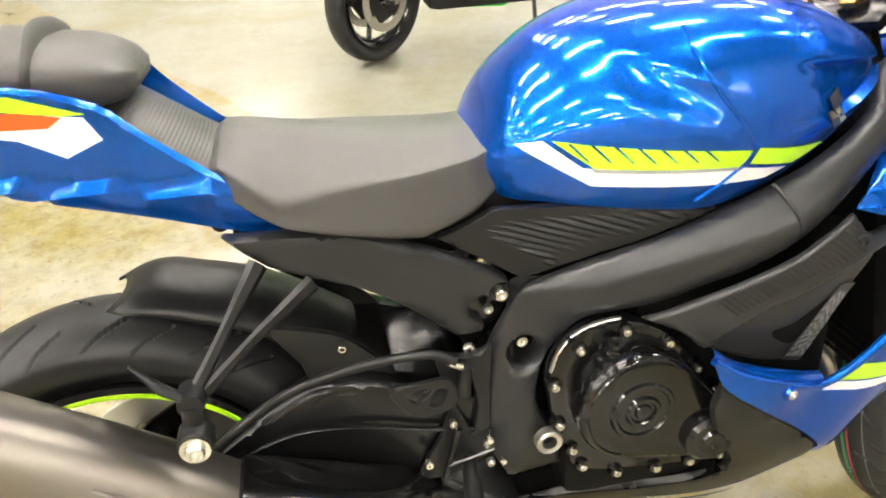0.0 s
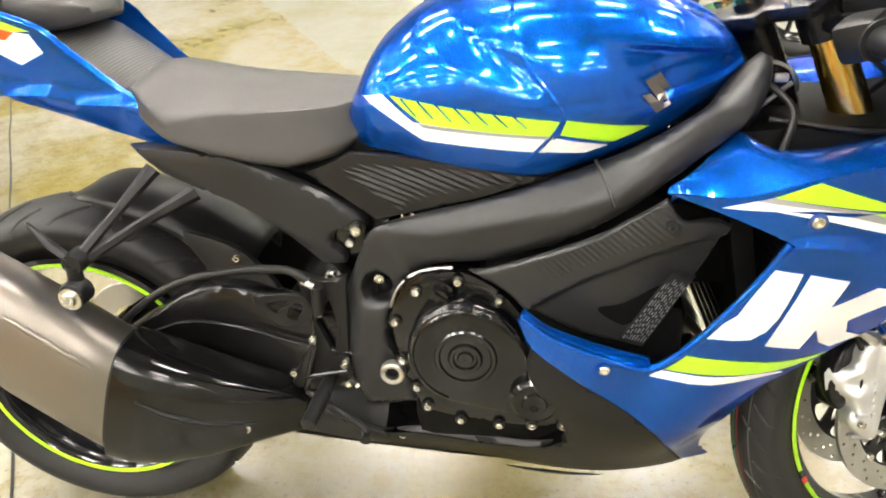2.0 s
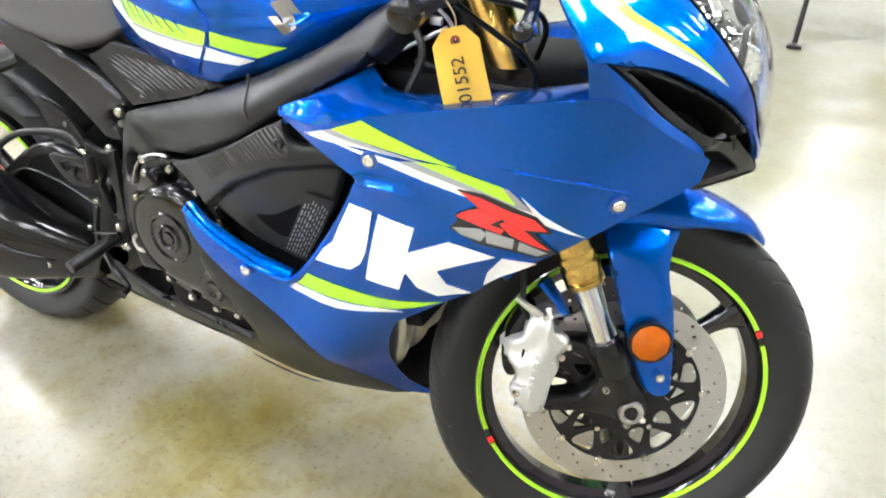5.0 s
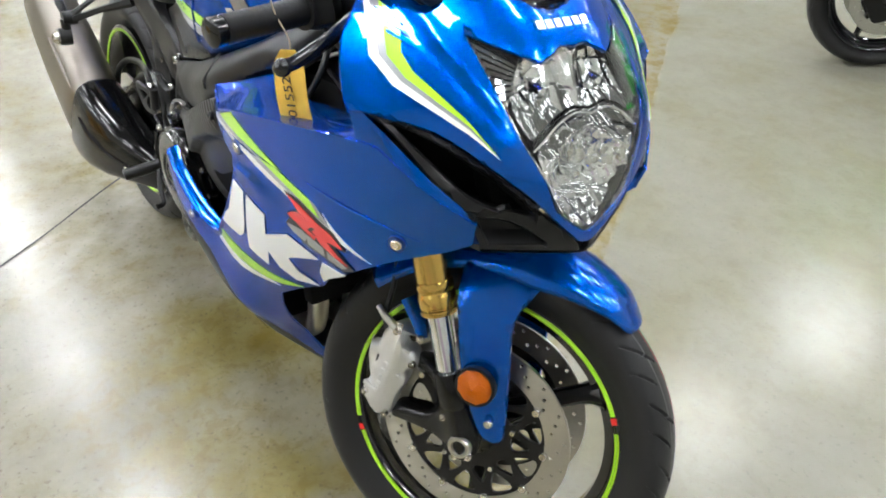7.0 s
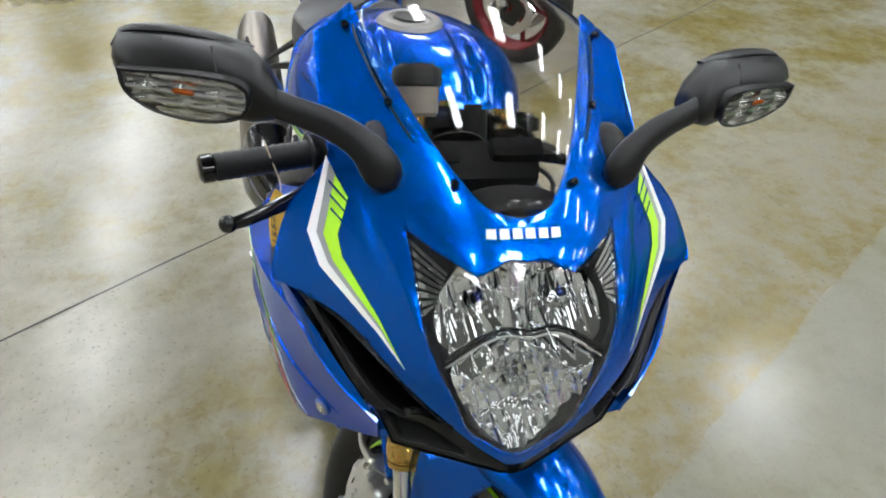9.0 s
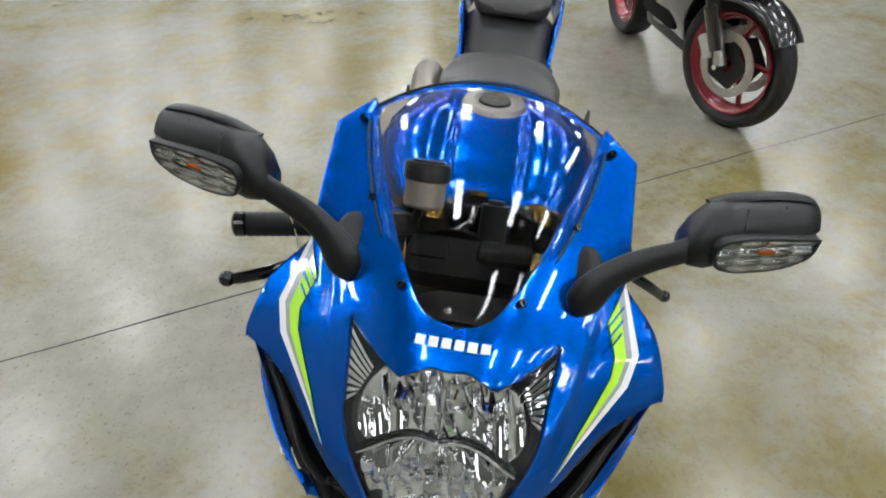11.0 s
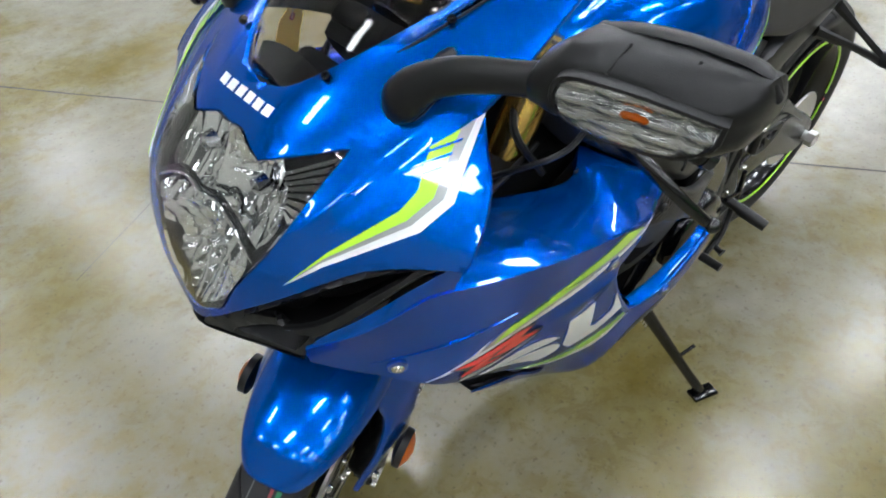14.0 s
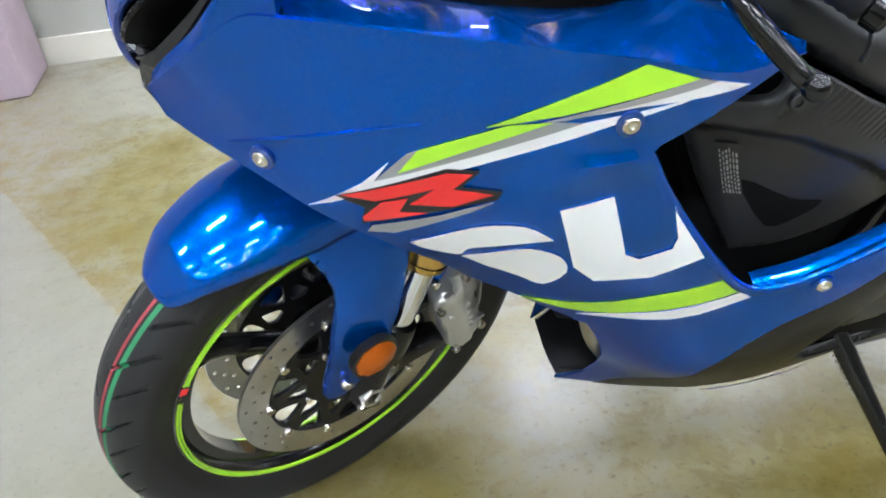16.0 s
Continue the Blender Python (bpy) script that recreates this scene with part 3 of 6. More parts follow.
for sgn, par in ((-1, DECALS_R), (1, DECALS_L)):
    film("lime_stripe", [(1.052, .751), (1.097, .771), (1.214, .733), (1.159, .737)], LIME, FAIR, sgn, par)
    film("grey_stripe", [(1.035, .745), (1.052, .751), (1.173, .733), (1.154, .733)], GREY, FAIR, sgn, par, 0.0016)
    film("white_stripe", [(1.000, .731), (1.035, .745), (1.159, .733), (1.100, .736)], WHITE, FAIR, sgn, par, 0.001)
    film("lime_stripe", [(1.164, .732), (1.198, .733), (1.266, .717), (1.283, .696), (1.234, .711)], LIME, FAIR, sgn, par)
    film("grey_stripe", [(1.141, .728), (1.164, .732), (1.234, .711), (1.283, .696), (1.266, .717), (1.275, .714), (1.302, .689), (1.224, .706)], GREY, FAIR, sgn, par, 0.0008)
    film("white_stripe", [(1.046, .735), (1.141, .728), (1.224, .706), (1.302, .689), (1.289, .707), (1.312, .687), (1.358, .660), (1.300, .679), (1.214, .698), (1.120, .722)], WHITE, FAIR, sgn, par, 0.0006)
    film("lime_stripe", spline([(.976, .520), (1.051, .510), (1.106, .504), (1.175, .508), (1.110, .485), (1.027, .484), (.955, .492)], 3, True, (0, 3, 6)), LIME, FAIR, sgn, par)
    film("white_stripe", spline([(.953, .489), (1.027, .480), (1.110, .481), (1.119, .479), (1.023, .465), (.940, .477)], 3, True, (0, 2, 3, 5)), WHITE, FAIR, sgn, par)
    # red emblem with its black outline, a grey bar under it: plain shapes
    film("emblem_backing", [(1.213, .706), (1.245, .705), (1.279, .694), (1.307, .685), (1.325, .664), (1.304, .662), (1.329, .634), (1.309, .623), (1.273, .629), (1.236, .631), (1.202, .649), (1.214, .663), (1.209, .669), (1.237, .687)] if sgn < 0 else
         [(1.334, .675), (1.245, .697), (1.218, .691), (1.234, .676), (1.200, .667), (1.204, .659), (1.242, .653), (1.317, .642), (1.312, .661)], STICKER, FAIR, sgn, par, 0.0018)
    film("red_emblem", [(1.218, .703), (1.243, .699), (1.278, .687), (1.304, .681), (1.319, .667), (1.292, .665), (1.321, .638), (1.297, .645), (1.277, .654), (1.264, .668), (1.272, .673), (1.255, .680), (1.239, .686)] if sgn < 0 else
         [(1.329, .676), (1.245, .693), (1.225, .689), (1.241, .675), (1.208, .665), (1.241, .656), (1.276, .663), (1.254, .678), (1.303, .669)], RED, FAIR, sgn, par, 0.0026)
    film("red_emblem", [(1.211, .668), (1.219, .675), (1.239, .684), (1.268, .676), (1.252, .664), (1.270, .661), (1.265, .653), (1.237, .660)] if sgn < 0 else
         [(1.299, .667), (1.277, .670), (1.285, .655), (1.263, .651), (1.314, .645), (1.315, .650)], RED, FAIR, sgn, par, 0.0026)
    if sgn < 0:
        for shape in ([(1.206, .651), (1.241, .656), (1.248, .649), (1.240, .637), (1.216, .642)], [(1.247, .655), (1.281, .649), (1.278, .633), (1.247, .636)], [(1.287, .647), (1.318, .634), (1.306, .627), (1.284, .632)]):
            film("grey_emblem", shape, GREY, FAIR, sgn, par, 0.0026)
    else:
        film("grey_emblem", [(1.313, .631), (1.308, .639), (1.251, .647), (1.207, .657), (1.225, .648), (1.290, .628)], GREY, FAIR, sgn, par, 0.0026)
for sgn in (-1, 1):
    # the slot's shaded inside is painted as a near-black film, with no opening cut
    film("belly_slot", [(.744, .2115), (.825, .218), (.906, .2095), (.882, .204), (.787, .203)], DEEP, FAIR, sgn, BIKE, 0.0006)
    film("slot_edge", [(.775, .2055), (.835, .2095), (.893, .2065), (.882, .204), (.800, .2035)], FRAMEGREY, FAIR, sgn, BIKE, 0.0012)
# large white lettering reduced to plain slanted shapes
for pts in ([(1.069, .655), (1.102, .651), (1.093, .610), (1.086, .585), (1.075, .563), (1.058, .549), (1.036, .548), (1.000, .551), (1.019, .573), (1.036, .588), (1.048, .614)],
            [(1.111, .650), (1.159, .641), (1.146, .600), (1.199, .627), (1.256, .613), (1.178, .573), (1.186, .548), (1.214, .533), (1.171, .522), (1.149, .538), (1.138, .564), (1.125, .530), (1.079, .538)],
            [(1.264, .613), (1.305, .612), (1.256, .576), (1.233, .554), (1.242, .581)]):
    film("white_shape", pts, WHITE, FAIR, -1, DECALS_R, 0.0016)
for pts in (spline([(1.278, .611), (1.223, .627), (1.181, .626), (1.156, .608), (1.208, .600), (1.228, .597), (1.236, .588), (1.266, .601)], 3, True, (0, 3)),
            spline([(1.233, .585), (1.210, .589), (1.176, .596), (1.148, .584), (1.140, .561), (1.158, .539), (1.180, .550), (1.210, .566)], 3, True, (0, 7)),
            [(1.154, .644), (1.109, .652), (1.090, .580), (1.076, .571), (1.046, .578), (1.043, .591), (1.052, .629), (1.012, .560), (1.060, .542), (1.114, .546), (1.135, .569)]):
    film("white_shape", pts, WHITE, FAIR, 1, DECALS_L, 0.0016)

# ---- black side cover with its ribbed field and warning label ----
COVER = sheet_through([(.946, .701, .233), (.936, .73, .220), (.73, .63, .200), (.78, .58, .212), (.94, .50, .196), (1.02, .69, .205), (.88, .63, .233), (.98, .6, .20)])
COVER_PLAIN = COVER
BAND_X, BAND_Z = [.70, .75, .80, .853, .928, .98, 1.04], [.49, .541, .586, .626, .665, .676, .680]


def COVER(x, z):
    """The cover's skin: a raised band above, a hollow field below its lower edge."""
    return COVER_PLAIN(x, z) + .005 - .016 * ease((float(np.interp(x, BAND_X, BAND_Z)) - z) / .014)


cover_edge = spline([(.690, .608), (.717, .614), (.776, .640), (.868, .688), (.894, .705), (.942, .732), (.965, .705), (1.006, .700), (1.03, .687), (.995, .602), (.942, .497), (.897, .501), (.845, .518), (.775, .553), (.741, .583)], 3, True, (0, 5, 8, 10))
cover_r, cover_l = both("side_cover", panel(cover_edge, side(COVER), 0.004, 0.008, 0.006, outward=R_OUT), COVERGREY, "matt black plastic side cover")
for sgn, par in ((-1, cover_r), (1, cover_l)):
    film("ribbed_field", [(.776, .634), (.868, .682), (.890, .698), (.927, .720), (.945, .722), (.958, .700), (.958, .684), (.905, .672), (.850, .645), (.800, .610)], CARBON, COVER, sgn, par)
    # a hollow's shade painted as a near-black film; the skin isn't sunk here
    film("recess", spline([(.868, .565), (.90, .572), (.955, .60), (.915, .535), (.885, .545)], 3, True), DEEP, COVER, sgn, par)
    corner, wide, tall = ((.899, .506), (.036, -.013), (.060, .116)) if sgn < 0 else ((.9475, .580), (.019, .001), (.024, .070))
    corner, wide, tall = Vector(corner), Vector(wide), Vector(tall)
    film("warning_label", [tuple(corner + tall), tuple(corner + tall + wide), tuple(corner + wide), tuple(corner)], STICKER, COVER, sgn, par, 0.003)
    bars = []
    dice = random.Random(4)
    for k in range(8 if sgn < 0 else 6):
        a = corner + wide * ((k + 0.9) / (8.8 if sgn < 0 else 6.8))
        d = tall
        e = Vector((0.00055, -0.0002)) * (1.5 if k in (0, 3) else 0.9)
        at = 0.06
        while at < 0.86:
            to = min(0.93, at + dice.uniform(0.03, 0.09))
            p = [a + d * at - e, a + d * at + e, a + d * to + e, a + d * to - e]
            bars.append(panel([tuple(q) for q in p], side(COVER, sgn), 0.0004, 0, 0.02, lift=0.0042, outward=(0, sgn, 0)))
            at = to + 0.035
    tagged(link("label_print", joined(*bars), GREY, par, sharp=30), kind="stuff")

# ---- frame, subframe cover, panel below the tank ----
SPAR = sheet_through([(.55, .45, .168), (.57, .36, .16), (.52, .6, .138), (.62, .66, .165), (.75, .68, .195), (.877, .727, .215), (.95, .79, .19), (1.02, .88, .14), (.6, .5, .166), (.70, .62, .19)])
SPAR_PLAIN = SPAR


def SPAR(x, z):
    """The spar's skin, its upper face leaning inward above a soft crease."""
    over = z - float(np.interp(x, [.50, .545, .633, .703, .802, .865, 1.0], [.60, .645, .648, .670, .700, .724, .82]))
    over = max(over, .8 * (.528 - x))
    return SPAR_PLAIN(x, z) + .004 - .62 * (math.sqrt(over * over + .00004) + over) / 2 - .26 * max(0, min(.05, -over))


spar_edge = spline([(1.027, .868), (1.063, .890), (1.078, .884), (1.073, .857), (1.034, .803), (.945, .738), (.889, .698), (.820, .657), (.776, .640), (.717, .616), (.656, .602), (.620, .588), (.594, .560), (.574, .520), (.568, .470),
                    (.592, .414), (.606, .345), (.520, .34), (.492, .400), (.487, .477), (.494, .540), (.510, .585), (.540, .642), (.562, .657), (.637, .683), (.729, .714), (.794, .741), (.886, .780), (.985, .832)], 3, True, (1, 2, 16, 17))
hole = [(.551 + .022 * math.cos(a), .551 + .022 * math.sin(a)) for a in (k * math.pi / 8 for k in range(16))]
both("frame_spar", panel(spar_edge, side(SPAR), 0.03, 0.015, 0.012, holes=(hole,), outward=R_OUT), FRAMEGREY, "dark grey coated frame spar")
both("spar_rib", tube([(x, -SPAR(x, z) - .0005, z) for x, z in spline([(.855, .764), (.868, .742), (.878, .716)], 4)], 0.0026), FRAMEGREY)
SUB = sheet_through([(.2, .76, .135), (.33, .72, .138), (.45, .69, .132), (.53, .63, .128), (.49, .58, .128)])
sub_edge = spline([(.195, .762), (.300, .757), (.361, .744), (.431, .714), (.515, .667), (.536, .650), (.533, .632), (.516, .628), (.498, .634), (.485, .624), (.484, .606), (.500, .594), (.500, .577), (.464, .577), (.407, .630), (.336, .677), (.243, .717)], 2, True, (0, 13))
both("subframe_cover", panel(sub_edge, side(SUB), 0.012, 0.012, 0.014, outward=R_OUT), FRAMEGREY, "dark grey plastic subframe cover")
for s in (-1, 1):
    link("boss_dish", moved(lathe([(.001, .006), (.024, .006), (.027, .0), (.030, .004)], 24), pose(.508, s * (SUB(.508, .611) - .014), .611, 0, 0, 0 if s < 0 else 180)), GLOSSBLACK, BIKE)
    link("ear_collar", moved(lathe([(.0080, -.0015), (.0125, -.0015), (.0145, .004)], 24), pose(.5226, s * (SUB(.5226, .638) + .001), .638, 0, 0, 0 if s < 0 else 180)), GLOSSBLACK, BIKE)
    link("boss_bolt", moved(bolt_geo(.0065, .006), pose(.508, s * (SUB(.499, .614) - .008), .611, 0, 0, 0 if s < 0 else 180)), STEEL, BIKE)
RIBS = sheet_through([(.467, .73, .118), (.55, .66, .13), (.62, .74, .138), (.77, .72, .165), (.7, .70, .155)])
rib_edge = spline([(.447, .719), (.492, .738), (.517, .752), (.639, .748), (.792, .734), (.706, .700), (.658, .685), (.553, .653)], 3, True, (0, 2, 4, 7))
rib_panels = both("tank_side_panel", panel(rib_edge, side(RIBS), 0.01, 0.004, 0.014, outward=R_OUT), BLACK, "black panel with fine slanted ribs")
RIB_FIELD = [(.484, .729), (.520, .743), (.639, .741), (.775, .733), (.704, .704), (.655, .690), (.592, .668)]
for s, par in zip((-1, 1), rib_panels):
    for k in range(15):
        run = [(.46 + .004 * i, .7335 + .0087 * (k - 5.3) + .33 * (.52 - (.46 + .004 * i))) for i in range(84)]
        run = [p for p in run if inside(RIB_FIELD, p)]
        if len(run) > 4:
            n = len(run) - 1
            link("rib", tube([(x, s * (RIBS(x, z) - .0020), z) for x, z in run], [.0010 + .0036 * min(1, 3 * min(i, n - i) / n) for i in range(n + 1)], 6), BLACK, par)

# ---- fuel tank ----
TX = [.515, .535, .59, .65, .71, .78, .85, .92, .98, 1.02, 1.045]
T_TOP = [.818, .862, .922, .953, .967, .975, .975, .963, .940, .915, .885]
T_WIDE = [.092, .117, .147, .172, .190, .200, .200, .183, .155, .125, .09]
T_MID = [.800, .808, .818, .824, .828, .832, .838, .846, .858, .868, .872]
T_BOT = [.762, .758, .753, .747, .742, .740, .760, .787, .818, .845, .862]


def tank_relief(x, z):
    """How far the tank's flank is pressed in: the pocket at the front, the knee scallop, the step at the seam."""
    pocket = min(.013, max(0.0, .26 * (x - .864 - .60 * (.908 - z)))) * ease((.912 - .12 * (x - .864) - z) / .008) * ease((z - .795) / .03)
    mid = .908 - .36 * (x - .66)
    knee = .007 * ease((x - .615) / .07) * ease((.80 - x) / .05) * ease((mid + .030 - z) / .022) * ease((z - mid + .030) / .030)
    return pocket + knee + .0035 * ease((x - .765 - .25 * (.9 - z)) / .006) * ease((.945 - z) / .02)


def tank_ring(x):
    top, wide, mid, bot = (curve_at(TX, c, x) for c in (T_TOP, T_WIDE, T_MID, T_BOT))
    f = min(1.0, max(0.0, (x - .55) / .3))
    half = []
    for k in range(61):
        a = math.pi / 2 * k / 60
        y, z = wide * math.sin(a) ** (0.86 - 0.22 * f), mid + (top - mid) * math.cos(a) ** (1.0 - 0.2 * f)
        dip = .007 * ease((y - .052) / .010) * ease((.098 - y) / .030) * ease((x - .80) / .08) * ease((1.03 - x) / .05)
        half.append((y - tank_relief(x, z), z - dip))
    for k in range(1, 8):
        s = k / 7
        half.append((wide * (1 - 0.16 * s**1.6), mid + (bot - mid) * s))
    return [(x, y, z) for y, z in half] + [(x, -y, z) for y, z in reversed(half[1:])]


rings = [tank_ring(.515 + (1.045 - .515) * (1 - math.cos(math.pi * i / 90)) / 2) for i in range(91)]
tank_geo = loft(rings)
tank = link("fuel_tank", tank_geo, BLUE, BIKE, "glossy blue metallic fuel tank", sharp=60)
from mathutils.bvhtree import BVHTree

TANK_BVH = BVHTree.FromPolygons([Vector(v) for v in tank_geo[0]], tank_geo[1])


def drape(bvh, sgn):
    def to3d(x, z):
        hit = bvh.ray_cast(Vector((x, sgn * 1.0, z)), Vector((0, -sgn, 0)))[0]
        return tuple(hit) if hit else (x, sgn * 0.15, z)

    return to3d


def tank_film(name, pts, mat, sgn, lift, n=1, sharp=()):
    edge = spline(pts, n, True, sharp) if n > 1 else list(pts)
    link(name, panel(edge, drape(TANK_BVH, sgn), 0.0005, 0, 0.012, lift=lift, outward=(0, sgn, 0)), mat, tank, sharp=30)


for sgn in (-1, 1):
    tank_film("white_stripe", [(.545, .832), (.574, .838), (.618, .806), (.80, .798), (.80, .792), (.79, .776), (.63, .781)], WHITE, sgn, 0.0008)
    tank_film("lime_stripe", [(.585, .838), (.806, .820), (.80, .800), (.63, .806)], LIME, sgn, 0.0014)
    tank_film("grey_stripe", [(.626, .806), (.80, .800), (.80, .796), (.632, .801)], GREY, sgn, 0.002)
    tank_film("lime_stripe", [(.815, .822), (.918, .808), (.875, .790), (.808, .802)], LIME, sgn, 0.0014)
    tank_film("white_stripe", [(.803, .797), (.868, .785), (.84, .775), (.786, .777)], WHITE, sgn, 0.0008)
    for k in range(7):
        x = .600 + k * .024
        tank_film("hatch_mark", [(x, .836 - k * .0012), (x + .004, .836 - k * .0012), (x + .024, .815 - k * .0008), (x + .022, .815 - k * .0008)], BLUE, sgn, 0.002)
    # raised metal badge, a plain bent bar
    tank_film("badge", [(0.905, 0.865), (0.924, 0.873), (0.939, 0.853), (0.929, 0.853), (0.920, 0.864), (0.939, 0.838), (0.922, 0.828), (0.903, 0.849), (0.913, 0.850), (0.925, 0.839)], MUFFLER, sgn, 0.0040)
    seam = [Vector(drape(TANK_BVH, sgn)(x, z)) for x, z in spline([(.745, .952), (.745, .925), (.764, .888), (.790, .856), (.809, .830), (.803, .808), (.779, .777), (.757, .752)], 5)]
    link("tank_seam", tube(seam, 0.0028, 8), BLUE, tank)
link("filler_cap", moved(joined(lathe([(.001, -.006), (.03, -.007), (.033, -.004), (.036, -.004), (.037, -.008), (.052, -.008), (.056, -.003), (.058, .004)], 40)), pose(.807, 0, .974, -90, 0, 0)), STEEL, tank, "round brushed metal filler cap")
link("cap_centre", moved(lathe([(.001, -.010), (.026, -.0105), (.029, -.007), (.029, 0)], 30), pose(.807, 0, .974, -90, 0, 0)), BLACK, tank)

# ---- seats and tail ----
SX = [.186, .200, .232, .265, .33, .43, .50, .548]
S_TOP = [.838, .853, .857, .852, .839, .824, .820, .826]
S_CREASE = [.080, .098, .126, .145, .140, .120, .098, .070]
S_DROP = [.010, .014, .030, .044, .027, .013, .007, .004]
S_SIDE = [.086, .106, .131, .150, .152, .138, .114, .085]
S_BOT = [.822, .806, .784, .768, .748, .727, .742, .772]


def seat_ring(x):
    top, wc, dp, ws, bot = (float(np.interp(x, SX, c)) * .6 + curve_at(SX, c, x) * .4 for c in (S_TOP, S_CREASE, S_DROP, S_SIDE, S_BOT))
    half = [(0, top), (wc * .3, top - dp * .10), (wc * .6, top - dp * .42), (wc * .94, top - dp * .90), (wc * .995, top - dp * 1.02), (wc * 1.02, top - dp * 1.20),
            (wc + (ws - wc) * .6, bot + (top - dp - bot) * .55), (ws, bot + (top - dp - bot) * .25), (ws * .985, bot + .008), (ws * .86, bot)]
    half = spline(half, 3)
    return [(x, y, z) for y, z in half] + [(x, -y, z) for y, z in reversed(half[1:])]


link("rider_seat", loft([seat_ring(.186 + .362 * i / 40) for i in range(41)]), SEAT, BIKE, "grey vinyl rider seat", sharp=22)


def pillion_ring(x):
    xs = [-.23, -.20, -.08, .035, .095, .122, .132]
    top, w, bot = (curve_at(xs, c, x) for c in ([.99, 1.008, .998, .980, .968, .952, .938], [.04, .07, .095, .10, .092, .07, .045], [.960, .948, .932, .918, .914, .919, .926]))
    half = spline([(0, top), (w * .7, top - .004), (w, (top + bot) / 2 + .01), (w * .95, bot + .006), (w * .8, bot)], 4)
    return [(x, y, z) for y, z in half] + [(x, -y, z) for y, z in reversed(half[1:])]


link("pillion_seat", loft([pillion_ring(-.23 + .362 * i / 26) for i in range(27)]), SEAT, BIKE, "grey vinyl pillion seat", sharp=70)
link("pillion_strap", tube([(0.035 + .004 * math.sin(3 * a), .099 * math.cos(a), .945 + .038 * math.sin(a)) for a in (math.pi * (k / 20 * 1.1 - .05) for k in range(21))], 0.017, 10, 0.22, up=(0, 0, 1)), SEAT, BIKE)
TAIL = sheet_through([(.35, .75, .108), (.2, .83, .118), (.1, .90, .128), (-.1, .93, .132), (-.25, 1.0, .07), (.0, .86, .12), (.1, .82, .112), (-.2, .95, .10)])
TAIL = pressed(TAIL, [([(-.28, .905), (-.10, .868), (.0, .846), (.10, .830), (.19, .822), (.25, .80)], .011, .050)])
tail_edge = spline([(.350, .738), (.30, .768), (.255, .797), (.193, .84), (.135, .893), (.10, .927), (.026, .953), (-.10, .965), (-.26, 1.01), (-.30, 1.005), (-.2, .912), (-.006, .834), (.091, .799), (.193, .763), (.285, .736)], 3, True, (0, 8, 9))
tail_r, tail_l = both("tail_fairing", panel(tail_edge, side(TAIL), 0.004, 0.008, 0.016, outward=R_OUT), BLUE, "blue metallic tail fairing with decals")
for sgn, par in ((-1, tail_r), (1, tail_l)):
    film("lime_stripe", [(-.2, .975), (-.1, .96), (.026, .947), (.09, .922), (.07, .922), (.0, .935), (-.1, .946)], LIME, TAIL, sgn, par)
    film("white_stripe", [(-.15, .950), (.0, .933), (.088, .918), (.10, .892), (.06, .875), (.02, .90), (-.1, .93)], WHITE, TAIL, sgn, par, 0.0008)
    film("orange_emblem", [(-.02, .934), (.03, .930), (.068, .921), (.052, .911), (.0, .914), (-.02, .92)], ORANGE, TAIL, sgn, par, 0.002)
mid = [(.055, .925, .112), (.10, .915, .110), (.14, .888, .106), (.18, .860, .102), (.215, .838, .098)]
link("tail_bridge", loft([[(x, w * math.sin(a), z - (1 - math.cos(a)) * .035) for a in (math.pi * (k / 12 - .5) for k in range(13))] for x, z, w in mid], closed=False), CARBON_TAIL, BIKE, "ribbed grey plastic bridge ahead of the pillion seat")
link("seat_base", block((.20, .19, .12), .03, (.50, 0, .745)), DEEP, BIKE)
link("under_tail", loft([[(x, w * math.cos(a), z + h * math.sin(a)) for a in (2 * math.pi * k / 12 for k in range(12))] for x, z, w, h in ((.50, .70, .10, .04), (.35, .735, .105, .03), (.15, .80, .105, .03), (-.1, .875, .10, .04), (-.28, .96, .05, .02))]), DEEP, BIKE)

# ---- wheels ----
STEER, RAKE = 27.8, 25.0
axis = Vector((-math.sin(radians(RAKE)), 0, math.cos(radians(RAKE))))
AXLE = Vector((1.385, 0.010, 0.2998))
turn = Matrix.Rotation(radians(STEER), 3, axis)
fy = turn @ Vector((0, 1, 0))
fx = fy.cross(axis)
FORK = Matrix(((fx.x, fy.x, axis.x, AXLE.x), (fx.y, fy.y, axis.y, AXLE.y), (fx.z, fy.z, axis.z, AXLE.z), (0, 0, 0, 1)))
REAR = pose(0, 0.0, .312)


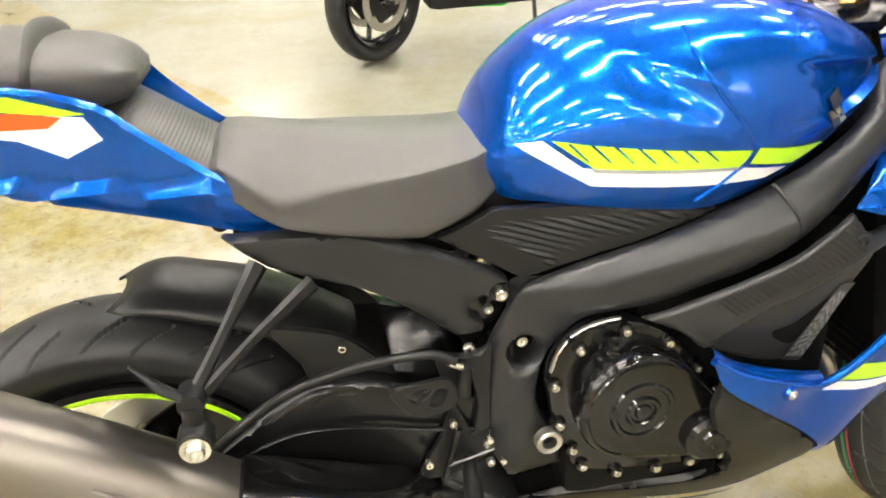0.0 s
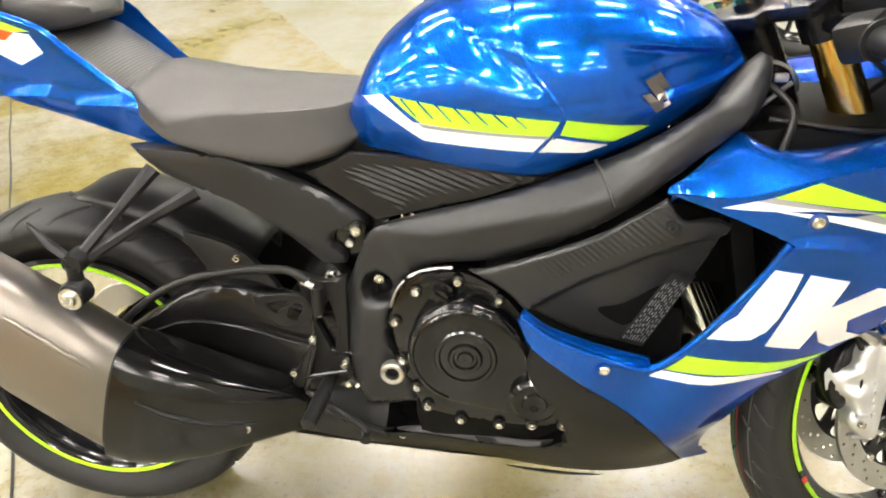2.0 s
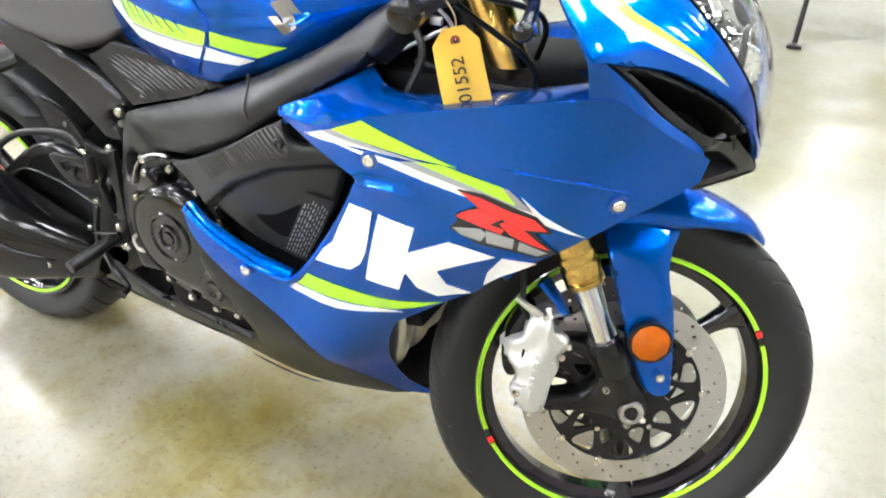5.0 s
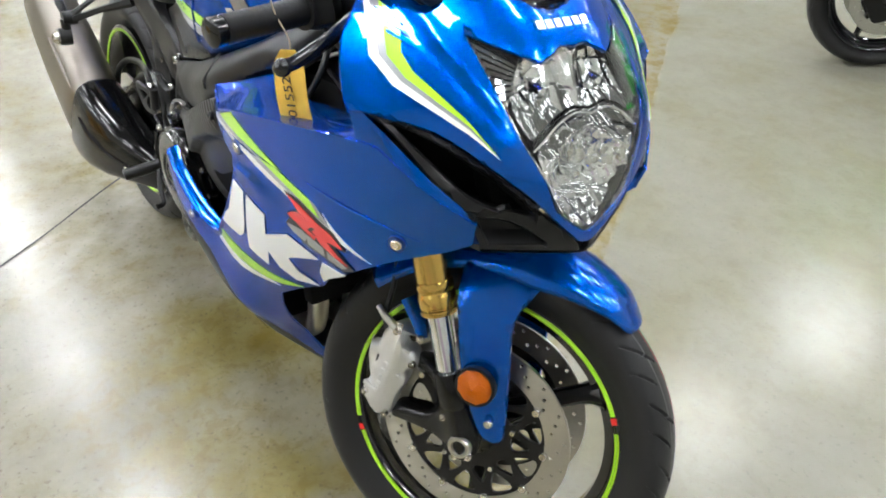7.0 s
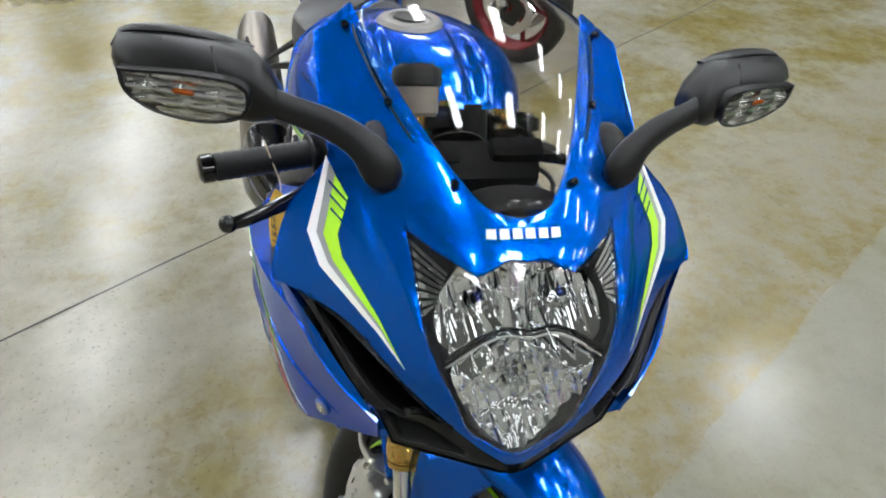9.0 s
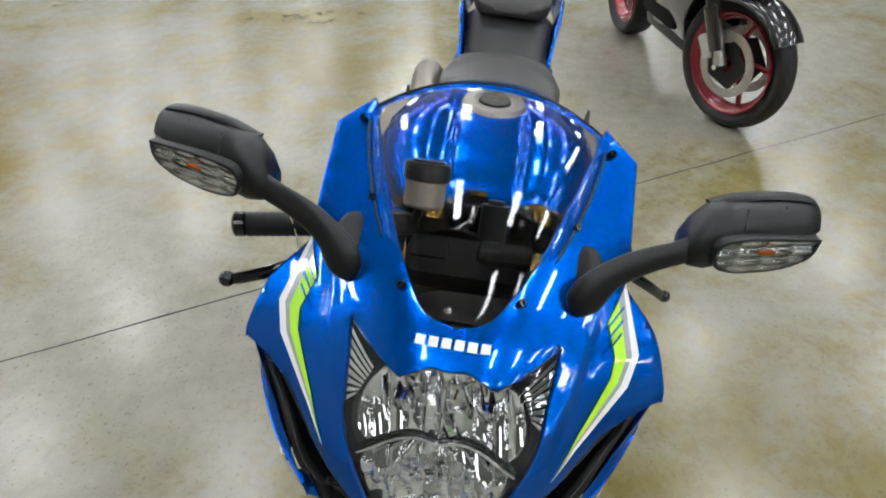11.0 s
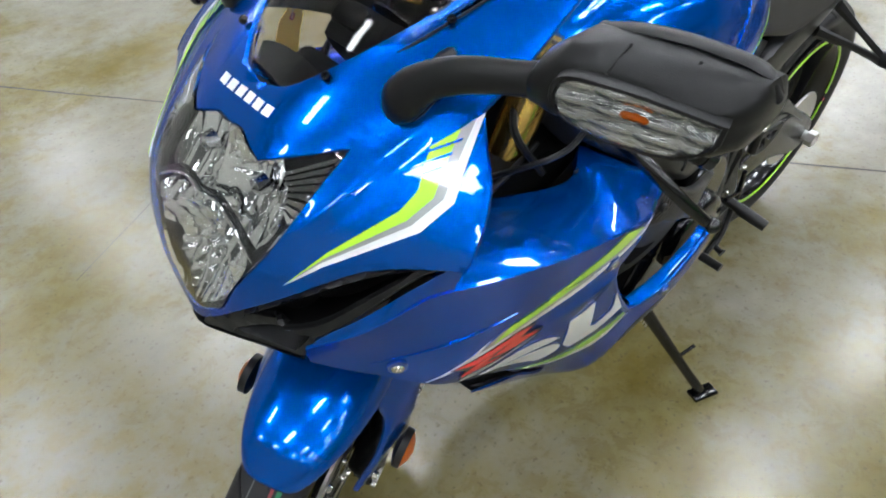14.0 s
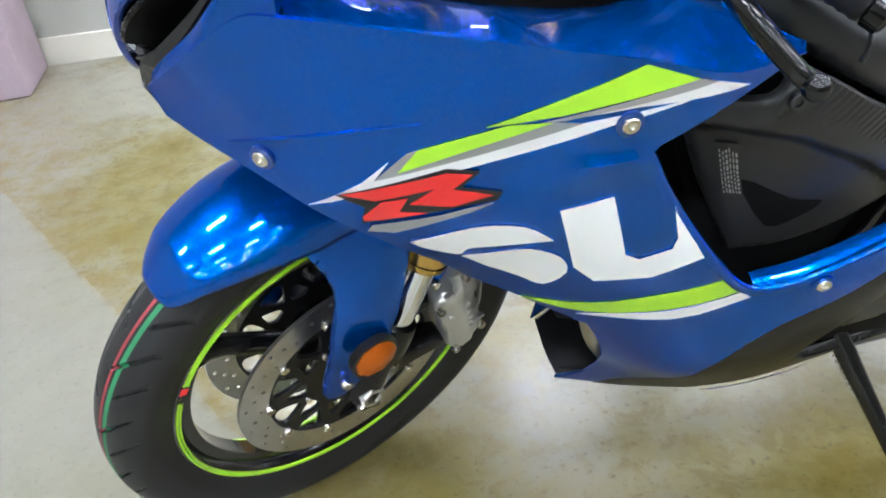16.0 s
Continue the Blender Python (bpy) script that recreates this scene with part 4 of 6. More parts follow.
def tyre_geo(outer, half, bead, grooves, n=840, front=True):
    """The tyre's carcass with its sipes sunk into the tread; also which faces carry coloured lines."""
    prof = []
    m = 84 if n > 400 else 36
    for k in range(m + 1):
        a = math.pi * (k / m - 0.5)
        rise = max(0.0, math.cos(a)) ** 0.62
        w = half * math.sin(a) * (1 - 0.42 * (1 - rise) ** 2)
        r = bead + (outer - bead) * rise
        prof.append((r, w))
    prof = [(bead - .01, -half * .50)] + prof + [(bead - .01, half * .50)]
    vs, fs = [], []
    mm = len(prof)
    for i in range(n):
        a = 2 * math.pi * i / n
        for r, w in prof:
            if r > outer - (outer - bead) * 0.42:
                s = (a / (2 * math.pi) * grooves) % 1.0
                f = abs(w) / half
                flip = 0.5 if w > 0 else 0.0
                for turn_, lo, hi, wide in ((0.0, 0.06, 0.80, 0.060), (0.5, 0.40, 0.84, 0.045)):
                    line = (s + flip + turn_ - 0.75 * f ** 1.3 + 0.03) % 1.0
                    mid = (f - (lo + hi) / 2) / ((hi - lo) / 2)
                    if abs(mid) < 1 and abs(line - 0.05) < wide * (1 - mid * mid) ** 0.5 / 2:
                        r -= 0.0050
            vs.append((r * math.cos(a), w, r * math.sin(a)))
    for i in range(n):
        for j in range(mm - 1):
            p, q = i * mm + j, ((i + 1) % n) * mm + j
            fs.append((p, p + 1, q + 1, q))
    return vs, fs, prof


def wheel(name, m, outer, half, rimr, rimhalf, grooves, label):
    vs, fs, prof = tyre_geo(outer, half, rimr + .004, grooves)
    hub = joined(lathe([(.018, -.050), (.04, -.050), (.043, -.02), (.043, .02), (.04, .050), (.018, .050)], 32, close=True),
                 lathe([(rimr + .004, -rimhalf), (rimr - .004, -rimhalf - .003), (rimr - .010, -rimhalf), (rimr - .016, -rimhalf + .012), (rimr - .03, -rimhalf * .45), (rimr - .03, rimhalf * .45), (rimr - .016, rimhalf - .012),
                        (rimr - .010, rimhalf), (rimr - .004, rimhalf + .003), (rimr + .004, rimhalf), (rimr - .012, rimhalf * .5), (rimr - .012, -rimhalf * .5)], 96, close=True))
    spokes = []
    for k in range(3):
        a0 = radians(120 * k + 13)
        path = [(r * math.cos(a0 + .05 * math.sin(r * 14)), 0, r * math.sin(a0 + .05 * math.sin(r * 14))) for r in (.030, .07, .12, .17, rimr - .040, rimr - .020)]
        spokes.append(tube(path, [.027, .020, .0165, .016, .020, .032], 14, 0.72, up=(0, 1, 0)))
    w = link(name, moved(hub, m), RIM, BIKE, label)
    for sp in spokes:
        link("spoke", moved(sp, m), RIM, w)
    ty = link("tyre", moved((vs, fs), m), [RUBBER] if name != "front_wheel" else [RUBBER, RED_LINE, GREEN_LINE, PALE_LINE], w, "black road tyre with cut sipes")
    if name == "front_wheel":
        mm = len(prof) - 1
        bands = {}
        for j in range(mm):
            mid = (prof[j][1] + prof[j + 1][1]) / 2
            bands[j] = 1 if .0060 < mid < .0105 else 2 if .0140 < mid < .0188 else 3 if -.0172 < mid < -.0150 else 0
        ty.data.polygons.foreach_set("material_index", [0] * len(ty.data.polygons))
        for i, p in enumerate(ty.data.polygons):
            p.material_index = bands[i % mm]
    for sgn in (-1, 1):
        for a in (4, 184):
            for lo, hi in ((.0112, .0082), (.0077, .0042)):
                link("rim_stripe", moved(lathe([(rimr - lo, sgn * (rimhalf + .0018)), (rimr - lo + .0004, sgn * (rimhalf + .0046)), (rimr - hi - .0004, sgn * (rimhalf + .0046)), (rimr - hi, sgn * (rimhalf + .0018))], 60, a + 2.2, a + 175), m), LIME, w, "lime rim stripe")
            link("rim_mark", moved(lathe([(rimr - .0120, sgn * (rimhalf + .0048)), (rimr - .0030, sgn * (rimhalf + .0048))], 2, a - 1.2, a + 1.6), m), RED, w)
    return w


RED_LINE = material("red_tyre_line", (0.30, 0.04, 0.05), 0.6)
GREEN_LINE = material("green_tyre_line", (0.03, 0.20, 0.08), 0.6)
PALE_LINE = material("faded_tyre_line", (0.10, 0.10, 0.10), 0.6)
front_wheel = wheel("front_wheel", FORK, .303, .054, .2315, .0265, 19, "black cast front wheel with a lime rim stripe")
rear_wheel = wheel("rear_wheel", REAR, .316, .092, .229, .072, 14, "black cast rear wheel with a lime rim stripe")


def disc_geo(r, inner, petals, thick=.005):
    """Drilled brake ring, in the plane of the wheel."""
    rim = [(r * math.cos(a), r * math.sin(a)) for a in (2 * math.pi * k / 72 for k in range(72))]
    mid = [(inner * math.cos(a), inner * math.sin(a)) for a in (2 * math.pi * k / 48 for k in range(48))]
    holes = [mid]
    for k in range(petals):
        for q, rr in enumerate((.28, .52, .78)):
            a = 2 * math.pi * (k + q * .33) / petals
            c = inner + (r - inner) * rr
            holes.append([(c * math.cos(a) + .0032 * math.cos(b), c * math.sin(a) + .0032 * math.sin(b)) for b in (2 * math.pi * j / 6 for j in range(6))])
    return panel(rim, lambda u, v: (u, 0, v), thick, 0, 0.02, holes=holes, outward=(0, -1, 0))


ring = disc_geo(.158, .119, 20)
windows = []
for k in range(10):
    big = spline([(.0775, 0), (.0865, .0085), (.0990, .0165), (.1085, .0185), (.1135, .0110), (.1145, 0), (.1135, -.0110), (.1085, -.0185), (.0990, -.0165), (.0865, -.0085)], 2, True)
    small = spline([(.0650, .0085), (.0720, .0125), (.0800, .0100), (.0930, .0022), (.0945, 0), (.0930, -.0022), (.0800, -.0100), (.0720, -.0125), (.0650, -.0085), (.0640, 0)], 2, True)
    for tear, a in ((big, 2 * math.pi * k / 10), (small, 2 * math.pi * (k + .5) / 10)):
        windows.append([(u * math.cos(a) - v * math.sin(a), u * math.sin(a) + v * math.cos(a)) for u, v in tear])
hub_hole = [(.028 * math.cos(a), .028 * math.sin(a)) for a in (2 * math.pi * k / 24 for k in range(24))]
carrier = panel([(.1185 * math.cos(a), .1185 * math.sin(a)) for a in (2 * math.pi * k / 60 for k in range(60))], lambda u, v: (u, 0, v), .005, .0012, .010, holes=windows + [hub_hole], outward=(0, -1, 0))
buttons = [moved(lathe([(.001, -.0065), (.0055, -.0065), (.007, -.004), (.007, .004)], 12), pose(.1185 * math.cos(a), 0, .1185 * math.sin(a))) for a in (2 * math.pi * (k + .5) / 10 for k in range(10))]
buttons += [moved(lathe([(.001, -.0055), (.0042, -.0055), (.005, -.004), (.005, .003)], 10), pose(.0685 * math.cos(a), 0, .0685 * math.sin(a))) for a in (2 * math.pi * k / 5 for k in range(5))]
for sgn in (-1, 1):
    at = FORK @ pose(0, sgn * .050, 0) @ (Matrix.Identity(4) if sgn < 0 else pose(0, 0, 0, 0, 0, 180))
    d = link("brake_disc", moved(ring, at), STEEL, front_wheel, "drilled steel brake disc")
    link("disc_carrier", moved(carrier, at), BLACK, front_wheel, "black lattice carrier with rounded openings")
    for g in buttons:
        link("disc_button", moved(g, at), ZINC, front_wheel)
link("rear_brake_disc", moved(disc_geo(.108, .075, 12), REAR @ pose(0, -.085, 0)), STEEL, rear_wheel)
link("rear_sprocket", moved(lathe([(.05, .09), (.098, .09), (.10, .093), (.098, .096), (.05, .096)], 44, close=True), REAR), STEEL, rear_wheel)


def fork_link(name, geo, mat, label="", parent=None, inward=0.0):
    return link(name, moved(geo, FORK @ pose(0, inward, 0)), mat, parent or BIKE, label)


# ---- fork, calipers, fender, bars (steered to the left) ----
LEG_IN = .018
for s in (-1, 1):
    y = s * .105
    leg = fork_link("fork_leg", lathe([(.0262, .222), (.0262, .70), (.024, .705), (.001, .705)], 28), GOLD, "gold anodised upper fork tube")
    leg.data.transform(FORK @ pose(0, y - s * LEG_IN, 0, 90, 0, 0) @ FORK.inverted())
    fork_link("fork_seal", moved(lathe([(.0200, .2125), (.0270, .2125), (.0287, .2160), (.0287, .2210), (.0272, .2225), (.0272, .2245), (.0287, .2260), (.0290, .2300), (.0290, .2440), (.0275, .2465), (.0275, .2490), (.0286, .2510), (.0286, .2590), (.0270, .2640)], 36), pose(0, y, 0, 90, 0, 0)), GOLD, "", leg, inward=-s * LEG_IN)
    fork_link("fork_slider", moved(lathe([(.0200, .07), (.0200, .216)], 26), pose(0, y, 0, 90, 0, 0)), CHROME, "chromed fork slider", leg, inward=-s * LEG_IN)
    foot_edge = spline([(-.022, .110), (.022, .110), (.029, .055), (.033, .006), (.022, -.020), (0, -.027), (-.024, -.018), (-.060, .008), (-.104, .026), (-.124, .034), (-.123, .050), (-.104, .054),
                        (-.062, .044), (-.037, .056), (-.034, .080), (-.046, .106), (-.066, .122), (-.060, .138), (-.042, .132), (-.028, .118)], 2, True)
    foot = joined(panel(foot_edge, lambda u, v: (u, s * (.102 + .022 * math.exp(-(u / .027) ** 2) - .10 * max(0, v - .07)), v), .030, .010, .007, outward=(0, s, 0)),
                  moved(lathe([(.0205, .122), (.0260, .122), (.0275, .117), (.0280, .070), (.0200, .060)], 24), pose(0, y, 0, 90, 0, 0)))
    fork_link("fork_foot", foot, MATT, "matt black fork foot", leg, inward=-s * LEG_IN)
    fork_link("axle_nut", moved(joined(lathe([(.008, -.004), (.012, -.014), (.017, -.014), (.019, -.010), (.019, .01)], 6 if s > 0 else 24)), pose(0, s * .111, 0, 0, 0, 0 if s < 0 else 180)), STEEL, "", leg, inward=-s * LEG_IN)
    for px, py, pz in ((-.023, .110, .044), (.012, .120, -.016), (-.012, .117, -.018)):
        fork_link("pinch_bolt", moved(bolt_geo(.0058, .006), pose(px, s * py, pz, 0, 0, 0 if s < 0 else 180)), ZINC, "", leg, inward=-s * LEG_IN)
    # four-piston caliper on the trailing side of the disc
    cal_edge = spline([(-.078, .199), (-.060, .192), (-.060, .160), (-.046, .143), (-.051, .125), (-.070, .118), (-.076, .098), (-.095, .078), (-.112, .051), (-.124, .042), (-.141, .052), (-.160, .078), (-.157, .100),
                       (-.142, .112), (-.141, .136), (-.131, .160), (-.112, .170), (-.100, .188)], 3, True)

    def cal_face(u, v):
        across = .83 * (u + .105) - .56 * (v - .115)
        lump = sum(h * math.exp(-((u - a) ** 2 + (v - b) ** 2) / w ** 2) for a, b, w, h in ((-.140, .086, .016, .004), (-.118, .128, .014, .003), (-.128, .146, .013, -.010), (-.070, .172, .014, .003), (-.056, .136, .010, .003)))
        return (u, s * (.1185 - .45 * max(0, abs(across) - .010) ** 1.3 + lump + .0055 * ease((.013 - abs(across - .004)) / .005)), v)

    c = fork_link("brake_caliper", panel(cal_edge, cal_face, .026, .012, .008, outward=(0, s, 0)), SILVER, "silver radial brake caliper", inward=-s * LEG_IN)
    fork_link("caliper_inner", panel(spline([(-.104, .194), (-.078, .192), (-.090, .150), (-.118, .112), (-.150, .100), (-.156, .122), (-.140, .162)], 3, True), lambda u, v: (u, s * .092, v), .030, .010, .010, outward=(0, s, 0)), MATT, "", c, inward=-s * LEG_IN)
    fork_link("pad_window", panel(spline([(-.108, .158), (-.096, .150), (-.110, .132), (-.124, .136)], 2, True), lambda u, v: (u, s * .1135, v), .004, .001, .008, outward=(0, s, 0)), DEEP, "", c, inward=-s * LEG_IN)
    for px, pz in ((-.068, .190), (-.148, .090), (-.053, .136), (-.120, .052)):
        fork_link("caliper_bolt", moved(bolt_geo(.0055, .006), pose(px, s * .122, pz, 0, 0, 0 if s < 0 else 180)), ZINC, "", c, inward=-s * LEG_IN)
    for k in range(5):
        u, v = -.0965 - .0065 * k, .139 - .0105 * k
        fork_link("cast_mark", block((.0065, .003, .0075), .001, (u - .004, s * (abs(cal_face(u, v)[1]) + .0008), v - .003), (0, 34, 0)), SILVER, "", c, inward=-s * LEG_IN)
    for px, pz in ((-.066, .160), (-.092, .120), (-.138, .098)):
        fork_link("caliper_rib", block((.026, .007, .006), .002, (px, s * .118, pz), (0, 34, 0)), SILVER, "", c, inward=-s * LEG_IN)
    fork_link("bleed_nipple", moved(lathe([(.001, -.016), (.003, -.016), (.0035, -.006), (.0055, -.006), (.0055, 0)], 10), pose(-.062, s * .118, .200, 60, 0, 0)), ZINC, "", c, inward=-s * LEG_IN)
    fork_link("hose_banjo", tube([(-.076, s * .112, .192), (-.088, s * .116, .212), (-.098, s * .112, .228)], [.007, .0055, .0045], 10), STEEL, "", c, inward=-s * LEG_IN)
    fork_link("fender_stay", tube([(-.056, s * .088, .232), (-.044, s * .094, .195), (-.040, s * .098, .168)], [.016, .013, .010], 10, .5), BLUE, inward=-s * LEG_IN)
    fork_link("stay_bolt", moved(bolt_geo(.0065, .005), pose(-.040, s * .106, .170, 0, 0, 0 if s < 0 else 180)), ZINC, inward=-s * LEG_IN)
    fork_link("brake_hose", tube(spline([(-.085, s * .10, .17), (-.095, s * .105, .205), (-.075, s * .09, .26), (-.05, s * .07, .36), (-.02, s * .05, .52)], 6), .0045, 8), BLACK, "", c, inward=-s * LEG_IN)
    # fender leg with the amber reflector
    leg_edge = spline([(.152, .234), (.120, .285), (.070, .300), (.046, .275), (.037, .20), (.029, .10), (.031, .030), (.040, .008), (.056, .001), (.068, .008), (.086, .065), (.105, .135), (.118, .195)], 3, True, (0,))
    sheetleg = sheet_through([(.05, .02, .112), (.06, .15, .130), (.06, .25, .116), (.07, .30, .080), (.14, .23, .092), (.12, .285, .075), (.1, .12, .12), (.04, .2, .130)])
    fender_leg = fork_link("fender_leg", panel(leg_edge, lambda u, v: (u, s * sheetleg(u, v), v), .004, .007, .012, outward=(0, s, 0)), BLUE, "blue fender leg in front of the fork", inward=-s * LEG_IN)
    ref = lathe([(.001, -.015), (.016, -.012), (.027, -.006), (.0285, .0)], 9)
    fork_link("side_reflector", moved(ref, pose(.056, s * .142, .113, 0, 14, 0 if s < 0 else 180)), AMBER, "round amber side reflector", fender_leg, inward=-s * LEG_IN)
    fork_link("reflector_ring", moved(lathe([(.0268, -.005), (.0305, -.005), (.0305, .006), (.012, .012), (.001, .012)], 28), pose(.056, s * .142, .113, 0, 0, 0 if s < 0 else 180)), BLACK, "", fender_leg, inward=-s * LEG_IN)
    fork_link("fender_bolt", moved(bolt_geo(.007, .006), pose(.055, s * .119, .042, 0, 0, 0 if s < 0 else 180)), ZINC, "", fender_leg, inward=-s * LEG_IN)
    # clip-on bar, grip, lever
    bar = [(-.015, s * .105, .665), (-.03, s * .16, .66), (-.055, s * .23, .650), (-.087, s * .325, .637)]
    fork_link("clip_on", joined(tube(spline(bar, 4), .0112, 12), moved(lathe([(.028, .645), (.034, .645), (.034, .685), (.028, .685)], 24, close=True), pose(0, y - s * LEG_IN, 0, 90, 0, 0))), MATT, "black clip-on handlebar")
    g0, g1 = Vector((-.048, s * .205, .653)), Vector((-.084, s * .317, .638))
    ridg = [g0.lerp(g1, k / 24) for k in range(25)]
    grip = fork_link("grip", tube(ridg, [.0165 + .0012 * (k % 2) for k in range(25)], 18), GRIP, "black rubber handlebar grip")
    fork_link("grip_flange", tube([g0, g0.lerp(g1, .03)], .024, 20), GRIP, "", grip)
    fork_link("bar_end", tube([g1, g1.lerp(g0, -.02), g1.lerp(g0, -.13), g1.lerp(g0, -.16)], [.012, .0175, .0175, .013], 18), GLOSSBLACK, "", grip)
    switch = fork_link("switch_block", block((.05, .05, .05), .012, (-.04, s * .178, .655), (0, 0, -s * 18)), BLACK, "black switch housing")
    if s > 0:
        word = bpy.data.curves.new("switch_word", "FONT")
        word.body, word.size, word.extrude, word.align_x, word.align_y = "MODE", .009, .0002, "CENTER", "CENTER"
        wo = new("switch_word", word)
        word.materials.append(WHITE)
        wo.parent = switch
        wo.matrix_basis = FORK @ pose(-.045, .178, .6805, 0, 0, -90)
    lev = spline([(.0, s * .15, .645), (.022, s * .18, .642), (.040, s * .23, .630), (.036, s * .29, .606), (.018, s * .335, .587), (.011, s * .347, .583)], 5)
    lv = fork_link("lever", tube(lev, [.0085 - .003 * k / (len(lev) - 1) for k in range(len(lev))], 10, 1.3), GLOSSBLACK, "black hand lever with a ball end")
    ball = lathe([(.0103 * math.cos(a), .0103 * math.sin(a)) for a in (math.pi * (k / 10 - .5) for k in range(11))], 16)
    fork_link("lever_ball", moved(ball, pose(.011, s * .351, .583)), GLOSSBLACK, "", lv)
    fork_link("lever_perch", joined(block((.045, .03, .032), .008, (.0, s * .148, .648)), rod((.0, s * .12, .655), (.0, s * .16, .655), .016)), BLACK)


def fender_ring(a):
    """A cross-section of the mudguard at the angle a over the wheel."""
    k = (a - 30) / (128 - 30)
    w = .027 + .050 * math.sin(math.pi / 2 * min(1, k / .30)) ** .62 - .012 * max(0, k - .6)
    r = .325 + .010 * math.sin(math.pi * min(1, k * 1.3)) - .010 * max(0, .08 - k) / .08
    ca, sa = math.cos(radians(a)), math.sin(radians(a))
    out = []
    for i in range(25):
        s = i / 12 - 1
        y = w * math.sin(s * math.pi / 2)
        rr = r - (.011 + .043 * min(1, k / .3)) * (1 - math.cos(s * math.pi / 2)) ** 1.1
        out.append((rr * ca, y, rr * sa))
    return out


guard = loft([fender_ring(30 + 83 * (i / 44) ** 1.3) for i in range(45)], closed=False)
fender = fork_link("front_fender", guard, BLUE, "glossy blue front mudguard over the wheel")
fender.modifiers.new("thickness", "SOLIDIFY").thickness = 0.004
fork_link("lower_clamp", joined(block((.07, .26, .045), .014, (-.012, 0, .50)), rod((-.03, 0, .46), (-.03, 0, .70), .024)), MATT, "black lower fork clamp")
fork_link("upper_clamp", joined(block((.075, .25, .022), .01, (-.015, 0, .695)), block((.05, .10, .02), .008, (-.045, 0, .695)), rod((-.03, 0, .69), (-.03, 0, .715), .02)), MATT, "black upper fork clamp")
for px, py, pz, r in ((.012, .060, .707, .006), (.012, -.060, .707, .006), (-.045, .085, .707, .005), (-.045, -.085, .707, .005), (.038, .045, .690, .005)):
    fork_link("clamp_bolt", rod((px, py, pz - .006), (px, py, pz + .004), r, r * .8, 6), ZINC)
for p, r in (([(.030, .03, .700), (.055, .06, .690), (.06, .11, .660), (.03, .15, .640)], .005), ([(.030, -.03, .700), (.060, -.05, .685), (.065, -.10, .650)], .005), ([(.02, .09, .705), (.05, .10, .700), (.075, .07, .660)], .004)):
    fork_link("clamp_hose", tube(spline(p, 6), r, 8), GLOSSBLACK)
fork_link("clutch_sensor", joined(block((.030, .036, .022), .006, (.004, .150, .690), (0, 0, 12)), rod((.0, .135, .690), (.0, .165, .700), .008)), GLOSSBLACK)
fork_link("stem_nut", rod((-.03, 0, .71), (-.03, 0, .722), .017, segs=6), GOLD)
for s in (-1, 1):
    fork_link("fork_cap", rod((0, s * .087, .70), (0, s * .087, .712), .016, .014, 6), GOLD)
fork_link("ignition_lock", joined(rod((.035, 0, .66), (.035, 0, .71), .02), rod((.035, 0, .71), (.035, 0, .716), .012)), BLACK)
cup = fork_link("brake_reservoir", lathe([(.001, .0), (.022, .0), (.026, .004), (.027, .035)], 26), TANPLASTIC, "smoked brake fluid reservoir with a black screw cap")
cup.data.transform(FORK @ pose(.055, -.118, .700, 90, 0, 0) @ FORK.inverted())
lid = fork_link("reservoir_cap", lathe([(.0275, .035), (.030, .037), (.030, .055), (.027, .059), (.022, .059), (.021, .062), (.001, .062)], 26), BLACK, "", cup)
lid.data.transform(FORK @ pose(.055, -.118, .700, 90, 0, 0) @ FORK.inverted())
fork_link("master_cylinder", joined(block((.035, .09, .03), .009, (.015, -.15, .672)), rod((.03, -.118, .672), (.05, -.118, .705), .006)), BLACK)
for p in ([(-.03, -.17, .64), (.05, -.15, .58), (.03, -.06, .52), (-.05, -.03, .42)], [(-.03, .17, .64), (.06, .15, .60), (.05, .07, .52), (-.05, .04, .42)], [(-.04, -.18, .63), (.02, -.17, .52), (-.06, -.10, .45)]):
    fork_link("control_cable", tube(spline(p, 6), .004, 7), BLACK)

# ---- nose: cowl, intakes, headlight, screen, mirrors ----
half_pts = [(.065, .982, 1.358), (.12, 1.026, 1.256), (.156, 1.076, 1.153), (.041, .953, 1.404), (.114, .939, 1.383), (.18, .972, 1.288), (.192, 1.065, 1.146),
            (.122, .97, 1.339), (.238, .871, 1.364), (.129, .837, 1.466), (.2, .815, 1.41), (.04, .747, 1.508)]
COWL = sheet_through([(0, .961, 1.392), (0, .715, 1.51), (0, .93, 1.432), (0, .85, 1.49)] + half_pts + [(-y, z, x) for y, z, x in half_pts], 6e-4)


FOLD = [(.852, .106), (.880, .124), (.915, .142), (.945, .153), (.975, .165)]


def folded(y, z):
    """The nose's skin, with a pressed fold down each side between the headlight and the stripes."""
    a = abs(y)
    w = COWL_PLAIN(y, z)
    for (z0, a0), (z1, a1) in zip(FOLD, FOLD[1:]):
        if z0 <= z < z1:
            d = a - (a0 + (a1 - a0) * (z - z0) / (z1 - z0))
            ends = ease((z - .852) / .03) * ease((.975 - z) / .03)
            if d < 0:
                w += .003 * ends * ease(1 + d / .018)
            else:
                w += .003 * ends * (1 - ease(d / .005) * 1.5) if d < .005 else -.0015 * ends * (1 - ease((d - .005) / .012))
    return w


COWL_PLAIN, COWL = COWL, folded


def nose(lift=0.0):
    return lambda y, z: (COWL(y, z) + lift, y, z)


def beak(y, z):
    """The intake surround, its lower part swept back from the nose tip."""
    return (min(COWL(y, z) - .004, 1.514 - .43 * abs(y) + 3 * max(0.0, z - .765)), y, z)


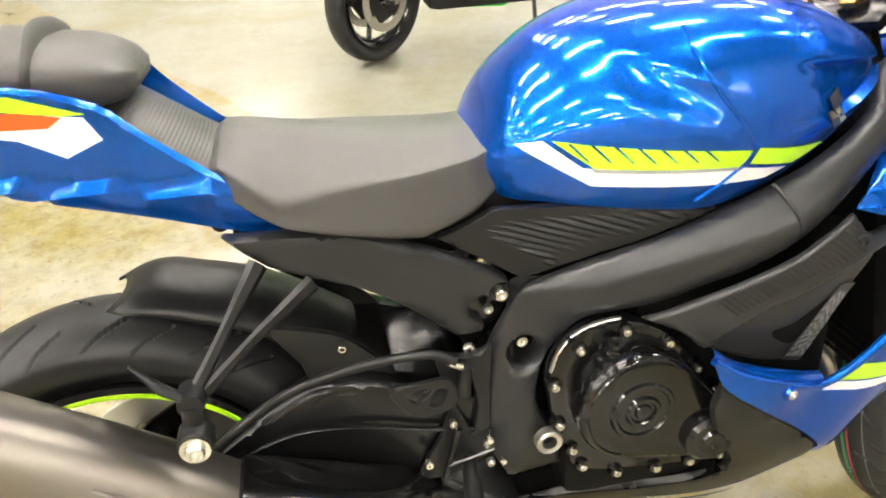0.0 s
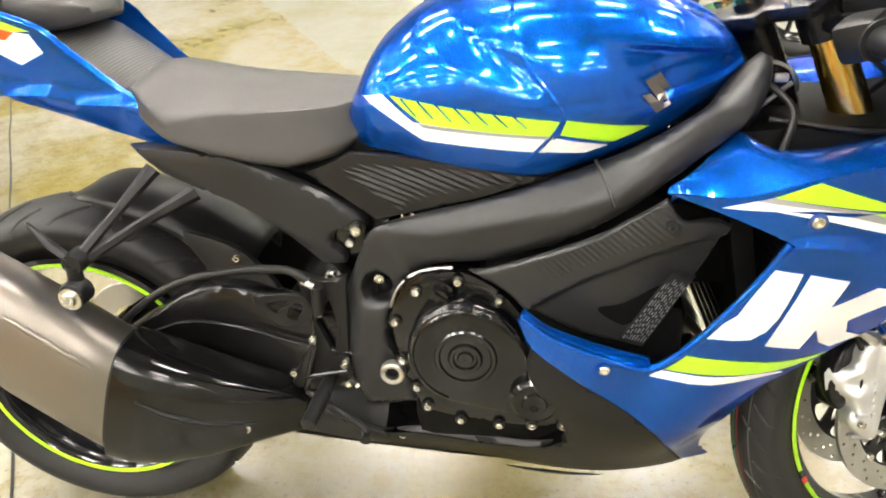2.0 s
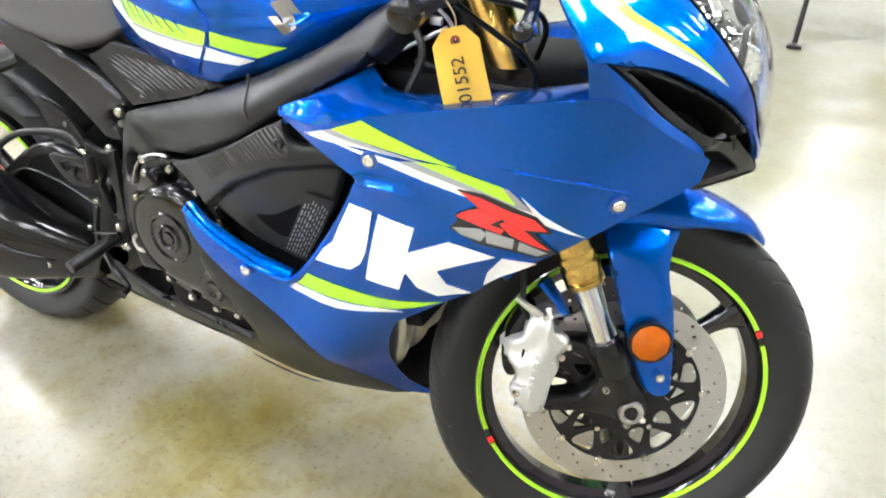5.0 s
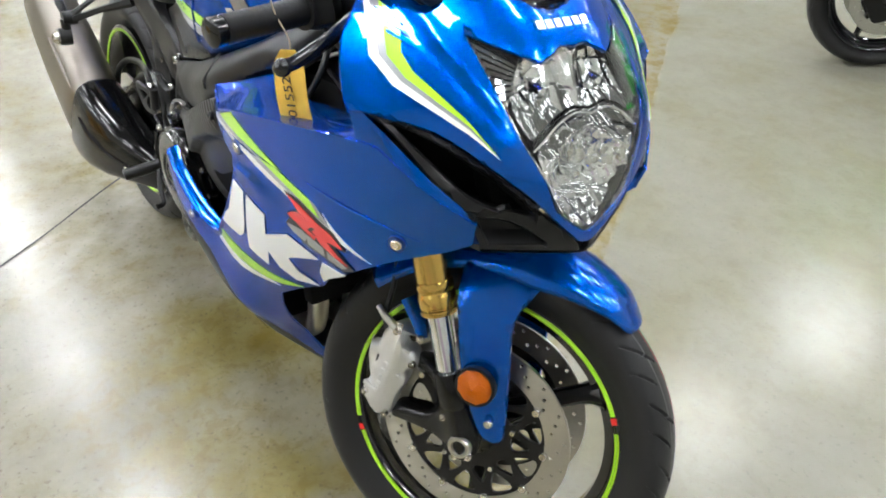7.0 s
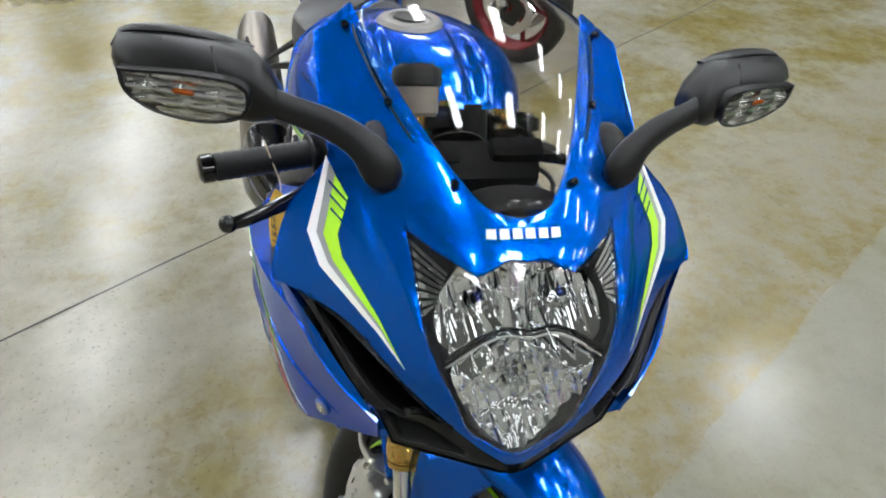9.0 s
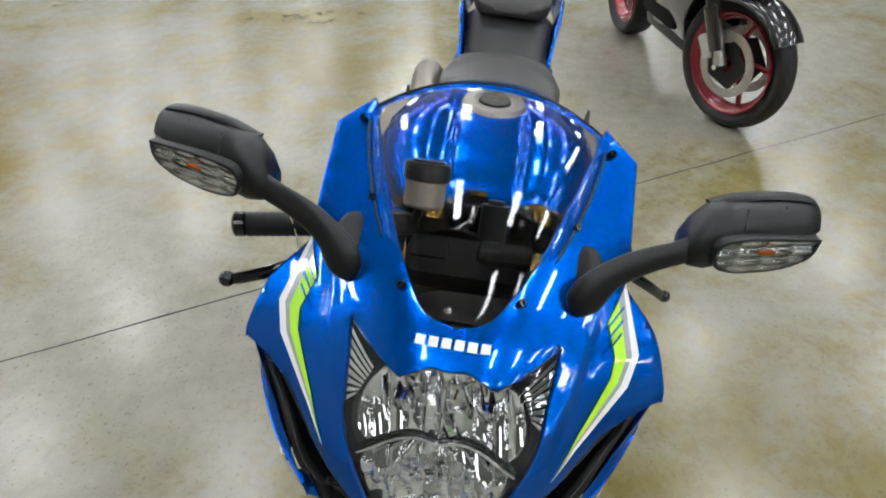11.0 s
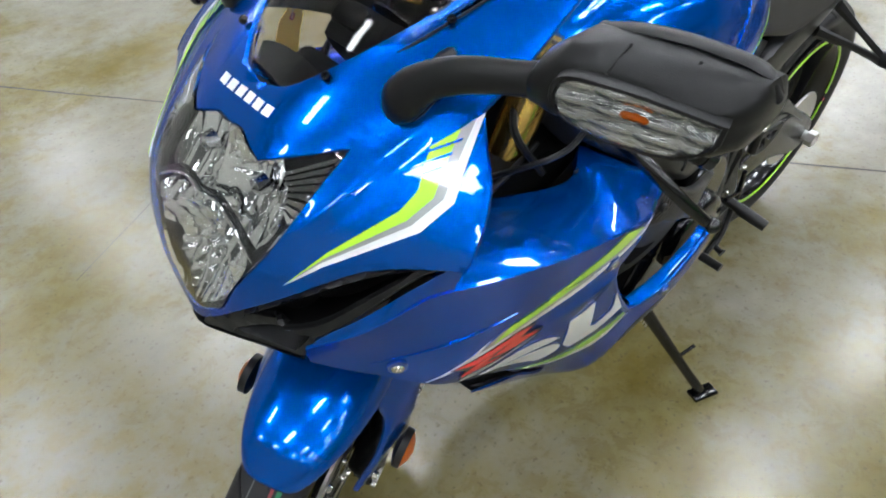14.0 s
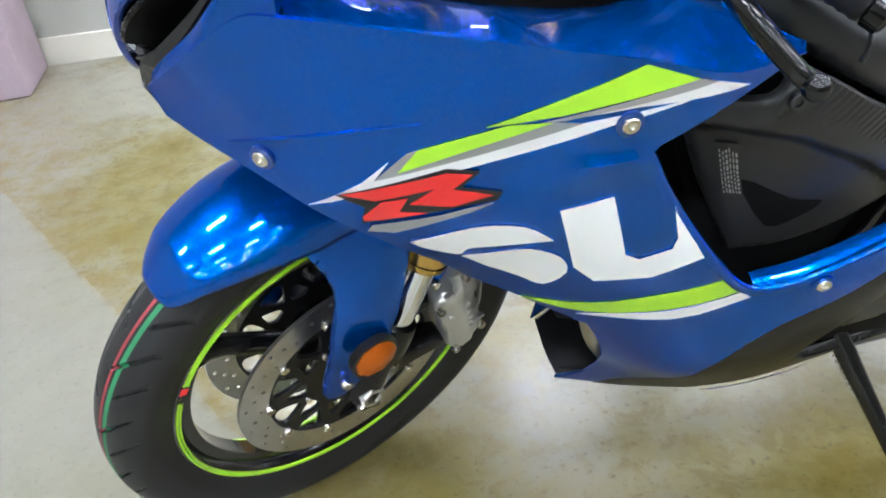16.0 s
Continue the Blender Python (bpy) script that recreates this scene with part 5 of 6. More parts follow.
def twin(half):
    """A whole outline from its left half, listed from top to bottom."""
    return list(half) + [(-y, z) for y, z in reversed(half) if y > 1e-6]


F_OUT = (1, 0, 0.3)
screen_cut = spline([(0, .962), (.035, .970), (.062, .990), (.085, 1.012), (.108, 1.038), (.130, 1.068), (.147, 1.096)], 3)
outer_cut = spline([(.150, 1.098), (.193, 1.068), (.193, 1.0), (.188, .976), (.210, .954), (.233, .930), (.246, .905), (.252, .882), (.252, .868), (.240, .868),
                    (.18, .853), (.139, .824), (.09, .784), (.05, .747), (.014, .717), (0, .713)], 3, False, (0, 1, 3, 8, 9))
head_half = spline([(0, .932), (.02, .933), (.036, .927), (.054, .920), (.09, .932), (.119, .942), (.113, .90), (.107, .865), (.097, .840), (.076, .802), (.06, .768), (.035, .748), (.012, .732), (0, .728)], 3, False, (3, 5, 8))
cowl = link("front_cowl", panel(twin(screen_cut + outer_cut), nose(), .004, .0035, .0085, holes=(twin(head_half),), outward=F_OUT), BLUE, BIKE, "blue metallic front cowl")
# blue return under each intake, black intake mouth
mouth = spline([(.237, .871), (.18, .851), (.139, .822), (.09, .782), (.05, .745), (.012, .715), (.004, .699), (.06, .704), (.129, .711), (.151, .763), (.179, .792), (.214, .846)], 3, True, (0, 6, 8, 9))
throat = spline([(.212, .857), (.18, .842), (.139, .814), (.098, .780), (.070, .754), (.112, .768), (.152, .786), (.182, .818)], 3, True, (0, 4))
scoop = spline([(.138, .755), (.098, .747), (.052, .716), (.119, .720)], 3, True, (0, 2, 3))
for s in (-1, 1):
    duct = link("air_intake", panel([(s * y, z) for y, z in mouth], beak, .004, .006, .012, holes=([(s * y, z) for y, z in throat], [(s * y, z) for y, z in scoop]), outward=F_OUT), BLACK, BIKE, "black ram air intake surround")
    back = [[Vector(beak(s * y, z)) + Vector((-.002 - d, -s * d * .25, -d * .2)) for y, z in throat] for d in (.001, .03, .06)]
    link("intake_duct", loft(list(reversed(back)), caps=False), DEEP, duct)
    link("intake_back", (back[2], [tuple(range(len(back[2])))]), DEEP, duct)
    pit = [[Vector(beak(s * y, z)) + Vector((-.002 - d, 0, d * .35)) for y, z in scoop] for d in (.0, .022)]
    link("scoop_wall", loft(list(reversed(pit)), caps=False), COVERGREY, duct)
    link("scoop_back", (pit[1], [tuple(range(len(pit[1])))]), BLACK, duct)
    # nose decals
    grey = [(.190, .975), (.2145, .917), (.204, .893), (.150, .8545), (.127, .832), (.150, .866), (.183, .902), (.187, .92), (.176, .952)]
    link("white_stripe", panel([(s * y, z) for y, z in grey], nose(), .0005, 0, .014, lift=.0010, outward=F_OUT), WHITE, cowl, sharp=30)
    g2 = [(.187, .971), (.205, .918), (.195, .897), (.148, .8585), (.127, .833), (.150, .868), (.183, .904), (.186, .92), (.175, .952)]
    link("grey_stripe", panel([(s * y, z) for y, z in g2], nose(), .0005, 0, .014, lift=.0016, outward=F_OUT), GREY, cowl, sharp=30)
    lime = [(.182, .963), (.198, .918), (.190, .900), (.148, .862), (.128, .834), (.149, .868), (.181, .906), (.184, .921), (.171, .950)]
    link("lime_stripe", panel([(s * y, z) for y, z in lime], nose(), .0005, 0, .014, lift=.0022, outward=F_OUT), LIME, cowl, sharp=30)
    for k in range(3):
        z = .948 - k * .0095
        link("hatch_mark", panel([(s * .169, z - .004), (s * .1695, z - .002), (s * .1885, z + .010), (s * .189, z + .008)], nose(), .0005, 0, .014, lift=.0028, outward=F_OUT), BLUE, cowl, sharp=30)
# small white word mark reduced to plain blocks
for k in range(6):
    y0 = -.0415 + k * .0143
    link("white_mark", panel([(y0, .9480), (y0 + .0105, .9480), (y0 + .0110, .9550), (y0 + .0008, .9550)], nose(), .0005, 0, .014, lift=.0012, outward=F_OUT), WHITE, cowl, sharp=30)
# side closing sheets of the nose, behind the intakes up to the cockpit edge
for s in (-1, 1):
    outer = [(COWL(y, z), s * y, z) for y, z in spline([(.193, 1.066), (.193, 1.0), (.188, .976), (.233, .930), (.252, .882), (.252, .868)], 4)]
    innr = [(x - .015, y * .86, z - .004) for x, y, z in outer]
    link("cowl_edge", rail_strip(outer, innr, 3), BLUE, cowl)
    low = [(beak(y, z)[0] + .001, s * y, z) for y, z in spline([(.151, .763), (.129, .711), (.06, .704), (0, .699)], 4, False, (1,))]
    below = [(x - .10, y * .95, z - .025) for x, y, z in low]
    link("nose_underside", rail_strip(low, below, 3), BLACK, cowl)

# blue cheek that carries the skin from each intake round to the side fairing
for s in (-1, 1):
    front = [(beak(y, z)[0] + .001, s * y, z) for y, z in spline([(.249, .880), (.222, .848), (.190, .806), (.158, .770), (.132, .722)], 5)]
    back_ = [(x, s * (FAIR(x, z) - .002), z) for x, z in spline([(1.350, .826), (1.396, .814), (1.434, .785), (1.464, .757), (1.461, .728)], 5)]
    link("intake_cheek", rail_strip(front, back_, 6), BLUE, cowl)
    lower, upper = Vector(back_[0]), Vector(front[0])
    link("cheek_return", rail_strip([lower, lower.lerp(upper, .5), upper], [Vector((1.345, s * .168, .815)), Vector((1.325, s * .175, .850)), Vector((1.315, s * .190, .884))], 4), BLUE, cowl)
# headlight: faceted reflectors behind a clear lens
head_outline = twin(head_half)
lamp = link("headlight", panel(head_outline, nose(-.062), .003, 0, .016, outward=F_OUT), DEEP, BIKE, "large clear headlight with faceted chrome reflectors")


BOWLS = ((.048, .882, .062), (-.048, .882, .062), (0, .794, .066))


def reflector_at(y, z):
    """Three faceted cups sunk behind the lens."""
    best, rad, ang, up = 9.0, 0, 0, True
    for cy, cz, size in BOWLS:
        d = math.hypot(y - cy, (z - cz) * 1.05) / size
        if d < best:
            best, ang, rad, up = d, math.atan2(z - cz, y - cy), size, cz > .85
    deep = .046 * max(0.0, 1 - min(1.0, best) ** 1.7)
    # moulded mirror tiles, each tilted its own way
    pu, pv = (.0190, .026) if up else (.0150, .0135)
    lean = .25 * (z - .85) if up else .3 * (z - .79)
    cu, cv = math.floor((y + lean) / pu), math.floor((z + .15 * y * (1 if up else -1)) / pv)
    du, dv = (y + lean) / pu - cu - .5, (z + .15 * y * (1 if up else -1)) / pv - cv - .5
    h1, h2 = (math.sin(cu * 12.9 + cv * 78.2) * 437.5) % 1.0 - .5, (math.sin(cu * 39.3 + cv * 11.1) * 219.7) % 1.0 - .5
    flute = .0034 * (1 - 4 * du * du) + .0075 * h1 * du + .0075 * h2 * dv + (.0 if up else .004 * ease((.768 - z) / .004))
    return (COWL_PLAIN(y, z) - .014 - deep + flute, y, z)


cups_half = spline([(0, .930), (.012, .930), (.040, .926), (.072, .922), (.092, .898), (.098, .874), (.092, .856), (.079, .843), (.080, .826), (.066, .796), (.043, .760), (.013, .735), (0, .733)], 3, False, (3, 7))
link("reflector", panel(twin(cups_half), reflector_at, .002, 0, .0021, outward=F_OUT), REFLECTOR, lamp, "faceted chrome reflector bowls", sharp=50)
link("headlight_bezel", panel(twin([(y * .985, .84 + (z - .84) * .985) for y, z in head_half]), lambda y, z: (COWL_PLAIN(y, z) - .009, y, z), .012, .003, .010, holes=(twin(cups_half),), outward=F_OUT), DEEP, lamp, "dark headlight bezel")
for y, z in ((.046, .882), (-.046, .882), (0, .792)):
    link("bulb_shield", moved(lathe([(.001, -.016), (.009, -.013), (.011, 0)], 16), pose(COWL_PLAIN(y, z) - .045, y, z, 0, 0, 90)), CHROME, lamp)
for s in (-1, 1):
    wing = [(.080, .918), (.098, .929), (.115, .937), (.110, .902), (.106, .868), (.101, .884), (.092, .903)]
    link("wing_backing", panel([(s * y, z) for y, z in wing], lambda y, z: (COWL_PLAIN(y, z) - .0085, y, z), .003, 0, .006, outward=F_OUT), DEEP, lamp, "dark backing of the wing lamp")
    for k in range(8):
        a, b = Vector((.1145, .9355)).lerp(Vector((.1065, .874)), (k + .25) / 8.6), Vector((.081, .917)).lerp(Vector((.0985, .886)), (k + .25) / 8.6)
        c, d = Vector((.1145, .9355)).lerp(Vector((.1065, .874)), (k + .93) / 8.6), Vector((.081, .917)).lerp(Vector((.0985, .886)), (k + .93) / 8.6)
        link("wing_slat", panel([(s * q.x, q.y) for q in (a, b, d, c)], lambda y, z: (COWL_PLAIN(y, z) - .0065, y, z), .002, .0006, .004, outward=F_OUT), REFLECTOR, lamp, "chrome slat of the wing lamp")
    ridge = [(COWL_PLAIN(y, z) - .012, s * y, z) for y, z in spline([(.086, .836), (.070, .848), (.050, .861), (.028, .869), (.010, .868), (0, .866)], 4)]
    link("cup_divider", tube(ridge, .0030, 8, .8), REFLECTOR, lamp, "chrome lip between the reflector bowls")
    link("divider_groove", tube([(x - .003, y, z + .0052) for x, y, z in ridge], [.0046 - .0030 * k / (len(ridge) - 1) for k in range(len(ridge))], 8, .8), GLOSSBLACK, lamp)
lens = link("headlight_lens", panel(head_outline, nose(.0), .0025, .003, .013, outward=F_OUT, lift=.0015), CLEAR, lamp, "clear moulded lens")
lens.visible_shadow = False

# windscreen
SCX = [1.112, 1.15, 1.2, 1.26, 1.313, 1.36, 1.388]
SC_TOP = [1.131, 1.122, 1.100, 1.066, 1.027, .984, .960]
SC_EDGE = [1.090, 1.079, 1.055, 1.026, .998, .973, .958]
SC_HALF = [.141, .149, .140, .120, .094, .055, .02]


def screen_at(x, s):
    top, low, w = (curve_at(SCX, c, x) for c in (SC_TOP, SC_EDGE, SC_HALF))
    return (x, w * s, low + (top - low) * (1 - abs(s) ** 2.2))


screen_rows = [[screen_at(1.112 + .274 * (i / 20) + (0.012 * (abs(s) ** 2) * (1 - i / 20)), s) for s in (k / 12 - 1 for k in range(25))] for i in range(21)]
screen = link("windscreen", loft(screen_rows, closed=False), SMOKE, BIKE, "clear curved acrylic windscreen", sharp=30)
screen.modifiers.new("thickness", "SOLIDIFY").thickness = 0.003
screen.visible_shadow = False
link("screen_rim", tube([Vector(p) + Vector((0, 0, .0005)) for p in screen_rows[0]], .0019, 8), BLACK, screen, "dark rounded rim of the screen")
for col in (0, 24):
    link("screen_rim", tube([Vector(r[col]) for r in screen_rows], .0015, 8), BLACK, screen)
link("screen_base", rail_strip([Vector(p) + Vector((0, 0, -.006)) for p in screen_rows[20]], [Vector(p) + Vector((-.012, 0, -.010)) for p in screen_rows[18]], 4), DEEP, BIKE)
for s in (-1, 1):
    for k, (x, y, z) in enumerate(((1.358, .066, .983), (1.256, .121, 1.027), (1.153, .157, 1.077))):
        nrm = Vector((.55, s * .35, .75)).normalized()
        q = nrm.to_track_quat("-Y", "Z").to_matrix().to_4x4()
        link("screen_bolt", moved(bolt_geo(.0048, .004), Matrix.Translation(Vector((x, s * y, z)) + nrm * .003) @ q), GLOSSBLACK, screen)


# mirrors with built-in indicators
def mirror(s):
    foot = []
    for k, (r, d) in enumerate(((.72, -.006), (.70, .002), (.60, .006), (.40, .010))):
        foot.append([(COWL(.137, .988) + d * .8 + .055 * r * math.cos(a) * -.75, s * (.140 + .024 * r * math.sin(a) + d * .8), .988 + .038 * r * math.cos(a) + d * .55) for a in (2 * math.pi * j / 18 for j in range(18))])
    stem = spline([(1.337, s * .130, .966), (1.331, s * .140, .988), (1.319, s * .160, 1.010), (1.302, s * .200, 1.033), (1.287, s * .238, 1.050), (1.272, s * .272, 1.061)], 4)
    radii = [curve_at([0, .10, .24, .40, .60, .85, 1], [.010, .0195, .0215, .0175, .0140, .0145, .020], k / 20) for k in range(len(stem))]
    top = link("mirror", joined(loft(foot), tube(stem, radii, 16, .55, up=(1, 0, .2))), BLACK, BIKE, "black mirror on a swept stalk with a clear turn signal")
    rows = []
    stations = [(.236, .010, 1.049, 1.287), (.246, .023, 1.056, 1.285), (.266, .035, 1.062, 1.277), (.300, .0385, 1.062, 1.264), (.345, .0395, 1.062, 1.250), (.378, .036, 1.063, 1.239), (.394, .028, 1.068, 1.232), (.400, .012, 1.071, 1.229)]
    for y, h, z, x in stations:
        d = .036 * (h / .036) ** .45
        ring_ = []
        for j in range(28):
            a = 2 * math.pi * j / 28
            ca, sa = math.cos(a), math.sin(a)
            ux, uz = math.copysign(abs(ca) ** .58, ca), math.copysign(abs(sa) ** .62, sa)
            ring_.append((x - .018 + d * ux - .014 * max(0, uz - .1) * (ux > 0) - .011 * (ux > 0) * ease((.35 - uz) / .25) * ease((y - .262) / .02), s * y, z + h * uz))
        rows.append(ring_)
    shell = link("mirror_shell", loft(rows), BLACK, top, "black plastic mirror shell", sharp=50)
    link("mirror_brow", tube(spline([(1.240, s * .264, 1.092), (1.230, s * .300, 1.101), (1.218, s * .345, 1.103), (1.207, s * .384, 1.098), (1.201, s * .399, 1.080)], 4), .009, 10, .35), BLACK, top)
    for y in (.300, .347):
        link("shell_groove", tube([(1.283 - .40 * (y - .285), s * y, 1.082), (1.262 - .40 * (y - .285), s * (y + .003), 1.100)], .0014, 6), BLACK, top)
    link("mirror_glass", panel(spline([(.27, 1.045), (.285, 1.092), (.34, 1.102), (.382, 1.092), (.386, 1.055), (.34, 1.036)], 3, True), lambda u, v: (1.228 - .33 * (u - .28), s * u, v), .002, 0, .02, outward=(-1, 0, 0)), CHROME, top)
    lens_edge = spline([(.276, 1.071), (.290, 1.0765), (.332, 1.077), (.389, 1.073), (.385, 1.053), (.360, 1.033), (.318, 1.027), (.284, 1.038), (.273, 1.056)], 3, True, (3,))

    def face(u, v):
        return (1.2945 - .34 * (u - .285) - 2.0 * max(0, 1.052 - v) ** 1.4, s * u, v)

    around = [(.329 + (u - .329) * 1.07, 1.052 + (v - 1.052) * 1.14) for u, v in lens_edge]
    link("signal_frame", panel(around, face, .014, .0012, .005, holes=(lens_edge,), lift=.0005, outward=(1, s * .2, 0)), BLACK, top)
    glass = link("turn_signal", panel(lens_edge, face, .002, .003, .008, lift=.0005, outward=(1, s * .2, 0)), CLEAR, top, "clear turn signal lens with an amber bulb behind")
    glass.visible_shadow = False

    def stepped(u, v):
        return (face(u, v)[0] - .0085 + .0042 * abs(math.sin(v * 230)) + .0030 * abs(math.sin(u * 95)), s * u, v)

    bowl = [(.329 + (u - .329) * .985, 1.052 + (v - 1.052) * .97) for u, v in lens_edge]
    link("signal_reflector", panel(bowl, stepped, .001, 0, .0018, outward=(1, 0, 0)), LAMPBACK, top, "stepped chrome signal reflector", sharp=20)
    for u in (.284, .380):
        link("housing_screw", moved(lathe([(.001, -.004), (.0035, -.004), (.0045, 0)], 12), pose(face(u, 1.058)[0] - .0085, s * u, 1.058 + .004 * (u > .3), 0, 0, 90)), STEEL, top)
    link("signal_bulb", tube([(face(.320 + .0035 * k, 1.0600)[0] - .0050, s * (.320 + .0035 * k), 1.0600) for k in range(7)], [.0030, .0048, .0040, .0048, .0040, .0048, .0030], 12, .7), BULB, top, "amber signal bulb")
    return top


for s in (-1, 1):
    arm_top = mirror(s)
    for ob in (arm_top, *arm_top.children_recursive):
        for v in ob.data.vertices:
            v.co.z -= .015 * ease((abs(v.co.y) - .165) / .09)

# cockpit: instruments, inner covers
link("air_duct", block((.34, .25, .13), .03, (1.17, 0, .735), (0, -4, 0)), DEEP, BIKE)
dash = link("instrument_panel", joined(block((.06, .16, .07), .02, (1.225, 0, .925), (0, 35, 0)), block((.05, .20, .03), .012, (1.285, 0, .895), (0, 20, 0)), block((.03, .07, .04), .012, (1.235, .045, .955), (0, 35, 0)), block((.03, .05, .03), .01, (1.235, -.05, .95), (0, 35, 0))), DEEP, BIKE, "black instrument panel behind the screen")
link("gauge_face", panel([(.042 * math.cos(a), .042 * math.sin(a)) for a in (2 * math.pi * k / 24 for k in range(24))], lambda u, v: (1.190 + v * .55, u - .02, .940 + v * .82), .002, .003, .015, outward=(-1, 0, .6)), GLOSSBLACK, dash)
link("cockpit_liner", joined(rail_strip(spline([(1.0, -.14, .79), (1.16, -.155, .76), (1.36, -.14, .81)], 5), spline([(1.0, -.10, .55), (1.16, -.11, .58), (1.40, -.10, .72)], 5), 4),
                             rail_strip(spline([(1.0, .14, .79), (1.16, .155, .76), (1.36, .14, .81)], 5), spline([(1.0, .10, .55), (1.16, .11, .58), (1.40, .10, .72)], 5), 4),
                             block((.03, .22, .2), .01, (1.40, 0, .83), (0, -25, 0))), DEEP, BIKE)
link("wiring_loom", joined(*[tube(spline(p, 6), r, 8) for p, r in (([(1.38, -.10, .84), (1.30, -.12, .80), (1.2, -.13, .79), (1.08, -.11, .80)], .004), ([(1.38, .10, .84), (1.30, .12, .80), (1.2, .13, .79), (1.08, .11, .80)], .004),
                                                                   ([(1.05, -.09, .86), (1.10, -.13, .82), (1.09, -.15, .77)], .005), ([(1.04, .05, .88), (1.12, .10, .84), (1.10, .14, .78)], .005))]), BLACK, BIKE)
link("cable_clip", joined(tube(spline([(1.06, -.075, .845), (1.075, -.085, .868), (1.10, -.085, .862), (1.115, -.08, .845), (1.12, -.075, .83)], 5), .0028, 8), block((.018, .008, .012), .003, (1.095, -.083, .848))), STEEL, BIKE)
link("clip_stay", rod((1.11, -.08, .84), (1.02, -.135, .79), .0032), STEEL, BIKE)

# ---- engine, exhaust, swing arm, footrests, stand ----
eng = link("engine", block((.40, .34, .26), .03, (.80, 0, .42)), DEEP, BIKE, "black engine block")
link("cylinder_block", block((.28, .30, .22), .03, (.86, 0, .62), (0, 18, 0)), DEEP, eng)
link("gearbox", block((.18, .22, .2), .03, (.60, 0, .45)), DEEP, eng)
CASE = sheet_through([(.6, .5, .178), (.7, .6, .18), (.83, .39, .19), (.64, .36, .178), (.75, .5, .19)])
case_edge = spline([(.573, .509), (.580, .546), (.605, .580), (.636, .594), (.681, .598), (.715, .585), (.741, .567), (.772, .530), (.812, .455), (.842, .392), (.830, .345), (.745, .338), (.624, .352), (.600, .395), (.582, .447)], 3, True)
both("engine_cover_flange", panel(case_edge, side(CASE), .02, .008, .012, outward=R_OUT), GLOSSBLACK, "glossy black engine side cover", eng)
prof = [(.001, -.229), (.010, -.229), (.012, -.226), (.016, -.226), (.018, -.230), (.022, -.230), (.025, -.226), (.036, -.226), (.038, -.229), (.043, -.229), (.046, -.2245), (.074, -.2225), (.082, -.218), (.087, -.206), (.0885, -.175)]
# one raised cover: a large round joined to a small one by tangents
t0 = math.atan2(.420 - .482, .787 - .688)
spread = math.acos((.086 - .046) / math.hypot(.099, .062))
lobe = [(.688 + .086 * math.cos(t0 + a), .482 + .086 * math.sin(t0 + a)) for a in np.linspace(spread, 2 * math.pi - spread, 40)]
lobe += [(.787 + .046 * math.cos(t0 + a), .420 + .046 * math.sin(t0 + a)) for a in np.linspace(-spread, spread, 18)]
link("clutch_cover", panel([(float(x), float(z)) for x, z in lobe], lambda x, z: (x, -.2215 + .10 * max(0, math.hypot(x - .688, z - .482) - .05) * .35, z), .036, .014, .009, outward=R_OUT), GLOSSBLACK, eng, "satin black clutch cover")
link("cover_boss", moved(lathe([(r, w) for r, w in prof[:11]], 48), pose(.688, 0.004, .482)), GLOSSBLACK, eng)
link("cover_rim", moved(lathe([(.072, -.2215), (.0745, -.2250), (.077, -.2215)], 60, 60, 250), pose(.688, .003, .482)), GLOSSBLACK, eng)
link("alternator_cover", moved(flipped(lathe([(r * .9, w + .01) for r, w in prof], 56)), pose(.70, 0, .475)), GLOSSBLACK, eng)
link("starter_cover", moved(lathe([(.001, -.238), (.006, -.238), (.009, -.240), (.016, -.240), (.019, -.236), (.030, -.236), (.036, -.230), (.038, -.18)], 36), pose(.787, 0, .420)), GLOSSBLACK, eng)
link("oil_filler", moved(joined(lathe([(.001, -.014), (.010, -.014), (.011, -.004), (.018, -.004), (.019, .02)], 20), block((.028, .012, .006), .002, (0, -.012, 0), (0, 40, 0))), pose(.652, -.188, .568)), GLOSSBLACK, eng)
case_bolts = [(.614, .565), (.675, .585), (.733, .561), (.775, .516), (.803, .477), (.581, .513), (.589, .447), (.609, .399), (.625, .365), (.676, .344), (.735, .342), (.785, .346), (.831, .350), (.838, .405)]
for x, z in case_bolts:
    link("bolt_lug", moved(lathe([(.0062, -.004), (.0095, -.003), (.0115, .010)], 18), pose(x, -CASE(x, z) - .002, z)), GLOSSBLACK, eng)
    link("engine_bolt", moved(bolt_geo(.0062, .007), pose(x, -CASE(x, z) - .003, z)), ZINC, eng)
for pts in ([(.576, .535), (.584, .560), (.597, .580)], [(.602, .585), (.624, .597), (.650, .603), (.668, .604)]):
    link("casting_edge", tube([(x, -CASE(x, z) - .001, z) for x, z in spline(pts, 5)], [.0030 + .0022 * ((k * 7) % 5) / 5 for k in range(5 * (len(pts) - 1) + 1)], 8, .6), STEEL, eng)
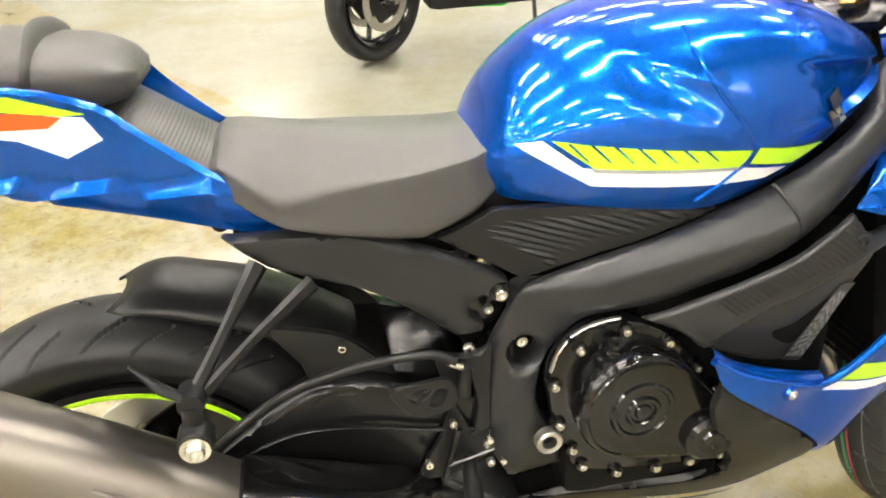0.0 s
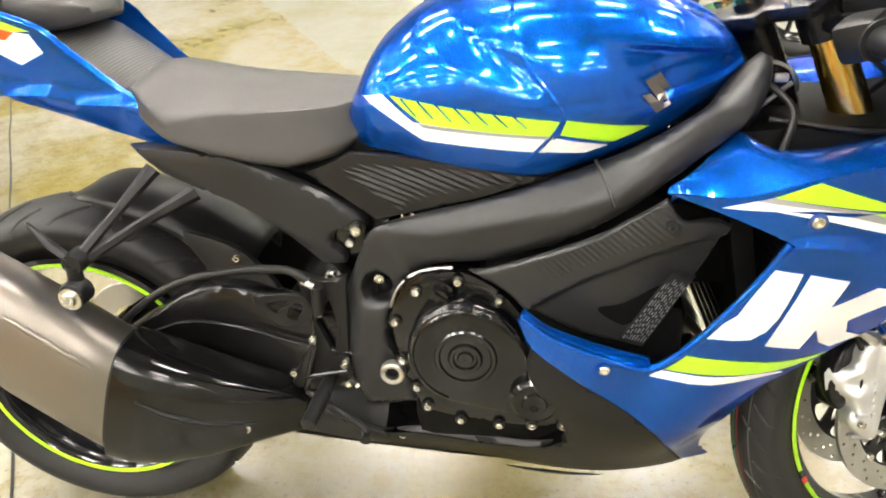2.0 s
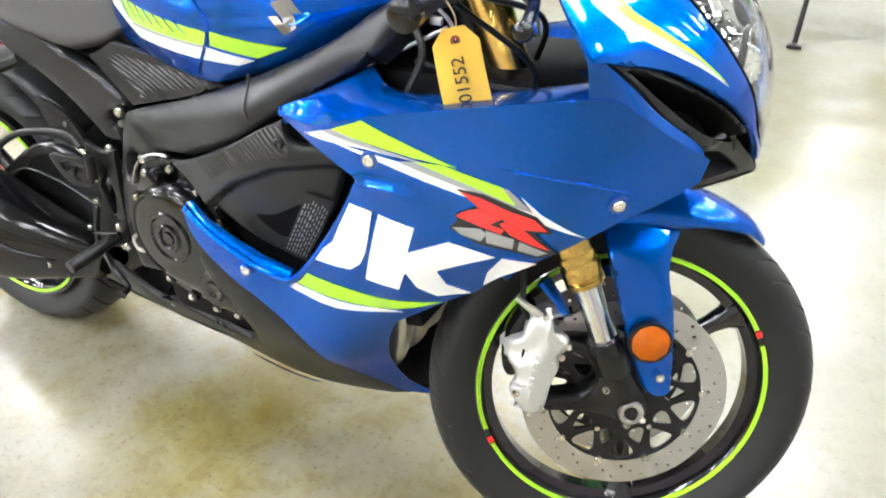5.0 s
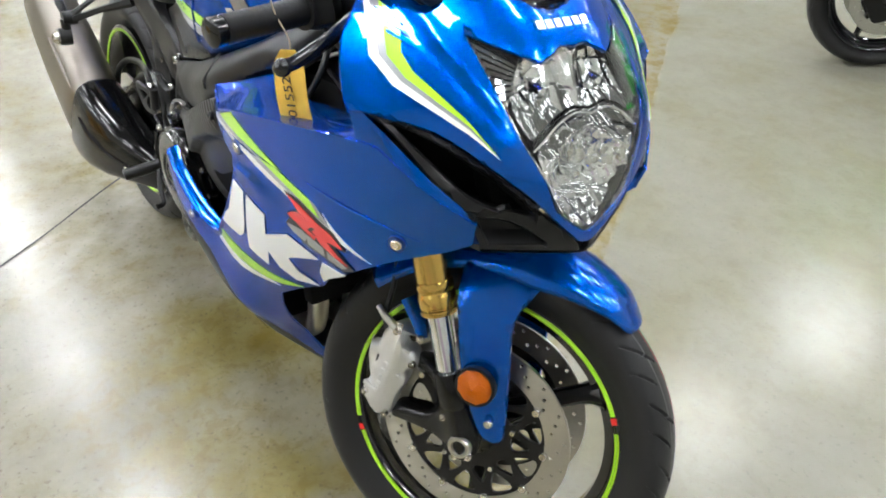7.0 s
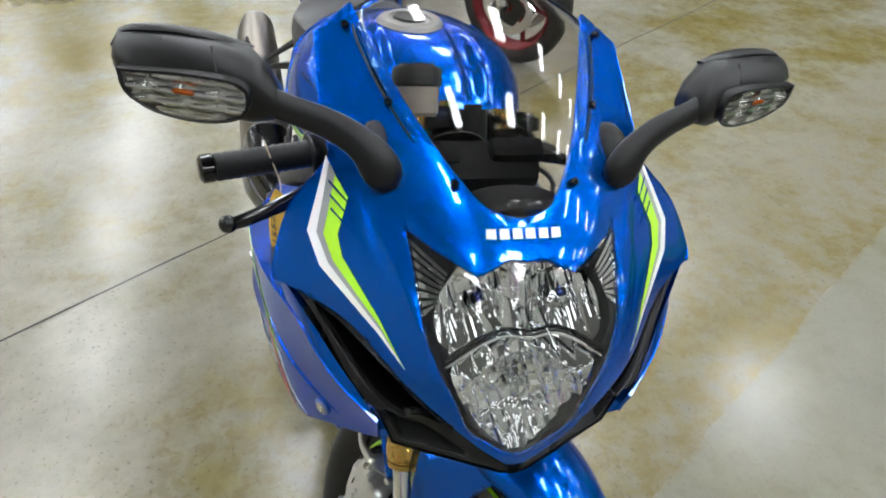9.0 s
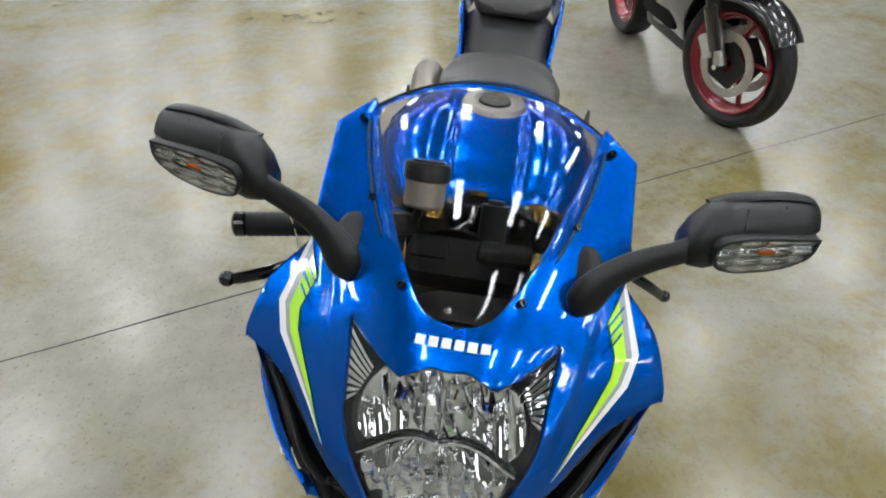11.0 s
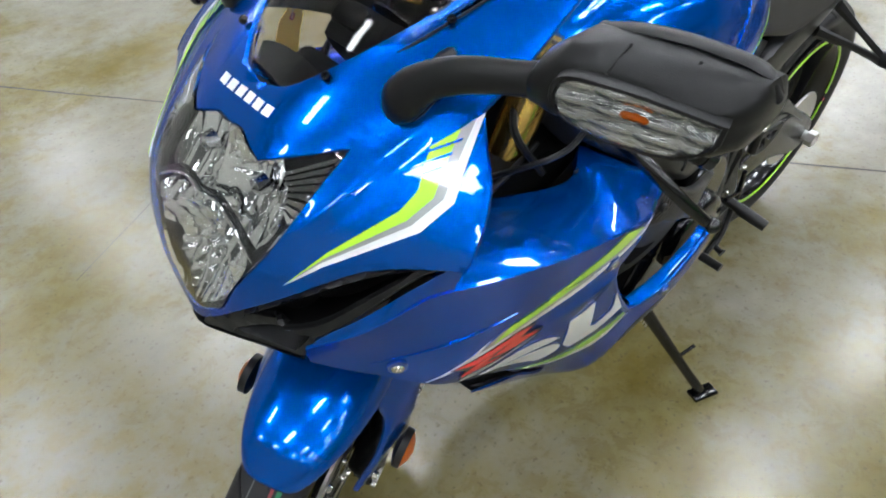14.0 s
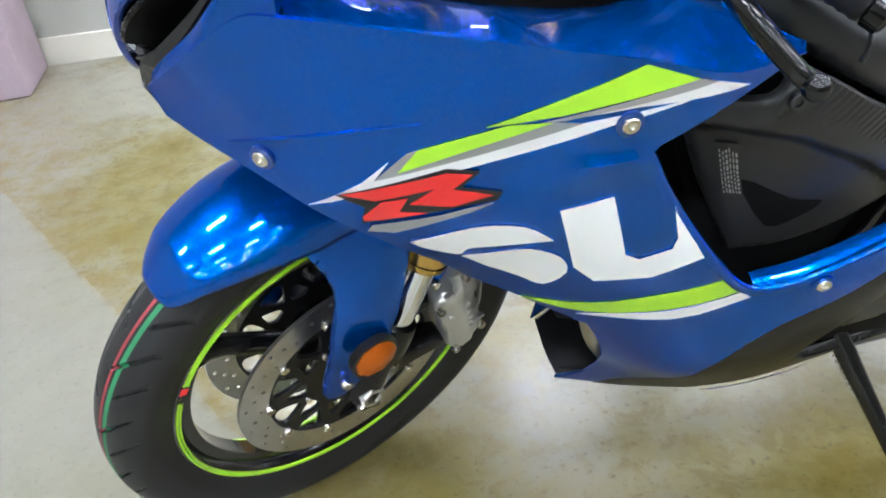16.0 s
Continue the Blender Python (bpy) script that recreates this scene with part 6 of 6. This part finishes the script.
# swing arm pivot and frame bolts
link("pivot_nut", moved(joined(lathe([(.010, .006), (.011, -.008), (.016, -.010), (.0185, -.008), (.0195, .004)], 30)), pose(.5734, -.180, .4245)), STEEL, BIKE)
link("pivot_socket", moved(lathe([(.001, .003), (.0105, .003)], 20), pose(.5734, -.180, .4245)), DEEP, BIKE)
for x, z, y in ((.5226, .638, .134), (.478, .562, .134), (.496, .428, .162), (.513, .388, .165), (.551, .558, .128)):
    link("frame_bolt", moved(bolt_geo(.0085 if z > .55 else .0055, .006), pose(x, -y, z)), ZINC, BIKE)
    link("frame_bolt", moved(bolt_geo(.0095 if z > .5 else .006, .006), pose(x, y, z, 0, 0, 180)), ZINC, BIKE)
# fairing fasteners
for x, z, y in ((1.104, .722, FAIR(1.104, .722)), (1.387, .703, FAIR(1.387, .703)), (.877, .497, FAIR(.877, .497))):
    for s in (-1, 1):
        dx, dz = (FAIR(x + .01, z) - FAIR(x - .01, z)) / .02, (FAIR(x, z + .01) - FAIR(x, z - .01)) / .02
        nrm = Vector((-dx, s, -dz)).normalized()
        m = Matrix.Translation(Vector((x, s * y, z)) + nrm * .0015) @ nrm.to_track_quat("-Y", "Z").to_matrix().to_4x4()
        link("fairing_bolt", moved(bolt_geo(.0075, .004), m), ZINC, BIKE)
        link("bolt_washer", moved(lathe([(.0074, -.0010), (.0112, -.0010), (.0118, .003)], 20), m), NAVY if z > .6 else BLUE, BIKE)
for s in (-1, 1):
    link("cover_bolt", moved(bolt_geo(.0075, .004), pose(.946, s * (COVER(.946, .701) + .001), .701, 0, 0, 0 if s < 0 else 180)), FRAMEGREY, BIKE)
    link("top_bolt", moved(bolt_geo(.0075, .004), pose(1.062, s * .168, .7760, -60 if s < 0 else -120, 0, 0 if s < 0 else 0)), BLACK, BIKE)
    link("belly_bolt", moved(bolt_geo(.006, .004), pose(.575, s * .142, .272, 0, 0, 0 if s < 0 else 180)), STEEL, BIKE)
# radiator and header pipes between the fairing sides
rad = link("radiator", block((.03, .32, .30), .006, (1.075, 0, .56), (0, -12, 0)), DEEP, BIKE, "black finned radiator")
for k in range(22):
    link("radiator_fin", block((.006, .30, .004), 0, (1.094 + .21 * (.43 + .012 * k - .56), 0, .43 + .012 * k)), DEEP, rad)
headers = [tube(spline([(1.01, y, .45), (1.043, y * 1.05, .415), (1.055, y * 1.05, .36), (1.02, y * .95, .28), (.92, y * .8, .255), (.70, y * .5, .262)], 5), .019, 14) for y in (-.105, -.035, .035, .105)]
for g in headers:
    link("exhaust_header", g, STEEL, BIKE, "steel exhaust header pipe")
# silencer
d = Vector((-.774, -.05, .634)).normalized()
j0 = Vector((.150, -.205, .389))
def upright_loft(stations, power):
    """A skin over upright rounded sections: (x, y, z, half width, half height)."""
    out = []
    for x, y, z, w, h in stations:
        ring = []
        for k in range(44):
            c, v = math.cos(2 * math.pi * k / 44), math.sin(2 * math.pi * k / 44)
            up_, out_ = math.copysign(abs(v) ** power, v), math.copysign(abs(c) ** power, c)
            ring.append((x + .25 * h * up_, y + w * out_ * (1 - .18 * up_), z + h * up_))
        out.append(ring)
    return loft(out)


sil = link("silencer", upright_loft([(.160, -.204, .382, .058, .086), (.150, -.205, .390, .064, .094), (.10, -.207, .428, .065, .094), (.02, -.211, .490, .063, .091), (-.07, -.216, .563, .058, .084), (-.13, -.219, .612, .052, .074), (-.142, -.220, .622, .044, .064)], .68),
           MUFFLER, BIKE, "satin titanium silencer")
link("silencer_tip", tube([j0 + d * t for t in (.33, .36, .385, .384, .34)], [.047, .046, .042, .034, .032], 28), STEEL, sil, "polished silencer tip")
link("silencer_band", upright_loft([(.157, -.205, .384, .0665, .0965), (.149, -.205, .390, .0665, .0965)], .68), BLACK, sil)
link("silencer_seam", upright_loft([(.140, -.258, .462, .003, .001), (.130, -.259, .470, .004, .004), (.045, -.264, .537, .004, .004), (.03, -.264, .549, .003, .001)], .7), MUFFLER, sil)
link("silencer_cover", upright_loft([(.153, -.205, .388, .067, .097), (.19, -.203, .376, .068, .096), (.24, -.198, .364, .066, .086), (.30, -.186, .352, .058, .070), (.36, -.165, .340, .047, .051), (.42, -.135, .320, .034, .030)], .50), GLOSSBLACK, BIKE, "black silencer cover")
link("cover_fold", tube(spline([(.200, -.267, .410), (.245, -.262, .382), (.30, -.243, .356), (.36, -.212, .340)], 5), [.002 + .004 * math.sin(math.pi * k / 15) for k in range(16)], 8), MATT, BIKE)
link("silencer_bolt", moved(joined(bolt_geo(.011, .010), lathe([(.011, -.002), (.0165, -.002), (.017, .012)], 20)), pose(.145, -.268, .584)), ZINC, sil)
link("silencer_bracket", joined(moved(lathe([(.001, -.012), (.018, -.012), (.020, -.006), (.020, .014), (.001, .014)], 24), pose(.145, -.254, .586)), rod((.146, -.246, .626), (.145, -.246, .588), .011)), BLACK, sil)
link("pan_bolt", moved(bolt_geo(.008, .006), pose(.342, -.215, .330)), ZINC, BIKE)
# swing arm, hugger
ARM = sheet_through([(0, .31, .125), (.2, .42, .128), (.32, .5, .130), (.47, .43, .135), (.55, .41, .14)])
arm_edge = spline([(-.045, .30), (-.03, .345), (.105, .43), (.234, .516), (.321, .533), (.408, .505), (.48, .485), (.56, .46), (.565, .38), (.47, .37), (.369, .345), (.2, .335), (.05, .275), (-.03, .272)], 4, True, (7, 8))
arm = both("swing_arm", panel(arm_edge, side(ARM), .03, .014, .018, outward=R_OUT), MATT, "matt black swing arm")
both("arm_ridge", tube(spline([(.10, -.131, .405), (.22, -.137, .470), (.32, -.140, .470), (.42, -.142, .445), (.53, -.147, .43)], 5), [.005] * 21, 8, .5), MATT)
link("arm_bridge", block((.10, .25, .09), .02, (.43, 0, .45)), MATT, BIKE)
link("rear_axle", joined(rod((0, -.15, .312), (0, .15, .312), .013), rod((0, -.155, .312), (0, -.135, .312), .02, segs=6), rod((0, .155, .312), (0, .135, .312), .02, segs=6)), STEEL, BIKE)
HX = [.045, .070, .10, .155, .238, .30, .34]
hug_rows = []
for i in range(25):
    x = .045 + .295 * i / 24
    top_z, drop, w = (curve_at(HX, c, x) for c in ([.655, .664, .666, .652, .624, .588, .560], [.010, .016, .019, .022, .030, .050, .060], [.044, .066, .076, .080, .084, .088, .090]))
    hug_rows.append([(x - .02 * (1 - math.cos(a)), w * math.sin(a), top_z - drop * (1 - math.cos(a)) ** 1.2) for a in (math.pi * (k / 16 - .5) for k in range(17))])
hugger = link("rear_hugger", loft(hug_rows, closed=False), BLACK, BIKE, "black plastic hugger over the rear tyre")
hugger.modifiers.new("thickness", "SOLIDIFY").thickness = 0.004
HUG = sheet_through([(.2, .58, .088), (.3, .56, .094), (.37, .52, .10), (.2, .5, .100)])
both("hugger_side", panel(spline([(.222, .604), (.300, .590), (.345, .560), (.385, .51), (.34, .49), (.275, .500), (.258, .548)], 3, True), side(HUG), .004, .008, .014, outward=R_OUT), BLACK)
for s in (-1, 1):
    link("hugger_dish", moved(lathe([(.001, -.001), (.012, -.001), (.0135, .004)], 20), pose(.312, s * .0905, .566, 0, 0, 0 if s < 0 else 180)), DEEP, BIKE)
    link("hugger_bolt", moved(bolt_geo(.006, .004), pose(.314, s * .092, .565, 0, 0, 0 if s < 0 else 180)), ZINC, BIKE)
link("rear_mud_liner", joined(block((.02, .18, .22), .008, (.43, 0, .62), (0, -38, 0)), block((.20, .16, .02), .008, (.30, 0, .72), (0, 14, 0))), DEEP, BIKE)
# silencer hanger and pillion pegs
for s in (-1, 1):
    hang = joined(tube([(.232, s * .138, .730), (.19, s * .187, .680), (.150, s * .236, .632)], [.012, .0070, .0080], 6, .6, up=(0, 1, 0)), tube([(.290, s * .136, .694), (.22, s * .185, .662), (.152, s * .236, .624)], [.012, .0070, .0080], 6, .6, up=(0, 1, 0)),
                  moved(lathe([(.001, -.014), (.014, -.014), (.016, .0), (.016, .016), (.001, .016)], 20), pose(.147, s * .238, .628)))
    hanger = link("footrest_hanger", hang, BLACK, BIKE, "black pillion footrest hanger")
    link("peg_blade", tube([(.147, s * .242, .628), (.120, s * .246, .655), (.098, s * .250, .690)], [.009, .0105, .003], 8, .45), FRAMEGREY, hanger, "dark grey folded pillion peg")
# rider footrests
for s in (-1, 1):
    plate = panel(spline([(.425, .575), (.47, .56), (.505, .57), (.50, .46), (.495, .385), (.44, .36), (.40, .372), (.445, .47)], 3, True, (0, 2, 5)), lambda x, z: (x, s * .150, z), .008, .004, .012,
                  holes=([(.452, .49), (.475, .53), (.485, .48), (.475, .43)],), outward=(0, s, 0))
    rest = link("footrest_bracket", plate, BLACK, BIKE, "black footrest bracket with guard and levers")
    guard_ = panel(spline([(.365, .543), (.40, .546), (.445, .542), (.452, .50), (.415, .49), (.385, .505)], 3, True), lambda x, z: (x, s * (.172 - .1 * (x - .4)), z), .004, .003, .01, holes=(spline([(.385, .532), (.42, .534), (.40, .515)], 2, True), spline([(.425, .53), (.44, .525), (.43, .503), (.415, .508)], 2, True)), outward=(0, s, 0))
    link("heel_guard", guard_, BLACK, rest)
    link("peg", joined(rod((.468, s * .15, .392), (.455, s * .245, .372), .011), rod((.463, s * .19, .383), (.455, s * .25, .371), .013, .012)), BLACK, rest)
    link("pedal", tube(spline([(.43, s * .165, .37), (.50, s * .19, .34), (.525, s * .195, .322), (.530, s * .215, .318)], 4), [.006] * 12 + [.009], 10), BLACK, rest)
    link("pedal_rod", joined(rod((.452, s * .168, .46), (.43, s * .168, .375), .005), rod((.435, s * .17, .40), (.50, s * .17, .415), .004)), GLOSSBLACK, rest)
    for x, z in ((.462, .512), (.447, .464), (.492, .418), (.497, .384), (.41, .40)):
        link("bracket_bolt", moved(bolt_geo(.0065, .007), pose(x, s * .158, z, 0, 0, 0 if s < 0 else 180)), ZINC, rest)
    link("brake_cylinder" if s < 0 else "shift_joint", rod((.465, s * .168, .56), (.462, s * .168, .515), .009), BLACK, rest)
    link("hose_fitting", rod((.46, s * .17, .562), (.444, s * .17, .571), .0055), ZINC, rest)
link("rear_brake_hose", tube(spline([(.452, -.17, .570), (.42, -.165, .585), (.33, -.15, .572), (.24, -.148, .548), (.17, -.15, .505), (.10, -.14, .44)], 6), .0065, 10), BLACK, BIKE)
# side stand, extended
stand = link("side_stand", joined(tube([(.745, .150, .305), (.715, .208, .228), (.668, .285, .115), (.641, .320, .058)], [.015, .012, .010, .011], 12), block((.060, .032, .008), .003, (.634, .327, .048), (LEAN, 0, -20)),
                                  rod((.683, .262, .15), (.640, .272, .163), .004)), GLOSSBLACK, BIKE, "black extended side stand")
link("stand_spring", tube([(.725 - .02 * k / 60 + .006 * math.cos(k), .14 + .05 * k / 60, .255 - .05 * k / 60 + .006 * math.sin(k)) for k in range(61)], .0016, 6), STEEL, stand)
link("gear_lever", joined(tube(spline([(.44, .17, .37), (.50, .185, .33), (.57, .195, .318)], 4), .006, 8), rod((.57, .19, .318), (.57, .235, .318), .009)), BLACK, BIKE)

# ---- card tag tied to the right-hand grip ----
def price_tag():
    m = BIKE.matrix_basis @ pose(1.197, -.237, .872)
    top = link("price_tag", panel([(-.012, .010), (.012, .010), (.026, -.006), (.028, -.118), (-.028, -.118), (-.026, -.006)], lambda u, v: (u, .006 * math.sin(v * 30), v), .0008, 0, .012,
                                  holes=([(.003 * math.cos(a), -.004 + .003 * math.sin(a)) for a in (k * math.pi / 4 for k in range(8))],), outward=(0, -1, 0)), TAG)
    top.matrix_basis = m @ pose(0, 0, 0, 0, 0, 18) @ pose(0, 0, 0, 0, -14, 0)
    link("eyelet", moved(lathe([(.003, -.0012), (.0055, -.0012), (.0055, .0012), (.003, .0012)], 16, close=True), pose(0, 0, -.004)), RED_LINE, top)
    fc = bpy.data.curves.new("tag_number", "FONT")
    fc.body = "001552"
    fc.size, fc.extrude, fc.align_x, fc.align_y = .0205, .0002, "CENTER", "CENTER"
    tx = new("tag_number", fc)
    tx.data.materials.append(INK)
    tx.parent = top
    tx.matrix_basis = pose(0, -.0085, -.050, 90, -90, 0)
    link("string", tube(spline([(0, 0, -.004), (.004, .004, .02), (-.004, -.002, .05), (.0, -.01, .075)], 5), .0009, 6), STRING, top)
    return tagged(top, "yellow card tag with handwritten numbers hanging on string", "price tag")


price_tag()


# ---- other motorcycles on the floor, plainer, with their main parts ----
def other_bike(paint, trim, rim_mat, label, steer):
    """A parked sports motorcycle, front axle at the origin's x = 0, heading +x."""
    top = empty("motorcycle")
    fm = pose(0, 0, .30, 0, 0, steer)

    def w(name, m, half):
        body = link(name, moved(joined(lathe([(.215, -.045), (.228, -.05), (.228, -.04), (.20, -.02), (.20, .02), (.228, .04), (.228, .05), (.215, .045), (.19, 0)], 48, close=True),
                                       lathe([(.015, -.05), (.04, -.05), (.04, .05), (.015, .05)], 20, close=True)), m), rim_mat, top)
        for k in range(5):
            a = 2 * math.pi * k / 5
            link("spoke", moved(tube([(.03 * math.cos(a), 0, .03 * math.sin(a)), (.12 * math.cos(a + .12), 0, .12 * math.sin(a + .12)), (.205 * math.cos(a), 0, .205 * math.sin(a))], [.016, .012, .014], 8), m), rim_mat, body)
        vs, fs, _ = tyre_geo(.299, half, .232, 15, n=180)
        link("tyre", moved((vs, fs), m), RUBBER, body)
        return body

    fw = w("front_wheel", fm, .06)
    for s in (-1, 1):
        link("brake_disc", moved(disc_geo(.15, .11, 12), fm @ pose(0, s * .065, 0)), STEEL, fw)
        link("disc_carrier", moved(lathe([(.04, -.003), (.115, -.003), (.115, .003), (.04, .003)], 5, close=True), fm @ pose(0, s * .062, 0)), BLACK, fw)
        link("fork_leg", moved(tube([(0, s * .1, -.02), (-.16, s * .1, .38)], [.027, .027], 16), fm), BLACK, top)
        link("fork_slider", moved(tube([(0, s * .1, .0), (-.075, s * .1, .19)], [.03, .022], 16), fm), STEEL, top)
        link("brake_caliper", moved(block((.05, .05, .11), .012, (-.10, s * .09, .06), (0, -30, 0)), fm), SILVER, top)
        link("axle_end", moved(rod((0, s * .10, 0), (0, s * .14, 0), .013), fm), ZINC, top)
    for s in (-1, 1):
        link("fork_guard", moved(tube([(-.03, s * .115, .06), (-.10, s * .118, .24)], [.034, .040], 12, .5, up=(0, 1, 0)), fm), paint, top)
    link("front_fender", moved(loft([[((.325 - .05 * (1 - math.cos(b))) * math.cos(a), .085 * math.sin(b), (.325 - .05 * (1 - math.cos(b))) * math.sin(a)) for b in (math.pi * (j / 12 - .5) for j in range(13))]
                                     for a in (radians(30 + 5 * k) for k in range(20))], closed=False), fm), paint, top)
    w("rear_wheel", pose(-1.39, 0, .30), .09)
    FS = sheet_through([(-.1, .75, .2), (-.4, .7, .25), (-.7, .5, .2), (-.3, .3, .12), (-.1, .6, .18), (-.5, .25, .1)])
    edge = spline([(.02, .86), (-.05, .68), (-.18, .52), (-.28, .40), (-.30, .24), (-.62, .22), (-.72, .33), (-.52, .48), (-.38, .66), (-.48, .76), (-.2, .86)], 3, True, (0, 4, 5))
    for s in (-1, 1):
        link("side_fairing", panel(edge, side(FS, s), .004, .01, .025, outward=(0, s, 0)), paint, top)
        link("fairing_stripe", panel([(-.12, .70), (-.35, .68), (-.42, .62), (-.2, .62)], side(FS, s), .0006, 0, .03, lift=.0015, outward=(0, s, 0)), trim, top)
    link("belly_pan", block((.62, .24, .14), .05, (-.55, 0, .30)), BLACK, top)
    link("engine", block((.45, .32, .34), .05, (-.62, 0, .48)), DEEP, top)
    link("frame", tube(spline([(-.28, .12, .86), (-.5, .18, .74), (-.82, .15, .60), (-.88, .13, .42)], 5), .04, 12), MATT, top)
    link("frame", tube(spline([(-.28, -.12, .86), (-.5, -.18, .74), (-.82, -.15, .60), (-.88, -.13, .42)], 5), .04, 12), MATT, top)
    link("swing_arm", joined(tube([(-.85, .1, .42), (-1.39, .11, .30)], .035, 12), tube([(-.85, -.1, .42), (-1.39, -.11, .30)], .035, 12)), MATT, top)
    link("fuel_tank", loft([[(x - 1.4, y, z) for x, y, z in r] for r in rings]), paint, top)
    link("seat", loft([[(x - 1.4, y, z) for x, y, z in seat_ring(.186 + .362 * i / 14)] for i in range(15)]), SEAT, top)
    link("tail_fairing", loft([[(x, wd * math.cos(a), z + h * math.sin(a)) for a in (2 * math.pi * k / 14 for k in range(14))] for x, z, wd, h in ((-1.05, .76, .11, .04), (-1.3, .85, .12, .06), (-1.55, .94, .10, .05), (-1.68, .99, .04, .02))]), paint, top)
    link("front_cowl", loft([[(x, wd * math.cos(a), z + h * math.sin(a)) for a in (2 * math.pi * k / 16 for k in range(16))] for x, z, wd, h in ((.12, .80, .03, .03), (.06, .84, .13, .08), (-.06, .90, .19, .12), (-.2, .95, .20, .12))]), paint, top)
    link("silencer", tube([(-1.15, -.2, .42), (-1.3, -.22, .52), (-1.55, -.23, .66)], [.05, .065, .06], 20), MUFFLER, top)
    link("side_stand", joined(tube([(-.75, .14, .30), (-.74, .26, .02)], .011, 10), block((.06, .04, .012), .004, (-.74, .265, .008))), BLACK, top)
    return tagged(top, label, "motorcycle")


GREEN = material("bright_green_paint", (0.03, 0.42, 0.03), 0.3, 0.1, 1.0)
BLACKPAINT = material("gloss_black_paint", (0.012, 0.011, 0.011), 0.25, 0.2, 1.0)
REDRIM = material("dark_red_rim_paint", (0.20, 0.006, 0.014), 0.25, 0.3, 0.8)
green_bike = other_bike(GREEN, BLACKPAINT, RIM, "green and black sports motorcycle parked on the floor", 36)
green_bike.matrix_basis = pose(0.70, 2.77, 0, 0, 0, 183)
red_bike = other_bike(BLACKPAINT, REDRIM, REDRIM, "black sports motorcycle with dark red wheel rims", 22)
red_bike.matrix_basis = pose(-1.35, 1.05, 0, 0, 0, 14)


# ---- pine crate and a carpeted plinth by the walls ----
def pine_crate():
    top = empty("wooden_crate")
    for k in range(5):
        for side_y in (-.3, .3):
            link("board", block((1.3, .022, .17), .004, (0, side_y, .10 + .185 * k)), PINE, top)
        for side_x in (-.65, .65):
            link("board", block((.022, .58, .17), .004, (side_x, 0, .10 + .185 * k)), PINE, top)
    for x in (-.62, .62):
        for y in (-.27, .27):
            link("corner_post", block((.05, .05, .95), .004, (x, y, .475)), PINE, top)
    link("lid", block((1.36, .66, .025), .004, (0, 0, .965)), PINE, top)
    for k, (a, b) in enumerate(((-.35, .10), (-.12, .05), (.05, .05), (.2, .05))):
        link("stencil_mark", block((b, .002, .10), 0, (a, .3125, .65)), INK, top)
    top.matrix_basis = pose(-1.45, -3.45, 0, 0, 0, 14)
    return tagged(top, "varnished pine board crate with black stencil marks", "crate")


pine_crate()
FLEECE = material("mauve_grey_carpet", (0.33, 0.26, 0.30), 0.95, vary=0.45, scale=30, bump=1.0, bump_scale=160)
plinth = link("display_plinth", block((.9, .42, 1.0), .02, (0, 0, .5)), FLEECE)
link("plinth_top", block((.94, .46, .03), .008, (0, 0, 1.015)), SKIRT, plinth)
plinth.matrix_basis = pose(3.02, -2.45, 0, 0, 0, 6)
tagged(plinth, "display plinth covered in mauve-grey carpet", "plinth")
